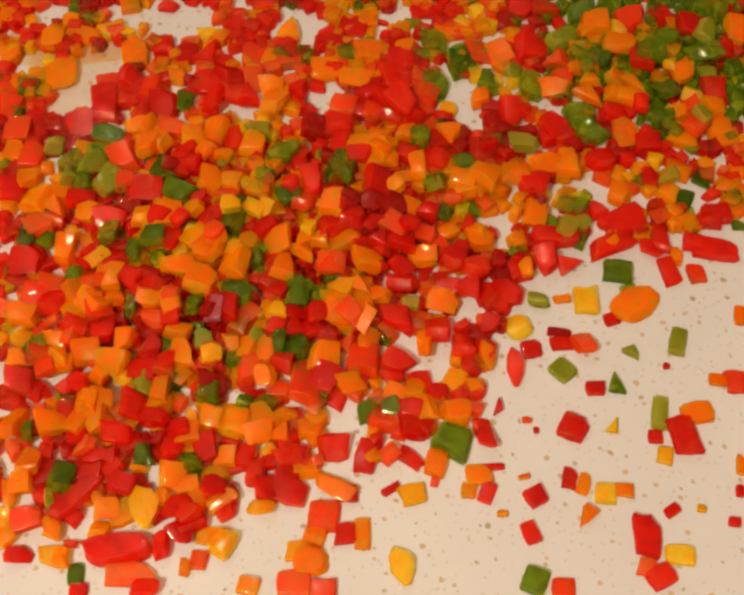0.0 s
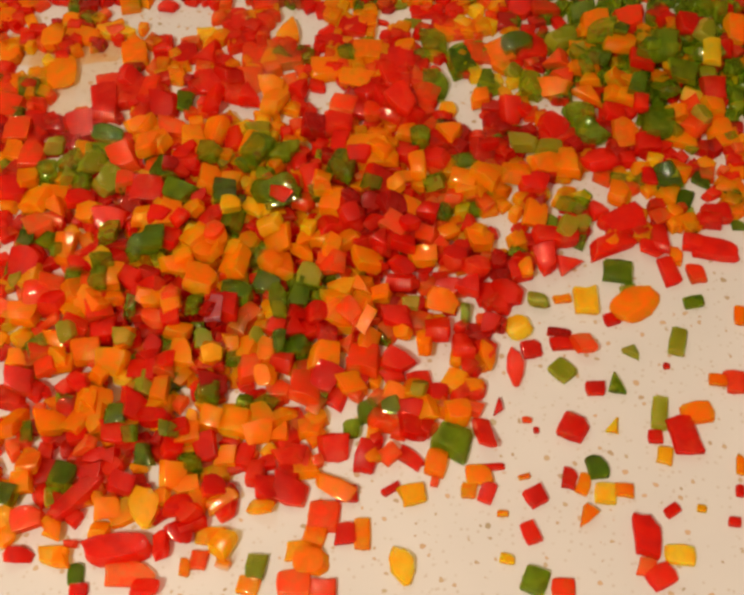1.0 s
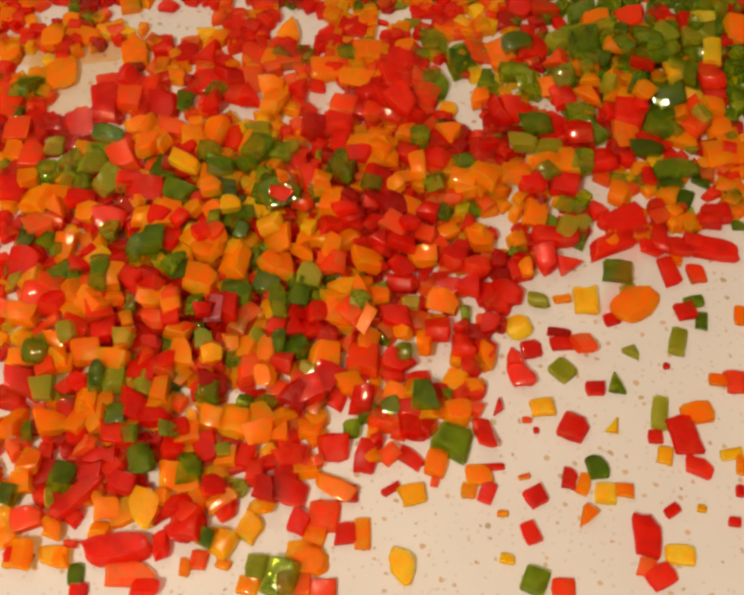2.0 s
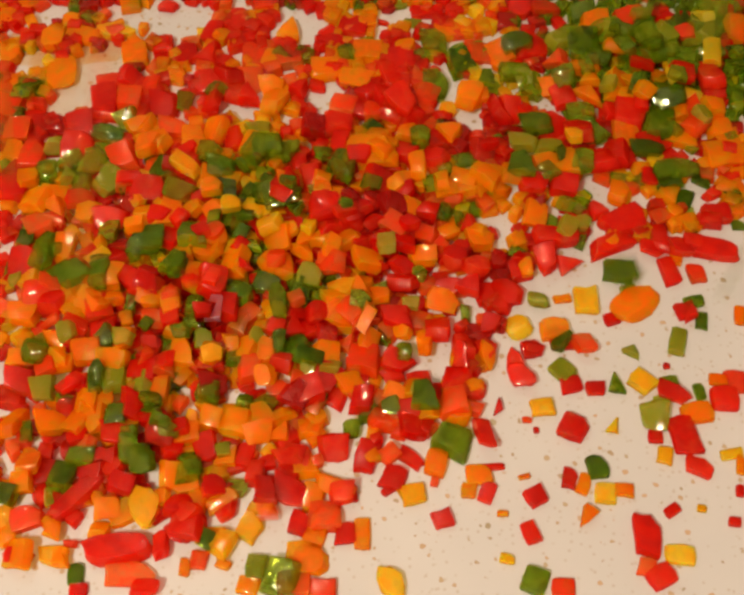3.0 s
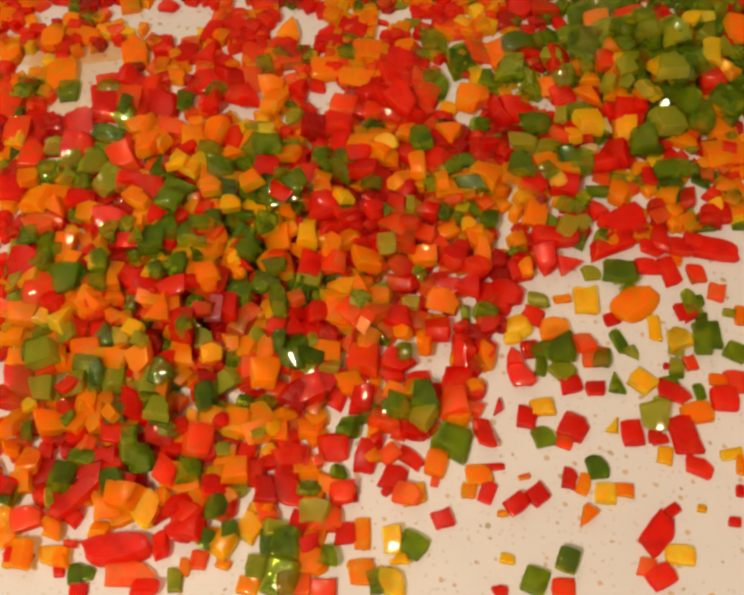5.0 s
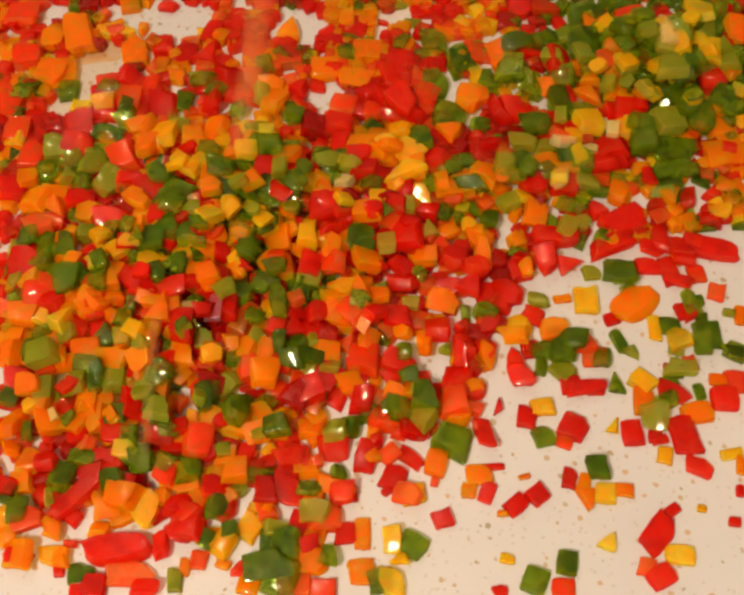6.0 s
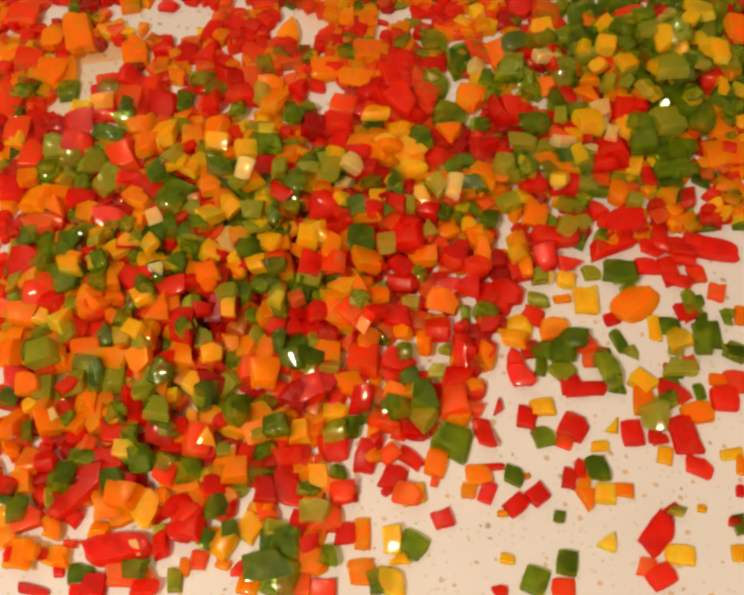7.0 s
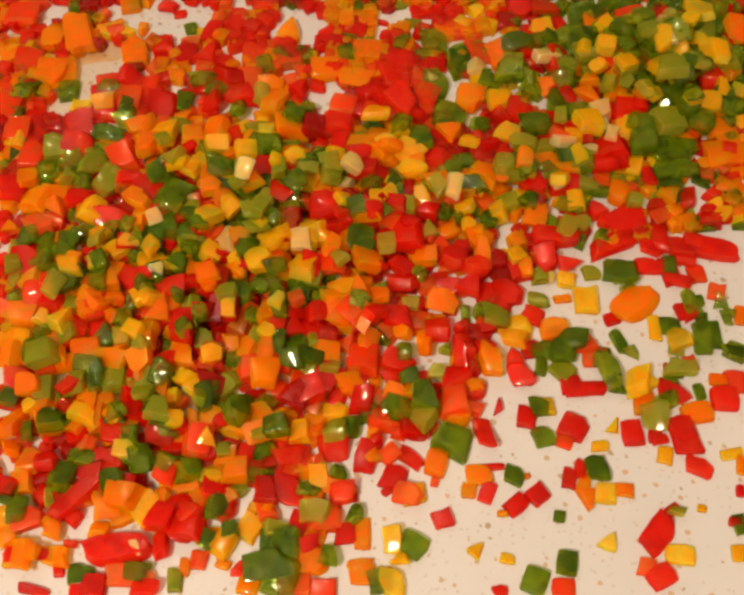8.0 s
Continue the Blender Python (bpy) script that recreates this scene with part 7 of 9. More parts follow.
    fall(3.73, "green", "dice", 107.4, 158.0, 6.5, 12.8, 14.3, 5.2, -6, 4, -17)
    fall(3.73, "green", "dice", 141.8, 109.5, 18.8, 8.9, 10.1, 5.2, 6, -7, -1)
    fall(3.73, "orange", "dice", -97.0, 41.6, 10.5, 7.8, 7.0, 4.2, -44, 0, -17)
    fall(3.73, "green", "dice", -140.2, 25.8, 5.8, 5.5, 7.6, 2.9, 16, 14, 1)
    fall(3.77, "green", "dice", -55.7, -95.1, 3.5, 6.9, 9.0, 3.7, 3, 5, 35)
    fall(3.77, "green", "dice", 117.6, 115.9, 9.3, 10.0, 14.1, 5.2, -10, 4, -24)
    fall(3.77, "green", "dice", -22.9, 60.1, 10.8, 7.7, 9.7, 4.2, 2, 5, 10)
    fall(3.77, "green", "wedge", -94.6, 17.2, 18.1, 7.4, 6.9, 4.1, 10, 3, 29)
    fall(3.77, "green", "dice", 96.6, 149.0, 6.3, 7.0, 7.5, 4.5, 12, -11, -12)
    fall(3.80, "red", "dice", 64.3, -9.8, 0.0, 8.9, 7.0, 2.8, -30)
    fall(3.80, "green", "dice", 96.8, -21.8, 0.0, 4.5, 10.0, 1.9, 20)
    fall(3.80, "yellow", "dice", 120.2, 141.6, 15.0, 7.9, 8.3, 4.7, -34, -6, -15)
    fall(3.83, "green", "wedge", -157.1, 75.0, 2.9, 7.1, 8.0, 3.2, 38, 19, 5)
    fall(3.87, "yellow", "dice", -127.9, -17.3, 10.7, 6.6, 5.9, 3.5, -10, 2, 12)
    fall(3.87, "green", "dice", -139.0, 114.2, 0.0, 8.9, 11.3, 4.2, 4)
    fall(3.87, "red", "dice", 84.0, 124.8, 7.4, 11.9, 12.8, 5.2, 1, 4, 46)
    fall(3.87, "green", "dice", 21.9, 73.3, 9.9, 8.4, 8.1, 4.5, 35, -4, 7)
    fall(3.87, "green", "dice", 166.3, 118.4, 5.4, 6.9, 8.4, 4.2, -8, -5, -4)
    fall(3.87, "orange", "dice", -64.0, -6.5, 18.9, 6.0, 6.9, 3.3, 34, 14, 1)
    fall(3.87, "green", "dice", -49.3, 10.5, 15.3, 7.4, 8.0, 4.0, -9, 3, 3)
    fall(3.90, "green", "dice", 88.7, -32.2, 2.2, 6.4, 10.7, 2.8, -10, -23, 1)
    fall(3.90, "green", "dice", -106.2, -40.2, 10.6, 8.5, 8.8, 4.7, -13, 31, 2)
    fall(3.90, "green", "dice", 65.2, -32.8, 0.0, 4.7, 8.6, 2.0, -12)
    fall(3.90, "green", "dice", -91.7, -83.0, 6.6, 9.5, 7.1, 4.1, 10, 17, -37)
    fall(3.90, "lime", "dice", 83.8, 125.7, 11.3, 8.4, 7.0, 3.6, -21, 3, -10)
    fall(3.90, "green", "dice", -48.7, 41.0, 20.2, 6.5, 6.9, 3.6, 40, -24, -23)
    fall(3.93, "red", "dice", -25.3, 9.0, 12.0, 7.2, 10.5, 3.9, -9, 4, 20)
    fall(3.93, "green", "dice", -85.2, 40.0, 10.8, 10.9, 9.7, 5.2, -10, -4, -7)
    fall(3.93, "green", "dice", -33.1, 54.1, 10.9, 8.3, 5.9, 2.8, 6, 1, -23)
    fall(3.93, "orange", "dice", -49.0, 39.9, 22.9, 9.1, 6.4, 3.8, 24, 0, -14)
    fall(3.97, "orange", "dice", -40.5, -43.9, 9.7, 9.4, 11.1, 5.1, 4, 4, 18)
    fall(3.97, "green", "dice", -121.1, 113.3, 2.6, 10.9, 10.3, 4.4, 8, -26, 10)
    fall(3.97, "green", "dice", 78.9, 140.4, 6.1, 12.1, 10.5, 5.2, 0, 2, 0)
    fall(4.00, "cream", "dice", -73.6, 41.0, 11.6, 4.1, 4.4, 2.6, -7, -32, -4)
    fall(4.03, "green", "dice", -119.4, -1.0, 13.8, 10.4, 10.7, 5.2, 2, 18, 0)
    fall(4.03, "yellow", "dice", 111.7, -15.2, 0.0, 5.2, 11.1, 2.0, -4)
    fall(4.03, "green", "dice", -33.8, -105.3, 0.0, 11.3, 11.0, 4.4, 6)
    fall(4.03, "green", "dice", -85.1, -0.6, 19.1, 6.3, 5.6, 2.9, 23, 21, 8)
    fall(4.07, "green", "dice", 137.8, 125.9, 25.7, 12.1, 13.0, 5.2, -3, 17, -29)
    fall(4.07, "green", "dice", 142.7, 88.9, 10.5, 11.5, 13.2, 5.2, 10, 15, 23)
    fall(4.07, "green", "dice", 141.3, -26.6, 0.0, 8.7, 8.0, 2.9, -30)
    fall(4.07, "red", "dice", 43.8, -122.8, 0.0, 5.1, 3.5, 2.0, 14)
    fall(4.07, "green", "dice", -36.1, 102.0, 4.2, 4.8, 3.9, 1.9, 5, 7, 6)
    fall(4.07, "orange", "dice", -96.2, 37.7, 13.6, 8.2, 7.5, 3.7, -25, -16, -4)
    fall(4.07, "lime", "wedge", 110.0, 143.3, 14.7, 8.5, 6.8, 3.8, -5, 7, -6)
    fall(4.10, "cream", "dice", 128.4, 102.6, 7.0, 4.5, 5.3, 3.0, -6, 0, -7)
    fall(4.10, "vermilion", "dice", 13.7, -87.9, 1.8, 9.1, 8.0, 3.3, -20, 9, -15)
    fall(4.10, "green", "dice", 117.5, 76.7, 8.5, 11.3, 12.1, 5.2, -1, 17, -18)
    fall(4.10, "yellow", "petal", 142.1, 129.5, 29.6, 7.6, 8.9, 4.2, -44, 6, -9)
    fall(4.10, "orange", "dice", -110.8, -15.4, 10.9, 5.7, 6.6, 3.5, 16, -4, 16)
    fall(4.10, "lime", "dice", 84.0, 88.7, 9.0, 6.6, 8.5, 3.8, -13, 20, -25)
    fall(4.10, "lime", "petal", 115.6, 120.2, 16.1, 10.1, 6.3, 3.1, 40, 8, 13)
    fall(4.13, "yellow", "wedge", 10.8, -112.6, 2.1, 8.3, 4.0, 1.9, 0, -14, -18)
    fall(4.13, "green", "dice", 2.6, -119.7, 0.0, 8.4, 8.4, 3.1, 8)
    fall(4.13, "green", "petal", 82.0, 139.7, 10.0, 8.1, 6.5, 4.0, 8, 1, 31)
    fall(4.13, "green", "dice", 120.6, 118.6, 13.2, 8.4, 7.5, 3.6, 22, 15, 1)
    fall(4.17, "vermilion", "dice", 123.1, -31.6, 0.0, 4.7, 7.4, 1.9, 10)
    fall(4.17, "yellow", "dice", 146.6, 44.2, 2.8, 5.2, 6.7, 2.2, 5, 17, -32)
    fall(4.17, "lime", "dice", 8.5, -102.1, 0.0, 6.2, 3.7, 1.9, -20)
    fall(4.17, "yellow", "dice", -53.5, 6.9, 12.2, 5.8, 11.1, 3.0, 6, 32, -34)
    fall(4.17, "green", "dice", -15.4, -111.3, 2.5, 7.0, 7.1, 3.0, -2, -16, -2)
    fall(4.17, "lime", "dice", -34.6, -101.9, 3.3, 7.7, 6.5, 2.7, -3, 8, 15)
    fall(4.17, "yellow", "dice", -85.9, -0.6, 16.1, 6.3, 7.2, 3.9, -13, 3, 7)
    fall(4.17, "lime", "dice", 118.7, 97.0, 19.3, 7.0, 8.7, 3.6, 42, 17, 17)
    fall(4.20, "yellow", "wedge", -117.7, -23.6, 14.3, 8.3, 9.8, 5.0, -20, -16, -10)
    fall(4.20, "lime", "dice", 116.8, -33.9, 1.6, 5.7, 7.2, 2.5, 2, -27, -17)
    fall(4.20, "green", "dice", 46.8, 90.5, 4.8, 8.8, 6.3, 3.0, 0, 21, 25)
    fall(4.23, "green", "dice", -23.5, -86.4, 3.4, 9.5, 4.9, 1.8, 5, -18, 10)
    fall(4.23, "orange", "dice", -48.2, -81.9, 3.8, 9.2, 9.4, 5.2, 2, -2, -5)
    fall(4.23, "yellow", "dice", 111.8, 84.7, 6.1, 9.4, 8.9, 4.8, -4, 10, -12)
    fall(4.23, "green", "dice", -42.7, 22.8, 20.3, 7.7, 7.2, 3.7, 17, -29, 34)
    fall(4.23, "green", "petal", -56.5, -55.4, 4.8, 5.9, 5.5, 2.8, -38, 6, -5)
    fall(4.23, "yellow", "dice", 111.5, 118.7, 13.2, 9.9, 7.4, 3.8, -30, 3, 24)
    fall(4.23, "lime", "dice", 113.7, 112.0, 18.6, 7.9, 8.8, 4.3, 14, 15, -2)
    fall(4.27, "orange", "dice", -87.3, -90.6, 6.6, 10.1, 10.3, 4.9, -11, -6, -5)
    fall(4.27, "orange", "petal", -86.4, -44.6, 10.5, 5.6, 6.1, 3.0, -9, -41, -5)
    fall(4.30, "yellow", "dice", 53.7, -22.2, 3.6, 5.5, 4.4, 2.6, 11, 17, 16)
    fall(4.30, "yellow", "dice", -109.3, 6.0, 14.4, 8.6, 7.8, 4.0, 9, -12, 14)
    fall(4.30, "yellow", "dice", -27.4, 19.8, 11.1, 8.1, 8.6, 5.2, 1, 2, 12)
    fall(4.30, "yellow", "dice", 120.9, -22.4, 1.9, 8.2, 10.1, 3.2, 11, -19, -15)
    fall(4.33, "green", "dice", 124.9, -7.3, 4.3, 9.8, 9.4, 3.5, 8, -2, 48)
    fall(4.33, "cream", "dice", 102.3, 85.3, 7.7, 5.9, 5.9, 3.5, 2, 13, -10)
    fall(4.33, "orange", "dice", -85.8, -36.7, 13.7, 9.9, 8.5, 4.2, 9, 30, -26)
    fall(4.33, "lime", "dice", -77.8, -60.3, 14.1, 9.6, 8.2, 4.4, -3, -8, -3)
    fall(4.33, "cream", "dice", 96.0, 71.7, 7.1, 6.2, 6.7, 3.8, 1, -3, -21)
    fall(4.33, "green", "dice", 123.5, 122.6, 29.8, 8.3, 6.6, 3.5, -45, 26, -6)
    fall(4.33, "yellow", "dice", 161.5, 122.1, 8.5, 8.1, 7.4, 3.7, 12, 5, -28)
    fall(4.37, "orange", "dice", -3.9, -113.5, 0.0, 8.8, 3.6, 1.9, 5)
    fall(4.37, "yellow", "dice", 39.3, 31.1, 7.6, 5.2, 5.6, 2.8, 8, 13, 9)
    fall(4.37, "red", "dice", -98.1, 17.1, 15.4, 7.0, 6.7, 3.6, 0, 12, 1)
    fall(4.37, "green", "dice", -77.3, -43.1, 12.5, 6.8, 10.7, 3.7, -30, 29, 5)
    fall(4.37, "green", "dice", 117.1, 139.3, 18.5, 8.3, 7.0, 4.1, 15, -3, -8)
    fall(4.40, "lime", "dice", -33.4, 90.5, 6.6, 7.5, 6.8, 3.8, 1, -1, -23)
    fall(4.40, "lime", "dice", 142.9, -8.3, 0.0, 5.9, 2.9, 1.9, -10)
    fall(4.40, "green", "dice", 63.3, -64.1, 0.0, 7.8, 7.2, 3.1, 13)
    fall(4.40, "vermilion", "dice", 138.8, 1.6, 0.0, 6.7, 8.8, 3.0, -20)
    fall(4.40, "yellow", "dice", 6.9, 72.9, 11.7, 8.3, 7.9, 4.3, 17, 25, -17)
    fall(4.43, "green", "dice", 124.4, 140.6, 18.7, 9.4, 8.8, 5.2, 25, -9, -3)
    fall(4.43, "green", "dice", -124.1, 36.3, 5.1, 5.9, 6.2, 3.5, 6, -20, 27)
    fall(4.43, "green", "dice", -110.5, -60.2, 8.2, 5.5, 5.9, 2.7, -41, 16, -11)
    fall(4.43, "red", "dice", -22.1, -106.9, 2.5, 7.0, 6.1, 2.6, 20, 20, 5)
    fall(4.47, "lime", "dice", 129.3, 100.8, 27.6, 12.9, 12.5, 5.2, 1, -11, -13)
    fall(4.47, "green", "dice", 131.8, -19.3, 0.0, 10.7, 10.3, 4.4, -3)
    fall(4.47, "cream", "dice", 125.6, 159.4, 8.0, 6.0, 6.5, 3.2, 5, -25, 20)
    fall(4.50, "green", "dice", 35.0, 58.1, 11.0, 6.2, 6.7, 3.3, 12, -2, -3)
    fall(4.50, "red", "dice", -0.3, -18.6, 14.1, 6.9, 6.4, 3.8, 38, -14, 26)
    fall(4.50, "yellow", "dice", -37.9, -62.9, 5.9, 5.3, 7.0, 2.9, -22, -18, 21)
    fall(4.50, "red", "dice", 57.8, -56.2, 0.0, 7.2, 8.1, 2.9, -13)
    fall(4.50, "yellow", "dice", 58.1, 170.9, 0.0, 4.7, 9.4, 1.9, -11)
    fall(4.50, "vermilion", "dice", 71.2, -66.0, 0.0, 6.1, 4.7, 1.7, -20)
    fall(4.53, "orange", "dice", -100.7, -16.5, 8.4, 6.6, 7.2, 3.5, 41, -2, 3)
    fall(4.53, "orange", "dice", -62.5, -3.9, 21.4, 7.4, 7.5, 3.8, 9, 4, 0)
    fall(4.53, "green", "dice", 48.5, 34.2, 4.9, 7.0, 7.2, 3.6, -3, -11, 0)
    fall(4.53, "green", "dice", -29.2, -36.0, 10.7, 8.2, 7.6, 4.5, -9, 32, -5)
    # pale green chip whose light colour stands for a glint on the heap
    fall(4.53, "lime", "dice", -22.6, -26.6, 6.9, 5.1, 7.3, 2.7, 4, -25, 11)
    fall(4.60, "yellow", "petal", -47.5, 26.3, 9.8, 6.5, 7.3, 3.7, -34, 11, 19)
    fall(4.60, "green", "dice", -72.8, 10.6, 12.6, 8.2, 5.5, 2.8, 32, 5, 4)
    fall(4.60, "green", "dice", 63.6, 116.8, 9.2, 11.9, 13.7, 5.2, -9, 14, -9)
    fall(4.63, "lime", "dice", -19.8, -96.2, 4.2, 9.0, 8.4, 3.1, -11, 17, -11)
    fall(4.63, "green", "dice", -9.9, 146.1, 0.0, 7.9, 10.2, 3.9, 8)
    fall(4.67, "red", "dice", 10.5, 32.5, 17.1, 6.9, 7.1, 3.8, -19, -8, -4)
    fall(4.70, "orange", "wedge", -80.6, -15.4, 15.8, 12.0, 12.1, 5.2, 0, 13, 18)
    fall(4.70, "red", "petal", 0.8, 26.4, 21.2, 8.5, 6.8, 3.7, 16, 1, 9)
    fall(4.73, "orange", "dice", 44.4, 17.1, 7.2, 7.6, 12.2, 4.6, -4, 21, 0)
    fall(4.73, "green", "dice", 14.2, -106.9, 0.0, 9.4, 8.9, 3.6, -30)
    fall(4.73, "orange", "dice", 164.3, 116.3, 8.5, 6.8, 6.6, 3.6, 29, -9, 12)
    fall(4.77, "yellow", "dice", -72.4, 58.0, 14.9, 7.7, 6.2, 3.5, -7, 5, 19)
    fall(4.77, "yellow", "dice", 6.8, -104.7, 1.4, 7.4, 9.3, 3.2, 2, 19, -11)
    fall(4.80, "yellow", "dice", 92.9, 82.7, 11.6, 12.6, 12.0, 5.2, 11, -10, 11)
    fall(4.80, "green", "dice", -30.1, -108.3, 3.3, 9.9, 9.4, 3.7, -9, 12, -12)
    fall(4.80, "lime", "dice", 89.3, 11.4, 0.0, 7.2, 6.4, 2.2, 6)
    fall(4.80, "green", "dice", -44.0, -1.1, 10.4, 7.9, 5.7, 3.1, -25, 32, -8)
    fall(4.83, "green", "dice", 128.8, -24.6, 3.3, 8.2, 9.6, 3.7, -4, -4, -33)
    fall(4.83, "yellow", "dice", -81.7, 53.4, 18.0, 9.2, 5.3, 3.0, 0, -15, -24)
    fall(4.83, "orange", "dice", -34.8, 63.2, 12.9, 8.7, 7.3, 3.7, -10, -5, -14)
    fall(4.83, "yellow", "dice", -155.6, 81.9, 3.5, 7.1, 8.2, 2.9, -17, 2, -27)
    fall(4.83, "red", "dice", -68.1, 31.9, 12.9, 7.9, 8.1, 4.7, -18, 0, -23)
    fall(4.83, "green", "dice", 143.7, 109.5, 22.7, 7.5, 8.5, 4.8, 18, -18, -12)
    fall(4.83, "yellow", "petal", -126.6, -55.3, 8.2, 5.5, 6.4, 2.9, -11, -6, -2)
    fall(4.87, "green", "dice", 65.0, -29.1, 4.0, 7.5, 11.8, 2.9, 0, -22, 2)
    fall(4.87, "yellow", "dice", -46.6, 78.5, 11.1, 7.6, 7.2, 3.5, 2, -12, 1)
    fall(4.87, "green", "wedge", 7.3, 29.4, 20.0, 6.4, 6.5, 3.5, 21, -24, -31)
    fall(4.87, "lime", "dice", 149.2, 116.1, 14.1, 9.9, 7.2, 3.6, 24, 3, 32)
    fall(4.90, "red", "dice", 50.9, -91.5, 0.0, 7.9, 6.6, 2.9, 40)
    fall(4.90, "green", "dice", -111.1, 99.3, 6.5, 6.8, 9.3, 3.8, -1, -5, 17)
    fall(4.90, "green", "dice", 138.1, 91.7, 14.4, 9.7, 10.1, 5.1, 10, -7, -5)
    fall(4.90, "lime", "dice", 19.2, -59.6, 4.7, 10.2, 10.5, 5.2, -40, 7, -28)
    fall(4.90, "orange", "dice", -94.1, -60.7, 10.5, 5.3, 7.3, 2.8, 39, -8, -38)
    fall(4.93, "green", "dice", -83.2, 35.7, 14.7, 12.0, 8.9, 4.7, -6, 0, 14)
    fall(4.93, "green", "dice", 67.7, -113.2, 0.0, 7.0, 7.7, 3.1, -8)
    fall(4.93, "lime", "petal", -84.7, -34.8, 17.8, 7.5, 6.5, 3.5, -35, 27, -29)
    fall(4.93, "lime", "dice", -53.1, -42.9, 5.3, 8.0, 7.3, 4.1, 24, 13, -32)
    fall(4.97, "green", "dice", 10.7, -55.7, 4.7, 9.3, 10.8, 5.2, -9, -11, 14)
    fall(4.97, "yellow", "dice", -12.6, 32.7, 21.4, 5.6, 7.6, 3.0, 14, -21, 27)
    fall(5.00, "green", "dice", -106.4, 4.9, 17.4, 7.6, 7.6, 4.4, 29, -4, -22)
    fall(5.00, "green", "dice", -69.5, -28.4, 19.5, 6.3, 5.8, 3.4, 40, -10, -17)
    fall(5.00, "lime", "dice", 121.1, 119.4, 32.2, 8.6, 7.4, 3.6, 10, -14, -12)
    fall(5.00, "yellow", "dice", 63.7, 46.6, 5.4, 6.6, 6.7, 3.1, 11, -22, 32)
    fall(5.03, "green", "dice", -125.1, -96.7, 4.8, 7.5, 7.7, 4.2, 2, -13, 3)
    fall(5.03, "vermilion", "dice", -170.0, 163.1, 2.6, 15.8, 13.4, 4.2, -1, 1, -1)
    fall(5.03, "red", "dice", 30.2, 133.5, 0.0, 9.9, 10.6, 3.7, 2)
    fall(5.03, "lime", "dice", -12.8, -66.0, 6.7, 7.8, 7.7, 4.4, -2, -25, -18)
    fall(5.03, "yellow", "dice", 112.9, 110.6, 21.8, 8.1, 6.7, 4.0, 25, 9, 9)
    fall(5.03, "lime", "petal", -63.7, -54.9, 11.6, 5.6, 7.4, 3.6, 2, -28, 27)
    fall(5.03, "cream", "dice", 82.1, 71.0, 12.1, 8.6, 7.9, 4.5, 18, -31, 19)
    fall(5.07, "yellow", "dice", -120.3, 103.4, 5.2, 9.6, 9.3, 4.1, 12, 11, 2)
    fall(5.07, "green", "dice", -76.9, 117.9, 3.8, 9.8, 8.2, 4.9, -10, 7, -10)
    fall(5.07, "yellow", "dice", 89.0, 65.2, 13.0, 5.4, 9.1, 3.3, 11, 13, -8)
    fall(5.07, "red", "dice", -60.3, 11.6, 12.3, 5.5, 7.5, 3.5, 9, -4, 21)
    fall(5.07, "lime", "petal", 140.4, 93.6, 18.2, 8.3, 8.4, 4.6, 27, 2, -7)
    fall(5.07, "yellow", "dice", 138.6, 90.0, 21.6, 7.2, 6.0, 3.1, 26, 11, -9)
    fall(5.07, "green", "dice", -28.5, 54.2, 16.5, 6.1, 6.0, 3.6, 14, 29, 8)
    fall(5.07, "lime", "dice", -73.4, 32.3, 12.9, 7.6, 7.0, 4.2, -17, -1, 5)
    fall(5.10, "lime", "dice", -84.0, -53.5, 13.8, 8.0, 5.1, 2.4, 1, -27, -4)
    fall(5.13, "yellow", "dice", -89.3, 76.6, 8.5, 12.5, 13.0, 5.2, -4, -8, -20)
    fall(5.13, "green", "dice", -90.7, 55.5, 10.9, 9.2, 12.7, 5.2, 6, 5, 1)
    fall(5.13, "orange", "dice", -12.3, 160.1, 2.6, 8.5, 8.5, 3.4, 4, 3, -16)
    fall(5.17, "green", "dice", 13.6, 142.1, 4.2, 7.1, 11.4, 3.2, -10, -9, -22)
    fall(5.17, "yellow", "dice", 3.1, 37.7, 14.5, 6.9, 7.2, 3.5, -16, -8, -7)
    fall(5.17, "green", "dice", 140.7, 136.2, 22.7, 7.8, 7.2, 3.6, 16, 4, 10)
    fall(5.17, "yellow", "dice", -44.2, 19.1, 25.2, 6.4, 7.2, 3.9, -35, -10, 7)
    fall(5.20, "yellow", "dice", -64.4, 74.8, 8.1, 6.2, 10.0, 3.6, -13, -16, 5)
    fall(5.23, "yellow", "wedge", 83.0, -105.8, 0.0, 7.0, 6.8, 2.7, -20)
    fall(5.23, "red", "dice", 14.4, 20.5, 12.3, 11.8, 11.3, 5.2, -2, -4, -19)
    fall(5.23, "green", "dice", -123.7, 19.5, 8.7, 8.7, 10.4, 4.8, 5, 15, -10)
    fall(5.23, "green", "wedge", 28.9, -27.8, 3.3, 5.4, 6.1, 3.2, -21, -24, 1)
    fall(5.23, "cream", "dice", -118.2, -59.9, 8.4, 7.3, 4.9, 2.5, 41, -3, -14)
    fall(5.27, "green", "dice", -41.7, -80.6, 1.7, 10.2, 7.9, 4.1, -13, -30, 1)
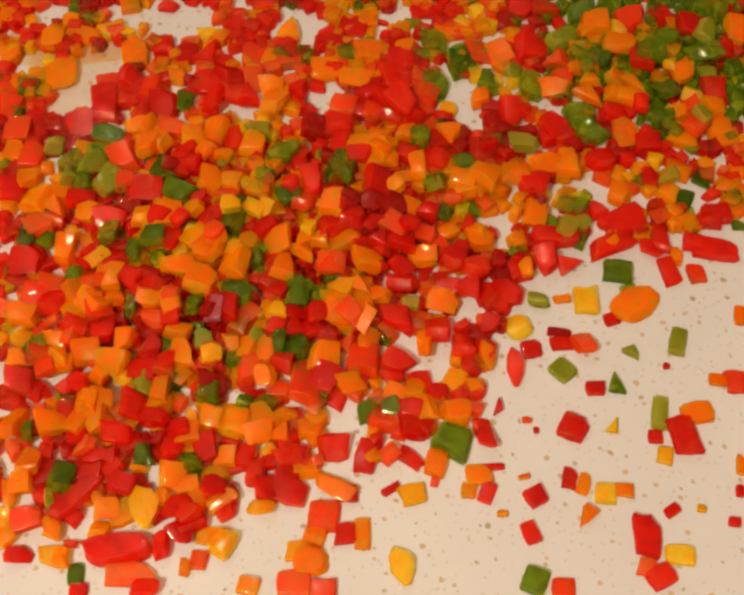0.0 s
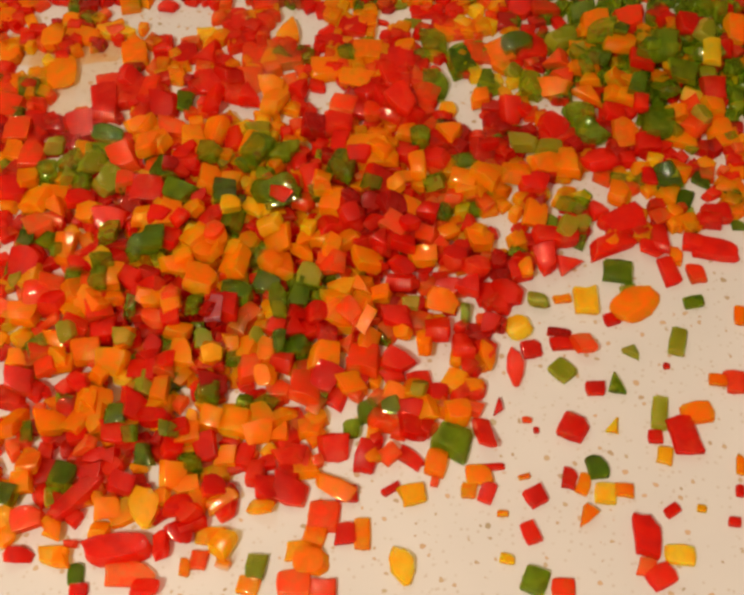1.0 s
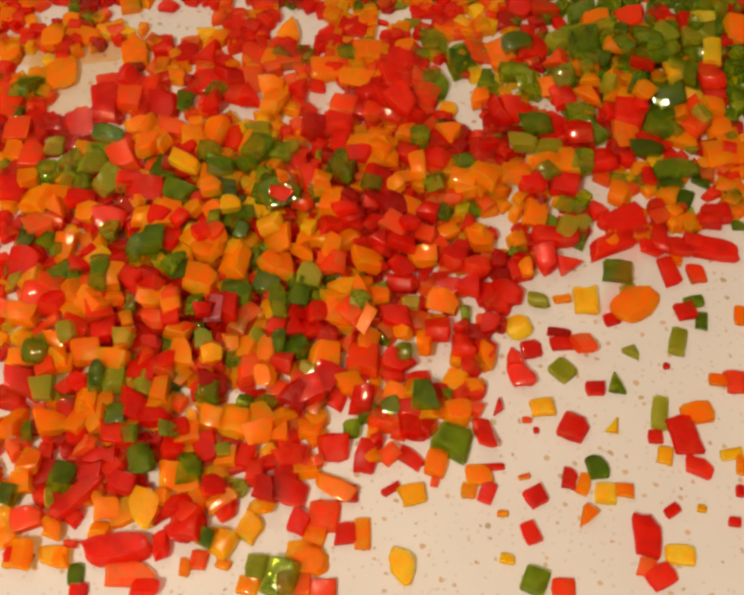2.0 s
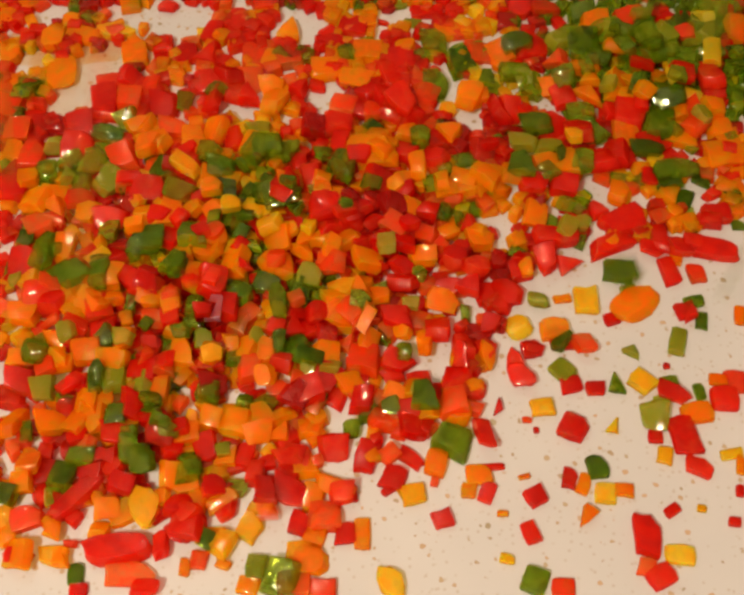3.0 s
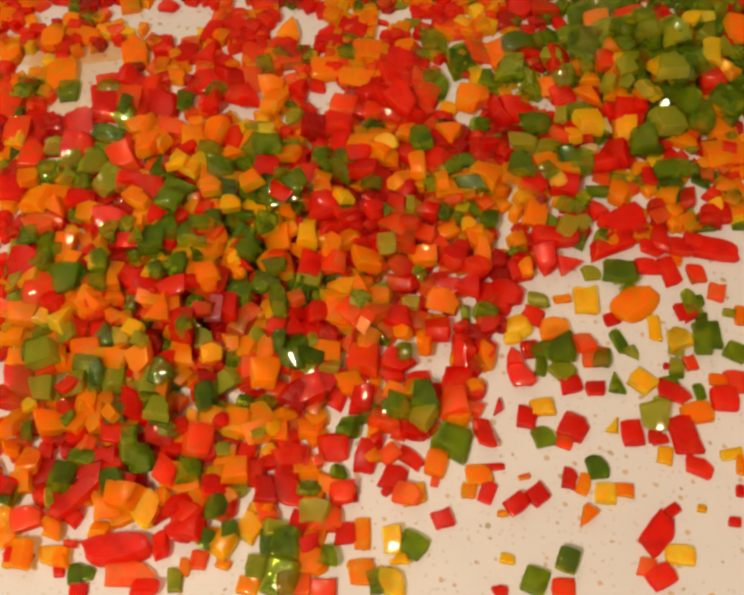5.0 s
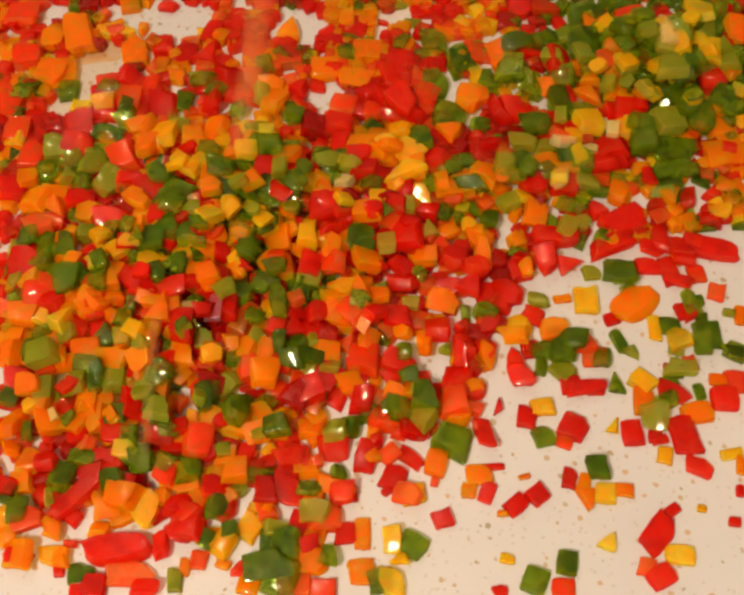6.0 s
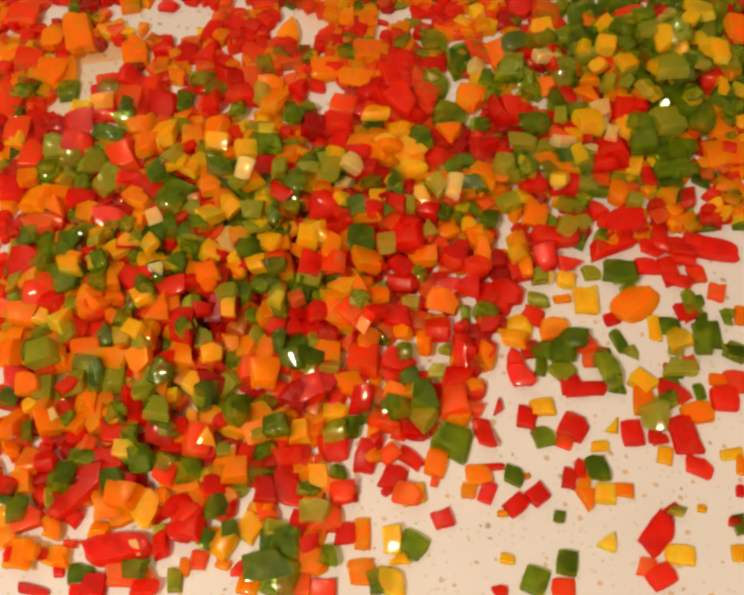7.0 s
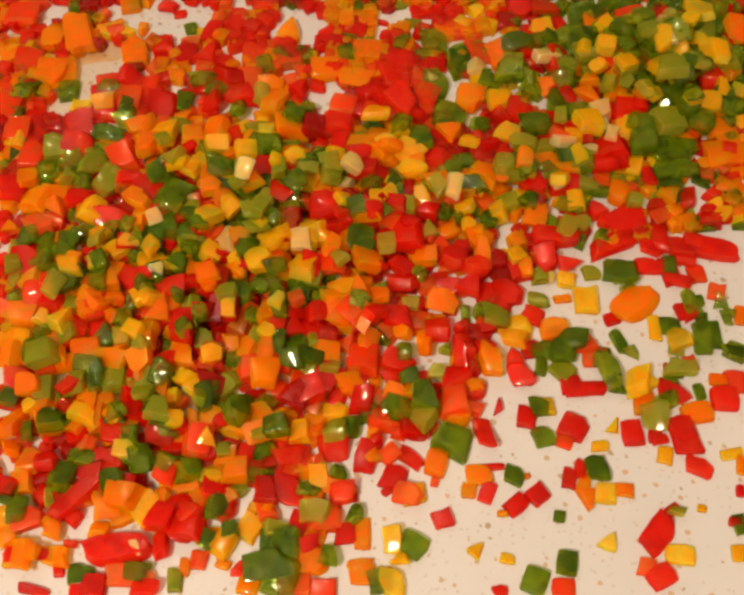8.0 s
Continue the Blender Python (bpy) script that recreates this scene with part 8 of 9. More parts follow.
    fall(5.27, "yellow", "dice", -10.0, 58.8, 13.8, 7.3, 6.1, 3.3, -30, 2, -7)
    fall(5.27, "red", "dice", -64.7, -0.3, 16.5, 7.9, 6.4, 3.1, 43, 0, -11)
    fall(5.27, "lime", "dice", 128.5, 117.1, 26.6, 9.5, 7.1, 4.3, 1, 25, 1)
    fall(5.27, "green", "petal", -82.1, -6.3, 21.3, 6.1, 5.8, 3.4, -2, 2, 12)
    fall(5.30, "orange", "dice", -149.9, 124.2, 2.6, 15.1, 12.8, 4.2, -4, 2, 0)
    fall(5.30, "green", "dice", -34.6, -115.1, 5.4, 13.3, 9.7, 3.5, 4, 11, -5)
    fall(5.30, "orange", "dice", -127.9, -45.3, 9.1, 9.7, 8.4, 4.2, 0, 28, -20)
    fall(5.30, "orange", "petal", 54.9, 52.8, 13.7, 5.8, 7.6, 3.0, 9, 24, -1)
    fall(5.30, "green", "dice", 64.7, 54.9, 16.6, 6.8, 8.3, 3.4, -43, 14, 12)
    fall(5.30, "yellow", "dice", 148.5, 130.1, 16.3, 9.6, 7.5, 3.8, -43, 13, -1)
    fall(5.33, "orange", "dice", 102.5, -49.5, 0.0, 7.6, 11.4, 3.1, -7)
    fall(5.33, "yellow", "wedge", -25.6, 58.2, 13.9, 6.1, 6.0, 3.4, -6, 33, -10)
    fall(5.33, "green", "dice", -97.8, -18.7, 11.2, 5.5, 7.5, 3.3, -13, -18, 28)
    fall(5.33, "cream", "dice", -70.5, -13.8, 11.2, 6.8, 5.5, 2.9, 20, -25, 19)
    fall(5.37, "red", "dice", -44.5, -116.2, 2.3, 6.0, 6.8, 2.4, -6, -36, -21)
    fall(5.37, "green", "dice", 117.7, -14.5, 0.0, 8.4, 7.0, 2.7, 6)
    fall(5.37, "green", "petal", -3.6, 20.7, 10.1, 13.2, 14.0, 5.2, 0, 14, 13)
    fall(5.37, "yellow", "dice", -64.6, 23.4, 21.1, 8.8, 7.7, 4.7, 38, -6, 17)
    fall(5.37, "lime", "dice", -19.9, 60.1, 13.9, 8.6, 8.0, 4.3, -6, 7, 2)
    fall(5.40, "lime", "dice", 118.7, -37.2, 3.5, 12.2, 6.3, 2.4, -11, 4, -14)
    fall(5.43, "orange", "dice", -0.8, 27.6, 17.7, 10.7, 9.2, 4.8, -4, -14, -8)
    fall(5.43, "yellow", "petal", 102.6, 116.1, 15.4, 8.7, 6.8, 4.0, 34, 4, -21)
    fall(5.47, "lime", "dice", -51.1, 107.0, 6.3, 6.8, 10.4, 3.7, -1, 1, 25)
    fall(5.47, "green", "dice", -35.2, -64.7, 8.1, 9.5, 7.0, 4.0, 9, 4, -8)
    fall(5.47, "green", "dice", 111.9, -50.0, 4.6, 6.0, 7.4, 2.8, 1, -13, -47)
    fall(5.47, "lime", "dice", 58.8, 54.3, 9.8, 11.1, 11.6, 5.2, 10, -35, -4)
    fall(5.50, "yellow", "dice", 15.1, 69.4, 8.1, 13.1, 10.4, 5.2, -37, 24, 7)
    fall(5.50, "lime", "dice", -137.2, 74.7, 4.7, 9.3, 12.0, 5.1, 12, 3, 5)
    fall(5.50, "yellow", "dice", -56.8, 32.0, 17.6, 7.8, 7.9, 4.0, -37, 16, 5)
    fall(5.50, "green", "dice", -73.9, -78.1, 10.2, 6.4, 6.7, 3.3, -34, 24, 1)
    fall(5.53, "yellow", "wedge", 15.7, 55.9, 11.4, 20.9, 8.7, 4.2, 22, -4, -7)
    fall(5.53, "green", "dice", -34.2, 90.2, 9.5, 7.5, 10.0, 4.5, -14, -24, -2)
    fall(5.53, "orange", "dice", -84.6, -29.8, 14.0, 8.3, 10.3, 5.1, -14, -10, -14)
    fall(5.53, "green", "dice", -136.2, -48.7, 3.8, 7.5, 6.4, 3.5, -17, 9, 4)
    fall(5.57, "orange", "dice", -136.3, -31.3, 6.3, 8.2, 11.2, 5.2, 2, 4, -35)
    fall(5.57, "red", "dice", 123.9, 6.4, 1.8, 10.3, 6.3, 2.5, -20, -10, -8)
    fall(5.57, "green", "dice", 105.1, 154.4, 10.8, 7.8, 9.4, 4.1, 41, 39, -6)
    fall(5.57, "lime", "petal", -32.6, 32.6, 15.7, 7.3, 6.3, 3.4, -30, 0, -13)
    fall(5.57, "yellow", "dice", 165.5, 92.6, 1.1, 8.3, 8.1, 3.9, 22, 16, -4)
    fall(5.57, "yellow", "dice", 168.5, 110.7, 3.6, 7.2, 7.6, 4.0, -37, 21, 0)
    fall(5.60, "yellow", "dice", -53.8, 63.2, 16.3, 8.9, 8.9, 4.3, 7, 16, 0)
    fall(5.60, "lime", "dice", -119.6, 26.7, 6.0, 7.0, 7.5, 4.2, 10, 7, 22)
    fall(5.60, "red", "dice", -115.9, -78.7, 6.5, 7.1, 6.7, 4.0, 12, -31, -5)
    fall(5.60, "yellow", "dice", 13.7, 83.3, 6.3, 8.5, 7.0, 4.2, 8, -7, -14)
    fall(5.60, "green", "dice", 116.9, 81.9, 12.4, 9.4, 7.8, 4.3, -45, 16, -19)
    fall(5.63, "yellow", "dice", 127.0, 71.2, 1.2, 11.9, 9.4, 5.2, 4, 10, 24)
    fall(5.63, "green", "dice", 33.1, 97.1, 3.6, 12.7, 11.8, 5.2, 2, 33, 22)
    fall(5.63, "yellow", "dice", 152.0, 120.0, 18.3, 9.5, 8.2, 4.7, -26, -33, -34)
    fall(5.63, "green", "dice", -16.6, 52.1, 13.4, 6.1, 8.4, 3.0, 37, 6, -10)
    fall(5.63, "yellow", "dice", -101.7, 13.5, 11.6, 6.9, 6.7, 4.2, 36, -1, 8)
    fall(5.67, "yellow", "dice", -25.4, 46.9, 13.6, 9.0, 8.3, 4.1, -25, -18, -11)
    fall(5.67, "lime", "dice", 162.1, 120.9, 11.3, 9.3, 8.1, 4.4, -1, 5, -19)
    fall(5.70, "orange", "dice", -138.4, 149.9, 2.5, 11.3, 17.9, 4.2, 12, 5, -2)
    fall(5.70, "green", "dice", 140.3, -29.0, 2.2, 9.9, 6.8, 2.8, 9, -9, 18)
    fall(5.70, "green", "petal", -51.1, -60.4, 10.1, 10.9, 11.7, 5.2, 0, -17, 42)
    fall(5.70, "yellow", "dice", -132.4, 104.7, 0.0, 8.8, 8.5, 3.0, -9)
    fall(5.70, "green", "dice", -46.1, -15.0, 6.5, 8.0, 5.6, 3.2, -23, -13, 7)
    fall(5.70, "green", "dice", 138.9, 88.7, 24.0, 6.1, 7.1, 3.9, 8, -25, -16)
    fall(5.73, "red", "dice", 127.1, 18.7, 1.6, 10.5, 9.4, 3.3, -1, -13, 7)
    fall(5.73, "red", "dice", 104.8, 72.3, 7.2, 10.5, 10.6, 5.2, 8, -9, -17)
    fall(5.73, "yellow", "dice", -110.0, 20.3, 13.3, 8.0, 6.2, 3.4, -37, -10, -13)
    fall(5.73, "cream", "dice", 135.7, 147.9, 11.2, 8.7, 7.0, 3.7, -14, -8, 10)
    fall(5.73, "green", "petal", 169.4, 123.3, 11.0, 6.5, 7.3, 3.6, 16, -20, 15)
    fall(5.73, "lime", "dice", 58.2, 43.0, 5.3, 8.9, 7.6, 4.1, 26, 2, 6)
    fall(5.77, "red", "dice", -95.7, -122.7, 1.4, 8.7, 7.3, 3.0, -10, 2, 9)
    fall(5.77, "green", "dice", 77.9, -25.1, 6.1, 9.6, 8.1, 2.9, -9, -15, -3)
    fall(5.77, "yellow", "dice", 105.8, 139.4, 17.5, 7.5, 6.8, 4.2, 37, 5, 0)
    fall(5.80, "green", "dice", 131.0, 72.0, 5.1, 17.5, 12.5, 4.2, -6, 2, -2)
    fall(5.80, "yellow", "dice", 155.0, 154.5, 8.1, 13.6, 14.3, 5.2, -8, -1, 15)
    fall(5.80, "lime", "dice", 96.2, 126.2, 12.4, 8.0, 9.0, 4.1, 12, -2, 18)
    fall(5.80, "yellow", "wedge", -97.7, 14.7, 18.1, 7.8, 7.0, 3.2, 15, -14, 17)
    fall(5.83, "lime", "dice", -8.1, 55.4, 16.8, 7.5, 6.3, 3.3, -2, 10, -15)
    fall(5.83, "lime", "wedge", 24.0, 26.2, 8.9, 7.9, 7.4, 4.2, 16, 17, -12)
    fall(5.83, "orange", "dice", 6.6, 67.7, 14.9, 7.9, 6.3, 3.9, -1, -2, 29)
    fall(5.83, "yellow", "dice", -89.5, 10.9, 9.6, 8.2, 6.3, 3.7, 23, 10, 16)
    fall(5.83, "lime", "petal", -52.8, 37.3, 25.8, 8.9, 6.3, 3.4, 26, -24, -14)
    fall(5.87, "green", "dice", -60.3, 98.3, 4.4, 7.2, 7.4, 3.7, 4, -9, -19)
    fall(5.87, "yellow", "dice", -88.5, -73.3, 8.5, 7.4, 6.0, 2.9, -2, 18, -1)
    fall(5.90, "lime", "dice", 90.8, 54.3, 4.2, 11.1, 7.0, 3.9, 9, -3, 31)
    fall(5.90, "red", "dice", 80.3, -43.9, 1.5, 14.2, 5.1, 2.2, 6, 5, 2)
    fall(5.90, "green", "dice", 82.1, 100.5, 4.6, 10.8, 12.1, 5.2, -3, 0, 19)
    fall(5.90, "yellow", "dice", 20.1, 46.6, 8.2, 8.7, 8.2, 4.1, 3, 32, -6)
    fall(5.90, "green", "dice", 123.8, 110.5, 9.2, 7.3, 7.4, 4.6, -3, 12, -3)
    fall(5.90, "green", "dice", -52.3, 43.3, 13.6, 6.3, 8.2, 3.2, -41, -16, -11)
    fall(5.93, "orange", "dice", 55.1, -23.8, 4.0, 10.0, 8.7, 3.8, -8, -23, 0)
    fall(5.93, "vermilion", "dice", -159.9, 132.6, 0.0, 13.4, 12.7, 5.4, -6)
    fall(5.93, "yellow", "dice", 136.4, 118.7, 20.7, 11.2, 10.4, 5.2, 3, 11, -28)
    fall(5.93, "yellow", "dice", 128.0, 127.0, 23.4, 9.6, 9.0, 4.9, 5, -14, 14)
    fall(5.93, "cream", "dice", 103.9, 77.7, 11.1, 7.0, 7.2, 3.9, -14, -3, -10)
    fall(5.93, "red", "dice", -88.4, -3.2, 19.1, 6.7, 5.6, 3.2, 0, 6, -6)
    fall(5.93, "lime", "dice", -55.9, -10.4, 16.0, 7.3, 6.4, 3.1, 17, -8, 0)
    fall(5.93, "lime", "petal", -46.0, 19.8, 28.1, 7.4, 5.8, 3.1, -43, 8, -12)
    fall(5.97, "green", "dice", 81.9, -78.6, 2.2, 7.6, 7.8, 3.0, 0, 0, 3)
    fall(5.97, "green", "dice", 13.6, -40.6, 5.1, 6.7, 6.6, 3.3, 14, 9, -9)
    fall(5.97, "yellow", "dice", 145.4, 40.2, 2.8, 10.8, 6.7, 2.3, -10, -7, -22)
    fall(5.97, "lime", "dice", 123.1, 52.4, 1.0, 10.9, 4.1, 1.9, 2, 21, -11)
    fall(5.97, "cream", "dice", -11.6, 48.2, 10.3, 7.2, 6.8, 4.2, -8, -16, -6)
    fall(5.97, "yellow", "dice", 77.9, 48.3, 14.3, 7.0, 7.9, 3.7, -20, -34, -16)
    fall(5.97, "orange", "dice", -123.4, -53.8, 5.1, 7.2, 6.9, 4.1, 11, 16, 0)
    fall(6.00, "cream", "dice", 78.7, 50.4, 11.9, 6.4, 5.2, 3.2, 2, 23, -8)
    fall(6.00, "lime", "dice", -37.7, 41.8, 29.7, 6.0, 7.8, 3.9, 3, 13, -7)
    fall(6.00, "orange", "dice", -52.3, 19.9, 15.1, 7.4, 5.7, 3.1, 6, 27, -13)
    fall(6.00, "lime", "dice", -86.6, 86.4, 7.6, 8.1, 8.2, 3.9, -9, 6, 21)
    fall(6.00, "orange", "dice", -116.7, 78.2, 2.9, 6.5, 6.0, 3.0, -19, -9, 4)
    fall(6.00, "cream", "dice", 130.7, 119.9, 29.8, 7.4, 9.1, 4.5, 1, 21, -33)
    fall(6.00, "lime", "dice", 54.9, 55.6, 16.0, 7.6, 8.3, 4.6, 9, -6, -2)
    fall(6.03, "lime", "dice", 67.5, 8.8, 1.3, 6.4, 7.0, 3.3, 4, 6, -2)
    fall(6.03, "cream", "dice", -81.8, -108.1, 3.8, 3.4, 5.8, 2.1, 12, 30, -19)
    fall(6.03, "yellow", "dice", 1.3, 91.3, 8.8, 11.5, 7.8, 3.8, -3, -20, -3)
    fall(6.03, "cream", "dice", -58.0, 17.5, 13.4, 6.6, 9.4, 3.7, -3, 4, -21)
    fall(6.07, "yellow", "dice", -41.6, 16.9, 14.1, 11.2, 7.0, 4.0, -25, 21, -12)
    fall(6.07, "lime", "dice", -44.7, 17.5, 23.0, 8.8, 4.7, 2.9, 8, 0, -7)
    fall(6.07, "yellow", "dice", -55.9, -14.2, 13.4, 7.2, 7.2, 3.6, 8, 13, -5)
    fall(6.07, "orange", "petal", -29.3, 62.2, 15.7, 6.4, 5.9, 2.9, 7, -47, 29)
    fall(6.07, "green", "dice", 147.2, 116.2, 16.8, 7.3, 8.0, 4.0, 9, -19, 28)
    fall(6.10, "green", "dice", 66.3, -95.4, 0.0, 4.0, 4.5, 1.8, -8)
    fall(6.10, "green", "dice", 140.2, -10.5, 1.4, 3.8, 6.7, 2.0, 11, 8, -12)
    fall(6.10, "red", "dice", -115.5, -122.8, 0.0, 11.0, 3.3, 1.8, -12)
    fall(6.10, "cream", "dice", 27.4, 118.1, 4.6, 6.9, 5.7, 3.1, -2, -24, 30)
    fall(6.10, "green", "dice", -26.9, 57.6, 16.5, 6.2, 5.8, 3.4, 37, 18, 24)
    fall(6.10, "yellow", "dice", 64.1, 56.1, 13.7, 7.7, 7.2, 3.8, -8, 1, 28)
    fall(6.13, "lime", "dice", 141.3, 106.8, 26.2, 7.1, 9.0, 3.7, 29, -3, 25)
    fall(6.13, "cream", "dice", -51.7, 43.0, 28.3, 7.2, 8.4, 4.6, -18, 35, 7)
    fall(6.13, "yellow", "dice", 113.3, 66.3, 2.3, 7.3, 9.7, 4.1, -13, 2, -5)
    fall(6.13, "cream", "dice", 102.4, 94.4, 6.3, 9.1, 9.4, 5.2, 13, -5, -9)
    fall(6.13, "yellow", "dice", 127.4, 115.4, 31.3, 7.8, 12.0, 4.0, 0, 4, 1)
    fall(6.17, "green", "dice", 53.7, 105.0, 5.7, 6.9, 7.9, 4.3, -12, 8, 2)
    fall(6.17, "lime", "dice", 110.2, 45.2, 5.2, 6.0, 7.3, 3.5, -11, -5, 3)
    fall(6.17, "yellow", "dice", 154.2, 116.4, 21.9, 6.6, 12.2, 3.7, 4, 3, 5)
    fall(6.17, "red", "dice", -114.9, -109.5, 1.0, 4.3, 4.2, 2.5, 0, 2, 11)
    fall(6.20, "green", "dice", -32.4, 87.7, 12.9, 6.9, 7.2, 3.4, 14, -13, -26)
    fall(6.20, "green", "dice", -92.9, -60.0, 12.6, 7.3, 6.2, 3.2, 24, -25, -9)
    fall(6.20, "yellow", "dice", 94.7, 126.3, 15.5, 6.6, 6.6, 4.1, -2, 14, 35)
    fall(6.20, "cream", "dice", 78.7, 124.6, 11.3, 10.7, 7.4, 4.4, 10, -21, 11)
    fall(6.20, "orange", "dice", -116.4, -110.4, 4.7, 6.1, 6.1, 2.5, -7, -3, -40)
    fall(6.23, "lime", "petal", 141.1, 152.5, 10.0, 8.9, 8.3, 4.3, -44, 35, 7)
    fall(6.23, "cream", "wedge", -81.3, -4.2, 23.9, 7.3, 5.8, 3.4, -30, 4, 25)
    fall(6.23, "yellow", "dice", -65.9, 11.5, 12.6, 8.0, 8.5, 5.2, -15, 2, 22)
    fall(6.23, "yellow", "dice", -19.5, -79.2, 3.4, 6.1, 9.4, 2.8, 1, 15, -7)
    fall(6.27, "cream", "dice", -9.0, 52.9, 19.3, 8.4, 7.0, 4.2, -19, -3, 36)
    fall(6.27, "yellow", "dice", -87.0, -12.8, 16.9, 8.0, 7.5, 3.9, 20, -7, -5)
    fall(6.27, "lime", "dice", 28.5, 43.0, 17.3, 6.4, 9.2, 3.4, 30, 14, -18)
    fall(6.27, "yellow", "dice", -13.1, -55.1, 1.6, 7.9, 6.3, 3.7, 10, -7, -3)
    fall(6.30, "orange", "dice", 26.7, 51.1, 11.1, 6.8, 6.1, 3.0, 7, -4, -1)
    fall(6.30, "cream", "dice", -87.7, 29.0, 15.3, 5.6, 7.0, 3.6, 17, 21, 2)
    fall(6.30, "yellow", "dice", 67.6, 103.1, 4.0, 6.5, 9.0, 3.7, -3, 32, -25)
    fall(6.30, "yellow", "dice", 84.1, -67.6, 0.0, 6.5, 3.8, 2.1, 1)
    fall(6.30, "lime", "dice", -109.8, 15.8, 15.9, 6.2, 11.4, 3.3, 7, -35, -22)
    fall(6.33, "green", "dice", -29.6, 99.4, 4.7, 6.5, 6.2, 3.2, -6, -20, 4)
    fall(6.33, "green", "dice", -87.9, -10.3, 19.8, 7.8, 6.0, 3.6, -17, -26, 39)
    fall(6.33, "cream", "wedge", -42.0, 71.8, 12.9, 8.3, 6.7, 4.1, 6, 8, 25)
    fall(6.33, "red", "dice", 75.0, -77.8, 1.1, 3.5, 7.3, 2.1, -10, -5, 14)
    fall(6.33, "yellow", "dice", 155.4, 104.6, 13.2, 5.7, 9.1, 3.3, 0, 23, 8)
    fall(6.33, "yellow", "dice", -25.0, -65.6, 3.9, 7.5, 8.7, 4.8, 0, 9, -22)
    fall(6.37, "orange", "wedge", -83.4, 93.6, 3.8, 7.4, 8.1, 3.7, -30, -16, -10)
    fall(6.37, "green", "dice", -6.7, 28.7, 21.2, 8.0, 7.9, 4.1, 19, 14, -6)
    fall(6.37, "green", "dice", -36.3, 21.0, 14.4, 5.6, 6.6, 3.0, -7, -7, 13)
    fall(6.37, "green", "dice", -120.6, 19.6, 12.3, 6.6, 7.9, 4.0, -37, 10, 2)
    fall(6.37, "yellow", "dice", -117.2, 0.9, 17.7, 8.3, 6.6, 3.6, -4, 5, -3)
    fall(6.37, "yellow", "dice", -73.3, -53.0, 6.6, 8.0, 7.1, 4.2, -4, 6, -27)
    fall(6.37, "yellow", "dice", 78.0, 7.0, 0.9, 6.4, 7.1, 2.9, -4, 18, 0)
    fall(6.40, "green", "dice", 130.0, -98.5, 0.0, 4.3, 8.2, 1.9, 5)
    fall(6.40, "yellow", "dice", 127.2, -109.2, 0.0, 4.3, 6.2, 2.1, 1)
    fall(6.40, "lime", "dice", 24.6, -38.2, 3.2, 5.7, 5.8, 3.0, -4, 17, 4)
    fall(6.43, "yellow", "wedge", -59.5, -67.6, 11.6, 6.8, 9.3, 4.0, 0, 30, 12)
    fall(6.43, "lime", "dice", 105.2, 122.6, 15.4, 12.0, 6.7, 3.8, -7, -8, 10)
    fall(6.43, "cream", "dice", 46.8, 124.6, 3.5, 7.4, 8.9, 4.6, 3, 1, 42)
    fall(6.47, "yellow", "dice", -60.8, -80.9, 2.9, 6.5, 5.4, 2.9, -19, -10, -29)
    fall(6.50, "cream", "dice", 71.5, 9.3, 1.2, 4.3, 4.7, 2.3, -9, 25, 15)
    fall(6.50, "yellow", "wedge", -80.0, 1.1, 19.1, 6.1, 6.4, 3.1, 29, 10, 1)
    fall(6.53, "lime", "dice", -73.7, -102.0, 1.5, 4.3, 8.0, 2.6, 3, 4, -5)
    fall(6.53, "yellow", "dice", -16.7, 59.3, 17.1, 7.7, 9.1, 4.9, 9, 19, 18)
    fall(6.53, "lime", "dice", 107.7, -94.6, 1.3, 7.5, 3.3, 2.2, -15, -30, -12)
    fall(6.57, "cream", "dice", 32.8, 42.0, 19.8, 6.4, 9.6, 3.7, -1, 26, 14)
    fall(6.57, "lime", "dice", -46.6, 20.7, 30.4, 8.1, 7.9, 4.2, 5, 21, 7)
    fall(6.60, "green", "dice", 90.3, -38.0, 4.3, 7.2, 13.2, 3.5, 13, -6, 15)
    fall(6.60, "green", "dice", -90.3, 51.4, 14.8, 7.7, 6.2, 3.4, 35, -9, -23)
    fall(6.60, "green", "dice", -39.3, 19.8, 28.1, 6.7, 5.5, 3.3, -40, 21, 10)
    fall(6.60, "lime", "dice", -27.7, 51.7, 19.2, 7.9, 5.9, 3.1, 11, 12, 22)
    fall(6.67, "yellow", "dice", -20.0, 24.4, 11.6, 8.1, 8.7, 5.0, -7, 50, -25)
    fall(6.70, "yellow", "dice", 81.1, 149.7, 3.6, 11.4, 10.0, 5.1, 6, 22, -12)
    fall(6.70, "lime", "dice", -70.5, -14.5, 13.4, 5.9, 6.9, 3.7, 15, 20, 35)
    fall(6.77, "yellow", "dice", -44.3, 5.2, 13.8, 7.2, 7.7, 4.6, 11, -4, -12)
    fall(6.77, "green", "dice", 51.7, -79.9, 0.0, 7.3, 6.7, 2.6, -20)
    fall(6.77, "lime", "dice", 88.2, 122.1, 11.3, 8.8, 6.7, 3.6, -20, 6, 1)
    fall(6.77, "green", "dice", -73.2, 12.1, 15.4, 7.3, 6.2, 3.4, 4, 3, 14)
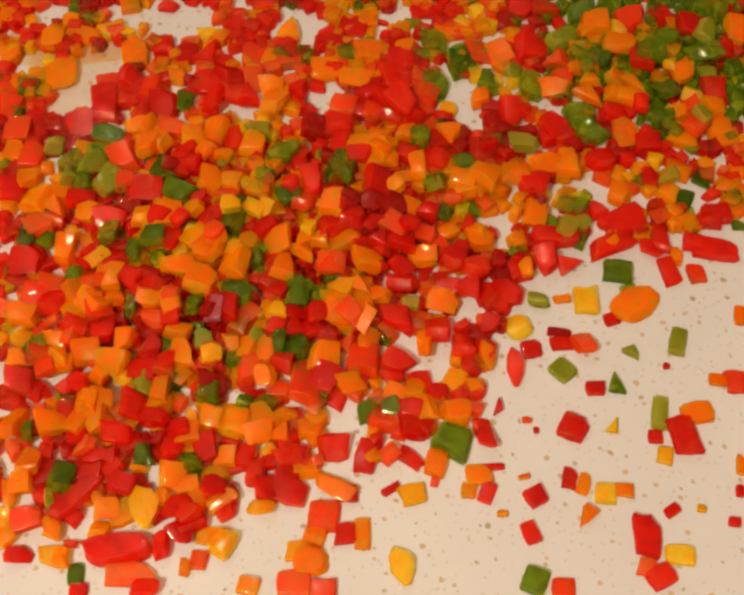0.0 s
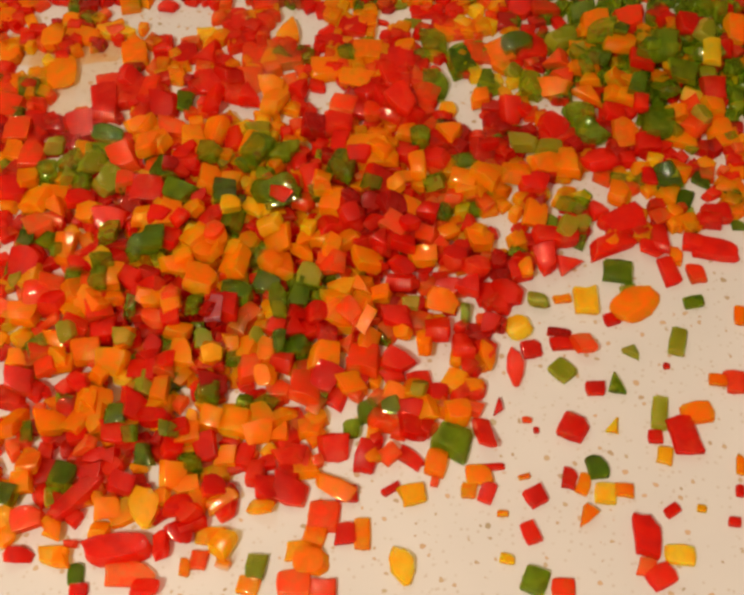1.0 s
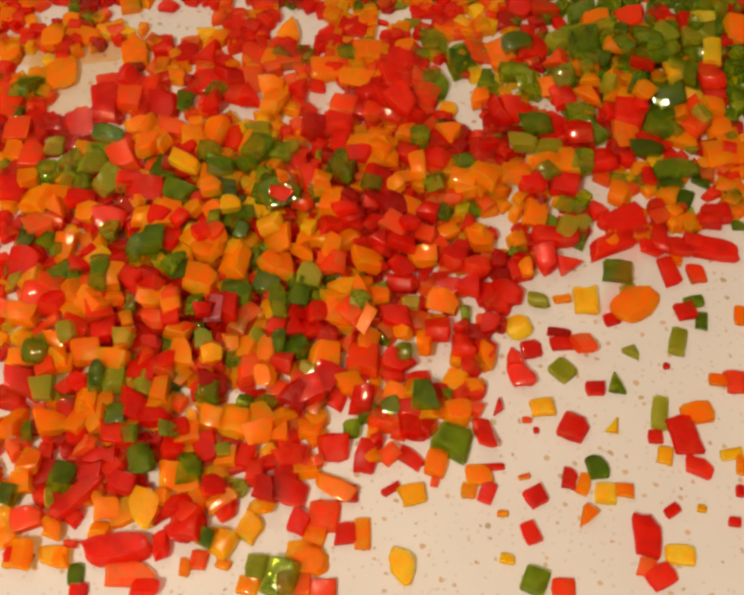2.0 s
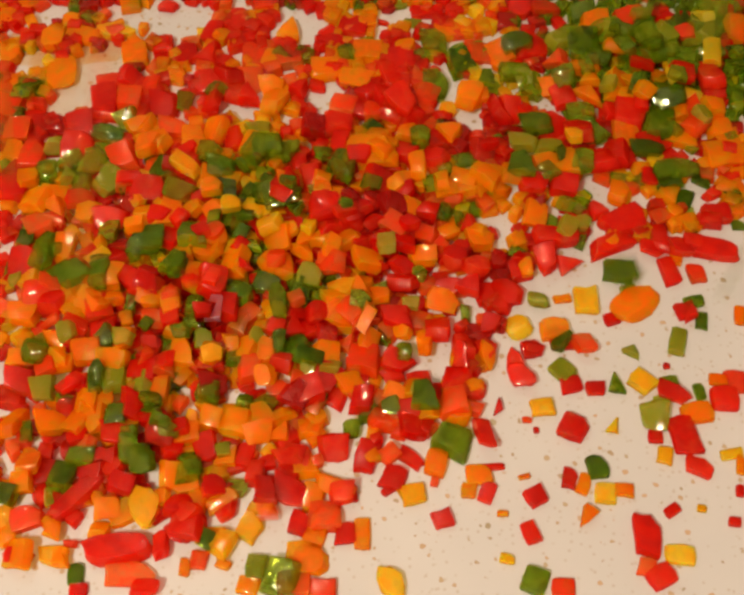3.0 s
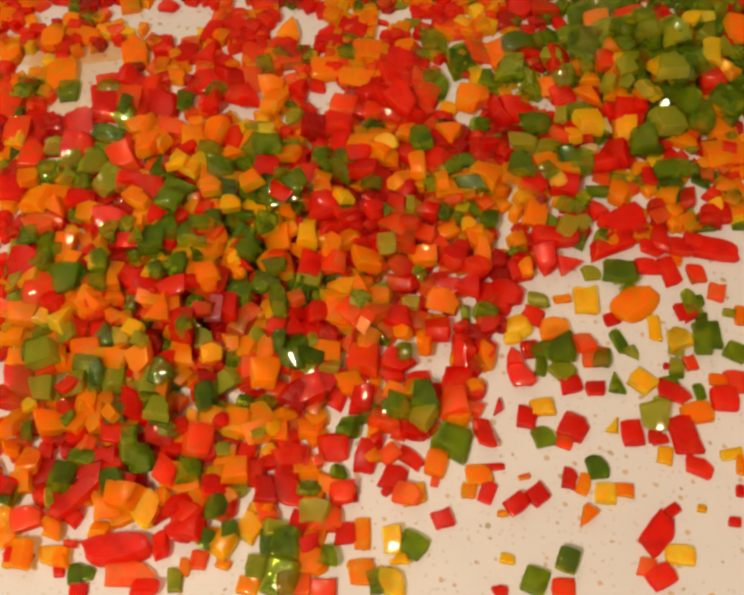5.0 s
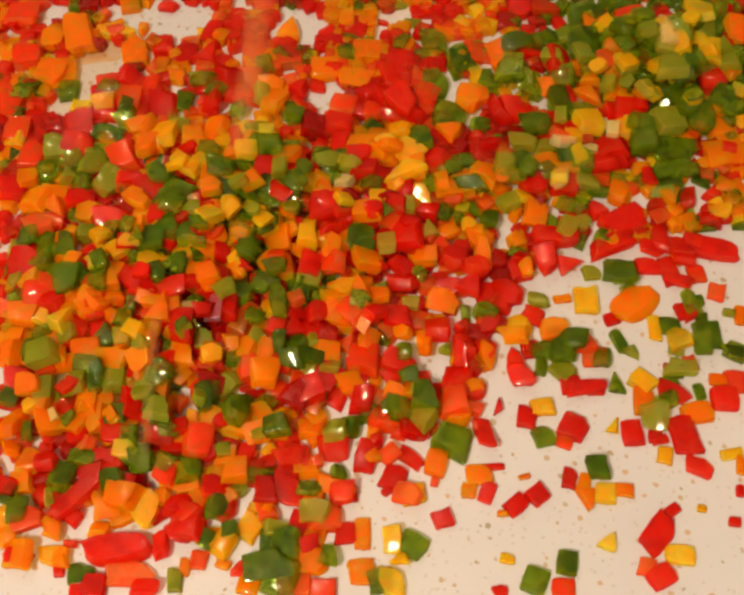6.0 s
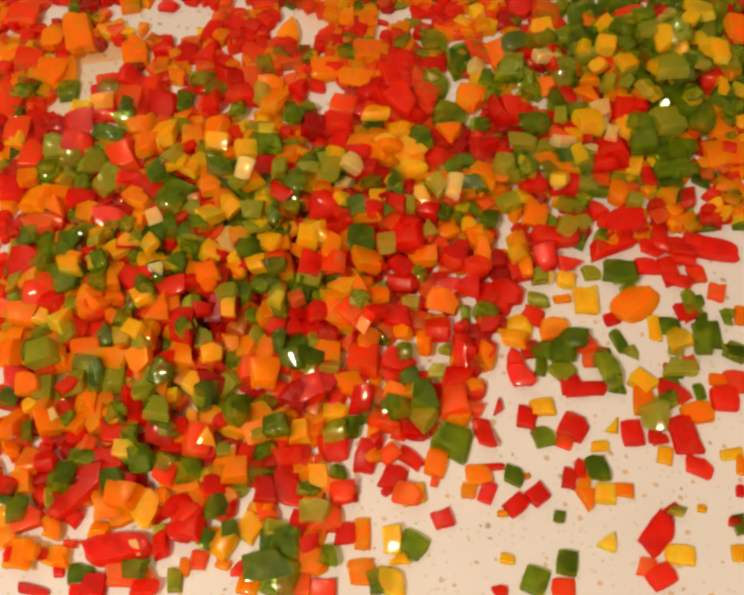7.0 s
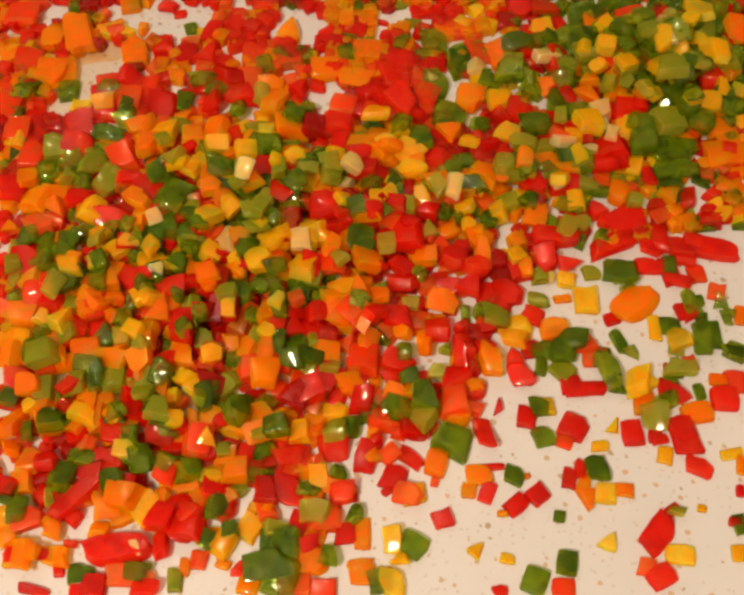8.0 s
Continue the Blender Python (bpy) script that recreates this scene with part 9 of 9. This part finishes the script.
    fall(6.80, "lime", "dice", -117.2, -10.9, 9.9, 7.0, 5.6, 3.3, -7, -10, 4)
    fall(6.80, "yellow", "dice", 104.9, 124.0, 18.3, 8.3, 8.9, 5.2, -9, 12, -5)
    fall(6.83, "green", "dice", 9.0, 42.9, 14.1, 7.5, 12.8, 3.9, -12, 24, -8)
    fall(6.83, "orange", "dice", -60.8, 39.7, 15.1, 7.6, 5.7, 3.3, 11, 17, 14)
    fall(6.83, "orange", "dice", -41.2, -17.5, 8.9, 6.4, 6.8, 3.5, 25, -9, 21)
    fall(6.87, "green", "dice", -38.8, -70.2, 2.1, 6.1, 10.8, 3.9, 14, -8, -18)
    fall(6.90, "yellow", "dice", -88.2, 13.4, 15.4, 7.1, 6.1, 3.6, 44, 8, -27)
    fall(6.93, "lime", "dice", -18.5, 49.9, 16.3, 7.6, 12.9, 4.3, 4, -14, 20)
    fall(6.93, "green", "dice", -80.3, -116.1, 1.8, 7.5, 7.4, 2.7, -12, 4, -10)
    fall(6.97, "yellow", "dice", -66.1, 67.1, 16.5, 9.7, 8.5, 4.0, 5, 30, -6)
    fall(6.97, "yellow", "dice", -68.0, -45.7, 6.7, 6.7, 7.1, 3.4, -22, 6, 19)
    fall(6.97, "lime", "wedge", -80.9, 57.2, 20.3, 7.7, 8.5, 4.6, -40, 14, 5)
    fall(7.00, "yellow", "dice", 59.1, 16.3, 4.9, 6.8, 6.9, 4.2, 21, 2, 3)
    fall(7.00, "lime", "wedge", 10.5, 51.4, 14.5, 6.6, 6.7, 3.3, 39, 20, -7)
    fall(7.00, "green", "wedge", 8.3, 48.5, 17.1, 6.9, 7.4, 3.9, 29, 9, 10)
    fall(7.00, "yellow", "dice", -43.1, 33.6, 17.2, 5.8, 8.4, 3.1, 5, 6, -28)
    fall(7.00, "yellow", "dice", -36.6, -11.4, 13.4, 6.4, 6.5, 3.4, -29, -1, -1)
    fall(7.03, "orange", "dice", -35.7, 84.1, 7.9, 12.7, 9.4, 5.2, 4, -3, 25)
    fall(7.03, "yellow", "dice", 58.2, 79.9, 6.5, 9.8, 9.7, 5.2, -6, 20, 20)
    fall(7.07, "lime", "wedge", 123.2, 135.9, 22.6, 6.8, 8.7, 3.5, -40, -31, -24)
    fall(7.07, "green", "petal", -73.7, -14.3, 19.7, 5.9, 6.7, 3.4, 37, -7, 16)
    fall(7.10, "orange", "dice", -84.9, -15.8, 19.7, 7.1, 11.9, 4.1, 13, -27, 42)
    fall(7.10, "yellow", "petal", -55.7, -83.0, 5.1, 6.1, 5.1, 2.4, -7, -18, 5)
    fall(7.13, "cream", "dice", -28.2, 17.3, 14.9, 6.9, 7.4, 4.3, 2, 19, 4)
    fall(7.17, "orange", "dice", 44.5, -34.2, 4.1, 8.5, 9.1, 5.2, 14, 17, 2)
    fall(7.17, "yellow", "dice", -36.1, 18.8, 16.7, 8.6, 7.8, 4.0, 30, 6, 25)
    fall(7.17, "lime", "dice", -88.8, 73.6, 12.4, 6.2, 7.9, 3.5, 23, -22, -1)
    fall(7.17, "yellow", "petal", -39.0, 43.6, 32.6, 5.7, 6.4, 3.3, 16, 6, 26)
    fall(7.20, "green", "dice", -4.9, -95.8, 1.6, 6.5, 7.3, 2.9, 3, -23, -46)
    fall(7.20, "yellow", "dice", 101.4, -43.8, 2.9, 10.4, 11.1, 4.7, -4, -20, -37)
    fall(7.23, "red", "dice", -73.3, -100.2, 4.2, 9.9, 10.1, 5.0, -20, 7, -13)
    fall(7.23, "lime", "dice", -43.3, 33.8, 19.5, 6.7, 7.8, 3.5, -13, -12, 5)
    fall(7.27, "green", "dice", 65.4, 43.6, 7.7, 8.5, 7.0, 3.6, -29, -6, 0)
    fall(7.30, "green", "dice", 14.6, 85.2, 9.4, 9.9, 9.6, 4.5, -1, -7, -52)
    fall(7.30, "yellow", "dice", 53.6, 37.9, 5.0, 7.9, 8.5, 4.7, 8, -6, -35)
    fall(7.33, "lime", "dice", 47.6, -13.3, 4.4, 9.8, 8.8, 4.2, -3, 4, 14)
    fall(7.33, "lime", "dice", -44.1, 17.9, 33.0, 7.2, 7.7, 3.5, -30, 3, -2)
    fall(7.37, "orange", "wedge", -149.6, 33.9, 2.4, 7.7, 7.8, 3.8, 2, 4, -13)
    fall(7.37, "yellow", "dice", -69.4, -43.4, 9.2, 6.2, 5.7, 3.1, 45, -7, -9)
    fall(7.43, "yellow", "dice", -135.1, -24.3, 6.5, 6.9, 6.3, 3.2, -10, 16, -3)
    fall(7.43, "orange", "dice", 63.6, 57.9, 19.1, 6.4, 8.7, 3.8, -6, 24, -2)
    fall(7.47, "yellow", "dice", -107.0, -60.3, 10.2, 10.5, 5.9, 3.7, -13, -4, 19)
    fall(7.47, "green", "dice", 63.2, -52.2, 2.5, 6.6, 9.0, 2.6, 6, 4, 10)
    fall(7.50, "vermilion", "dice", -29.9, -77.4, 1.2, 6.1, 7.7, 3.6, 0, -4, 3)
    fall(7.50, "yellow", "dice", -44.4, 7.0, 17.2, 8.7, 7.1, 3.6, 37, 5, -9)
    fall(7.50, "green", "petal", -65.1, -20.6, 18.1, 7.7, 6.3, 3.8, 34, 16, 9)
    fall(7.53, "green", "dice", -116.8, -63.2, 8.4, 8.8, 9.6, 4.7, 11, -27, 10)
    fall(7.53, "lime", "dice", -144.1, 11.2, 7.0, 5.8, 7.4, 3.0, 13, 6, 12)
    fall(7.53, "lime", "dice", -54.7, 57.2, 13.6, 8.3, 5.8, 3.3, 0, -10, -11)
    fall(7.53, "yellow", "dice", 43.0, 73.3, 10.0, 6.8, 8.4, 3.3, 43, -21, 24)
    fall(7.57, "yellow", "dice", -27.7, 2.9, 12.0, 10.1, 8.9, 5.0, -20, -17, -9)
    fall(7.57, "lime", "dice", -17.2, 52.6, 19.6, 7.4, 8.0, 3.8, 9, 21, 6)
    fall(7.60, "yellow", "dice", -116.4, 36.5, 8.9, 10.8, 11.4, 5.2, -13, -11, 37)
    fall(7.60, "green", "wedge", 140.4, -2.2, 2.2, 6.7, 9.2, 2.8, 0, 33, -13)
    fall(7.63, "lime", "dice", -12.7, 7.5, 15.2, 6.3, 6.2, 3.4, 44, -11, -19)
    fall(7.63, "yellow", "dice", 85.8, 44.5, 6.0, 6.4, 7.2, 4.0, -1, 10, 1)
    fall(7.67, "yellow", "dice", -72.7, -63.0, 12.4, 6.6, 6.4, 3.5, 9, 18, 16)
    fall(7.70, "green", "dice", -86.5, 157.0, 0.0, 6.7, 6.6, 2.5, 14)
    fall(7.77, "lime", "dice", -6.9, 75.9, 8.7, 7.9, 6.4, 3.8, 37, 25, 7)
    fall(7.77, "yellow", "dice", 8.3, 40.9, 17.1, 6.3, 5.9, 3.6, -45, 27, 0)
    fall(7.77, "yellow", "dice", -32.4, 60.3, 17.8, 7.0, 6.8, 4.0, 33, 28, -5)
    fall(7.77, "yellow", "wedge", 36.5, -108.7, 0.0, 6.1, 5.8, 2.4, -30)
    fall(7.77, "yellow", "dice", 146.0, 95.4, 13.2, 12.0, 8.7, 4.7, 5, 28, 5)
    fall(7.80, "yellow", "dice", -39.4, -24.1, 9.8, 6.7, 5.3, 2.8, -33, 9, -12)
    fall(7.80, "lime", "dice", -124.3, -6.6, 17.7, 8.5, 9.9, 5.2, -13, -1, 27)
    fall(7.83, "green", "dice", 121.2, 14.6, 1.8, 6.1, 8.1, 2.9, -3, -2, -8)
    fall(7.87, "green", "dice", -73.5, 29.3, 16.0, 6.1, 7.7, 3.1, 37, -4, 19)
    fall(7.87, "yellow", "dice", 56.1, 99.0, 8.5, 10.0, 8.5, 5.2, -5, 2, 3)
    fall(7.90, "dark", "dice", -32.0, 23.7, 16.7, 6.4, 12.8, 3.7, -6, 12, -7)
    fall(7.93, "yellow", "dice", 39.7, 38.5, 7.6, 7.4, 6.9, 3.3, 7, -23, -22)
    fall(7.93, "red", "dice", -93.3, 167.5, 0.0, 6.4, 4.8, 1.8, 8)
    fall(8.00, "yellow", "dice", -37.5, -0.1, 19.8, 5.4, 9.3, 3.3, 10, -15, 41)
    fall(8.00, "yellow", "dice", -134.6, -40.1, 7.0, 8.1, 8.3, 4.9, 0, -10, -21)


motions()
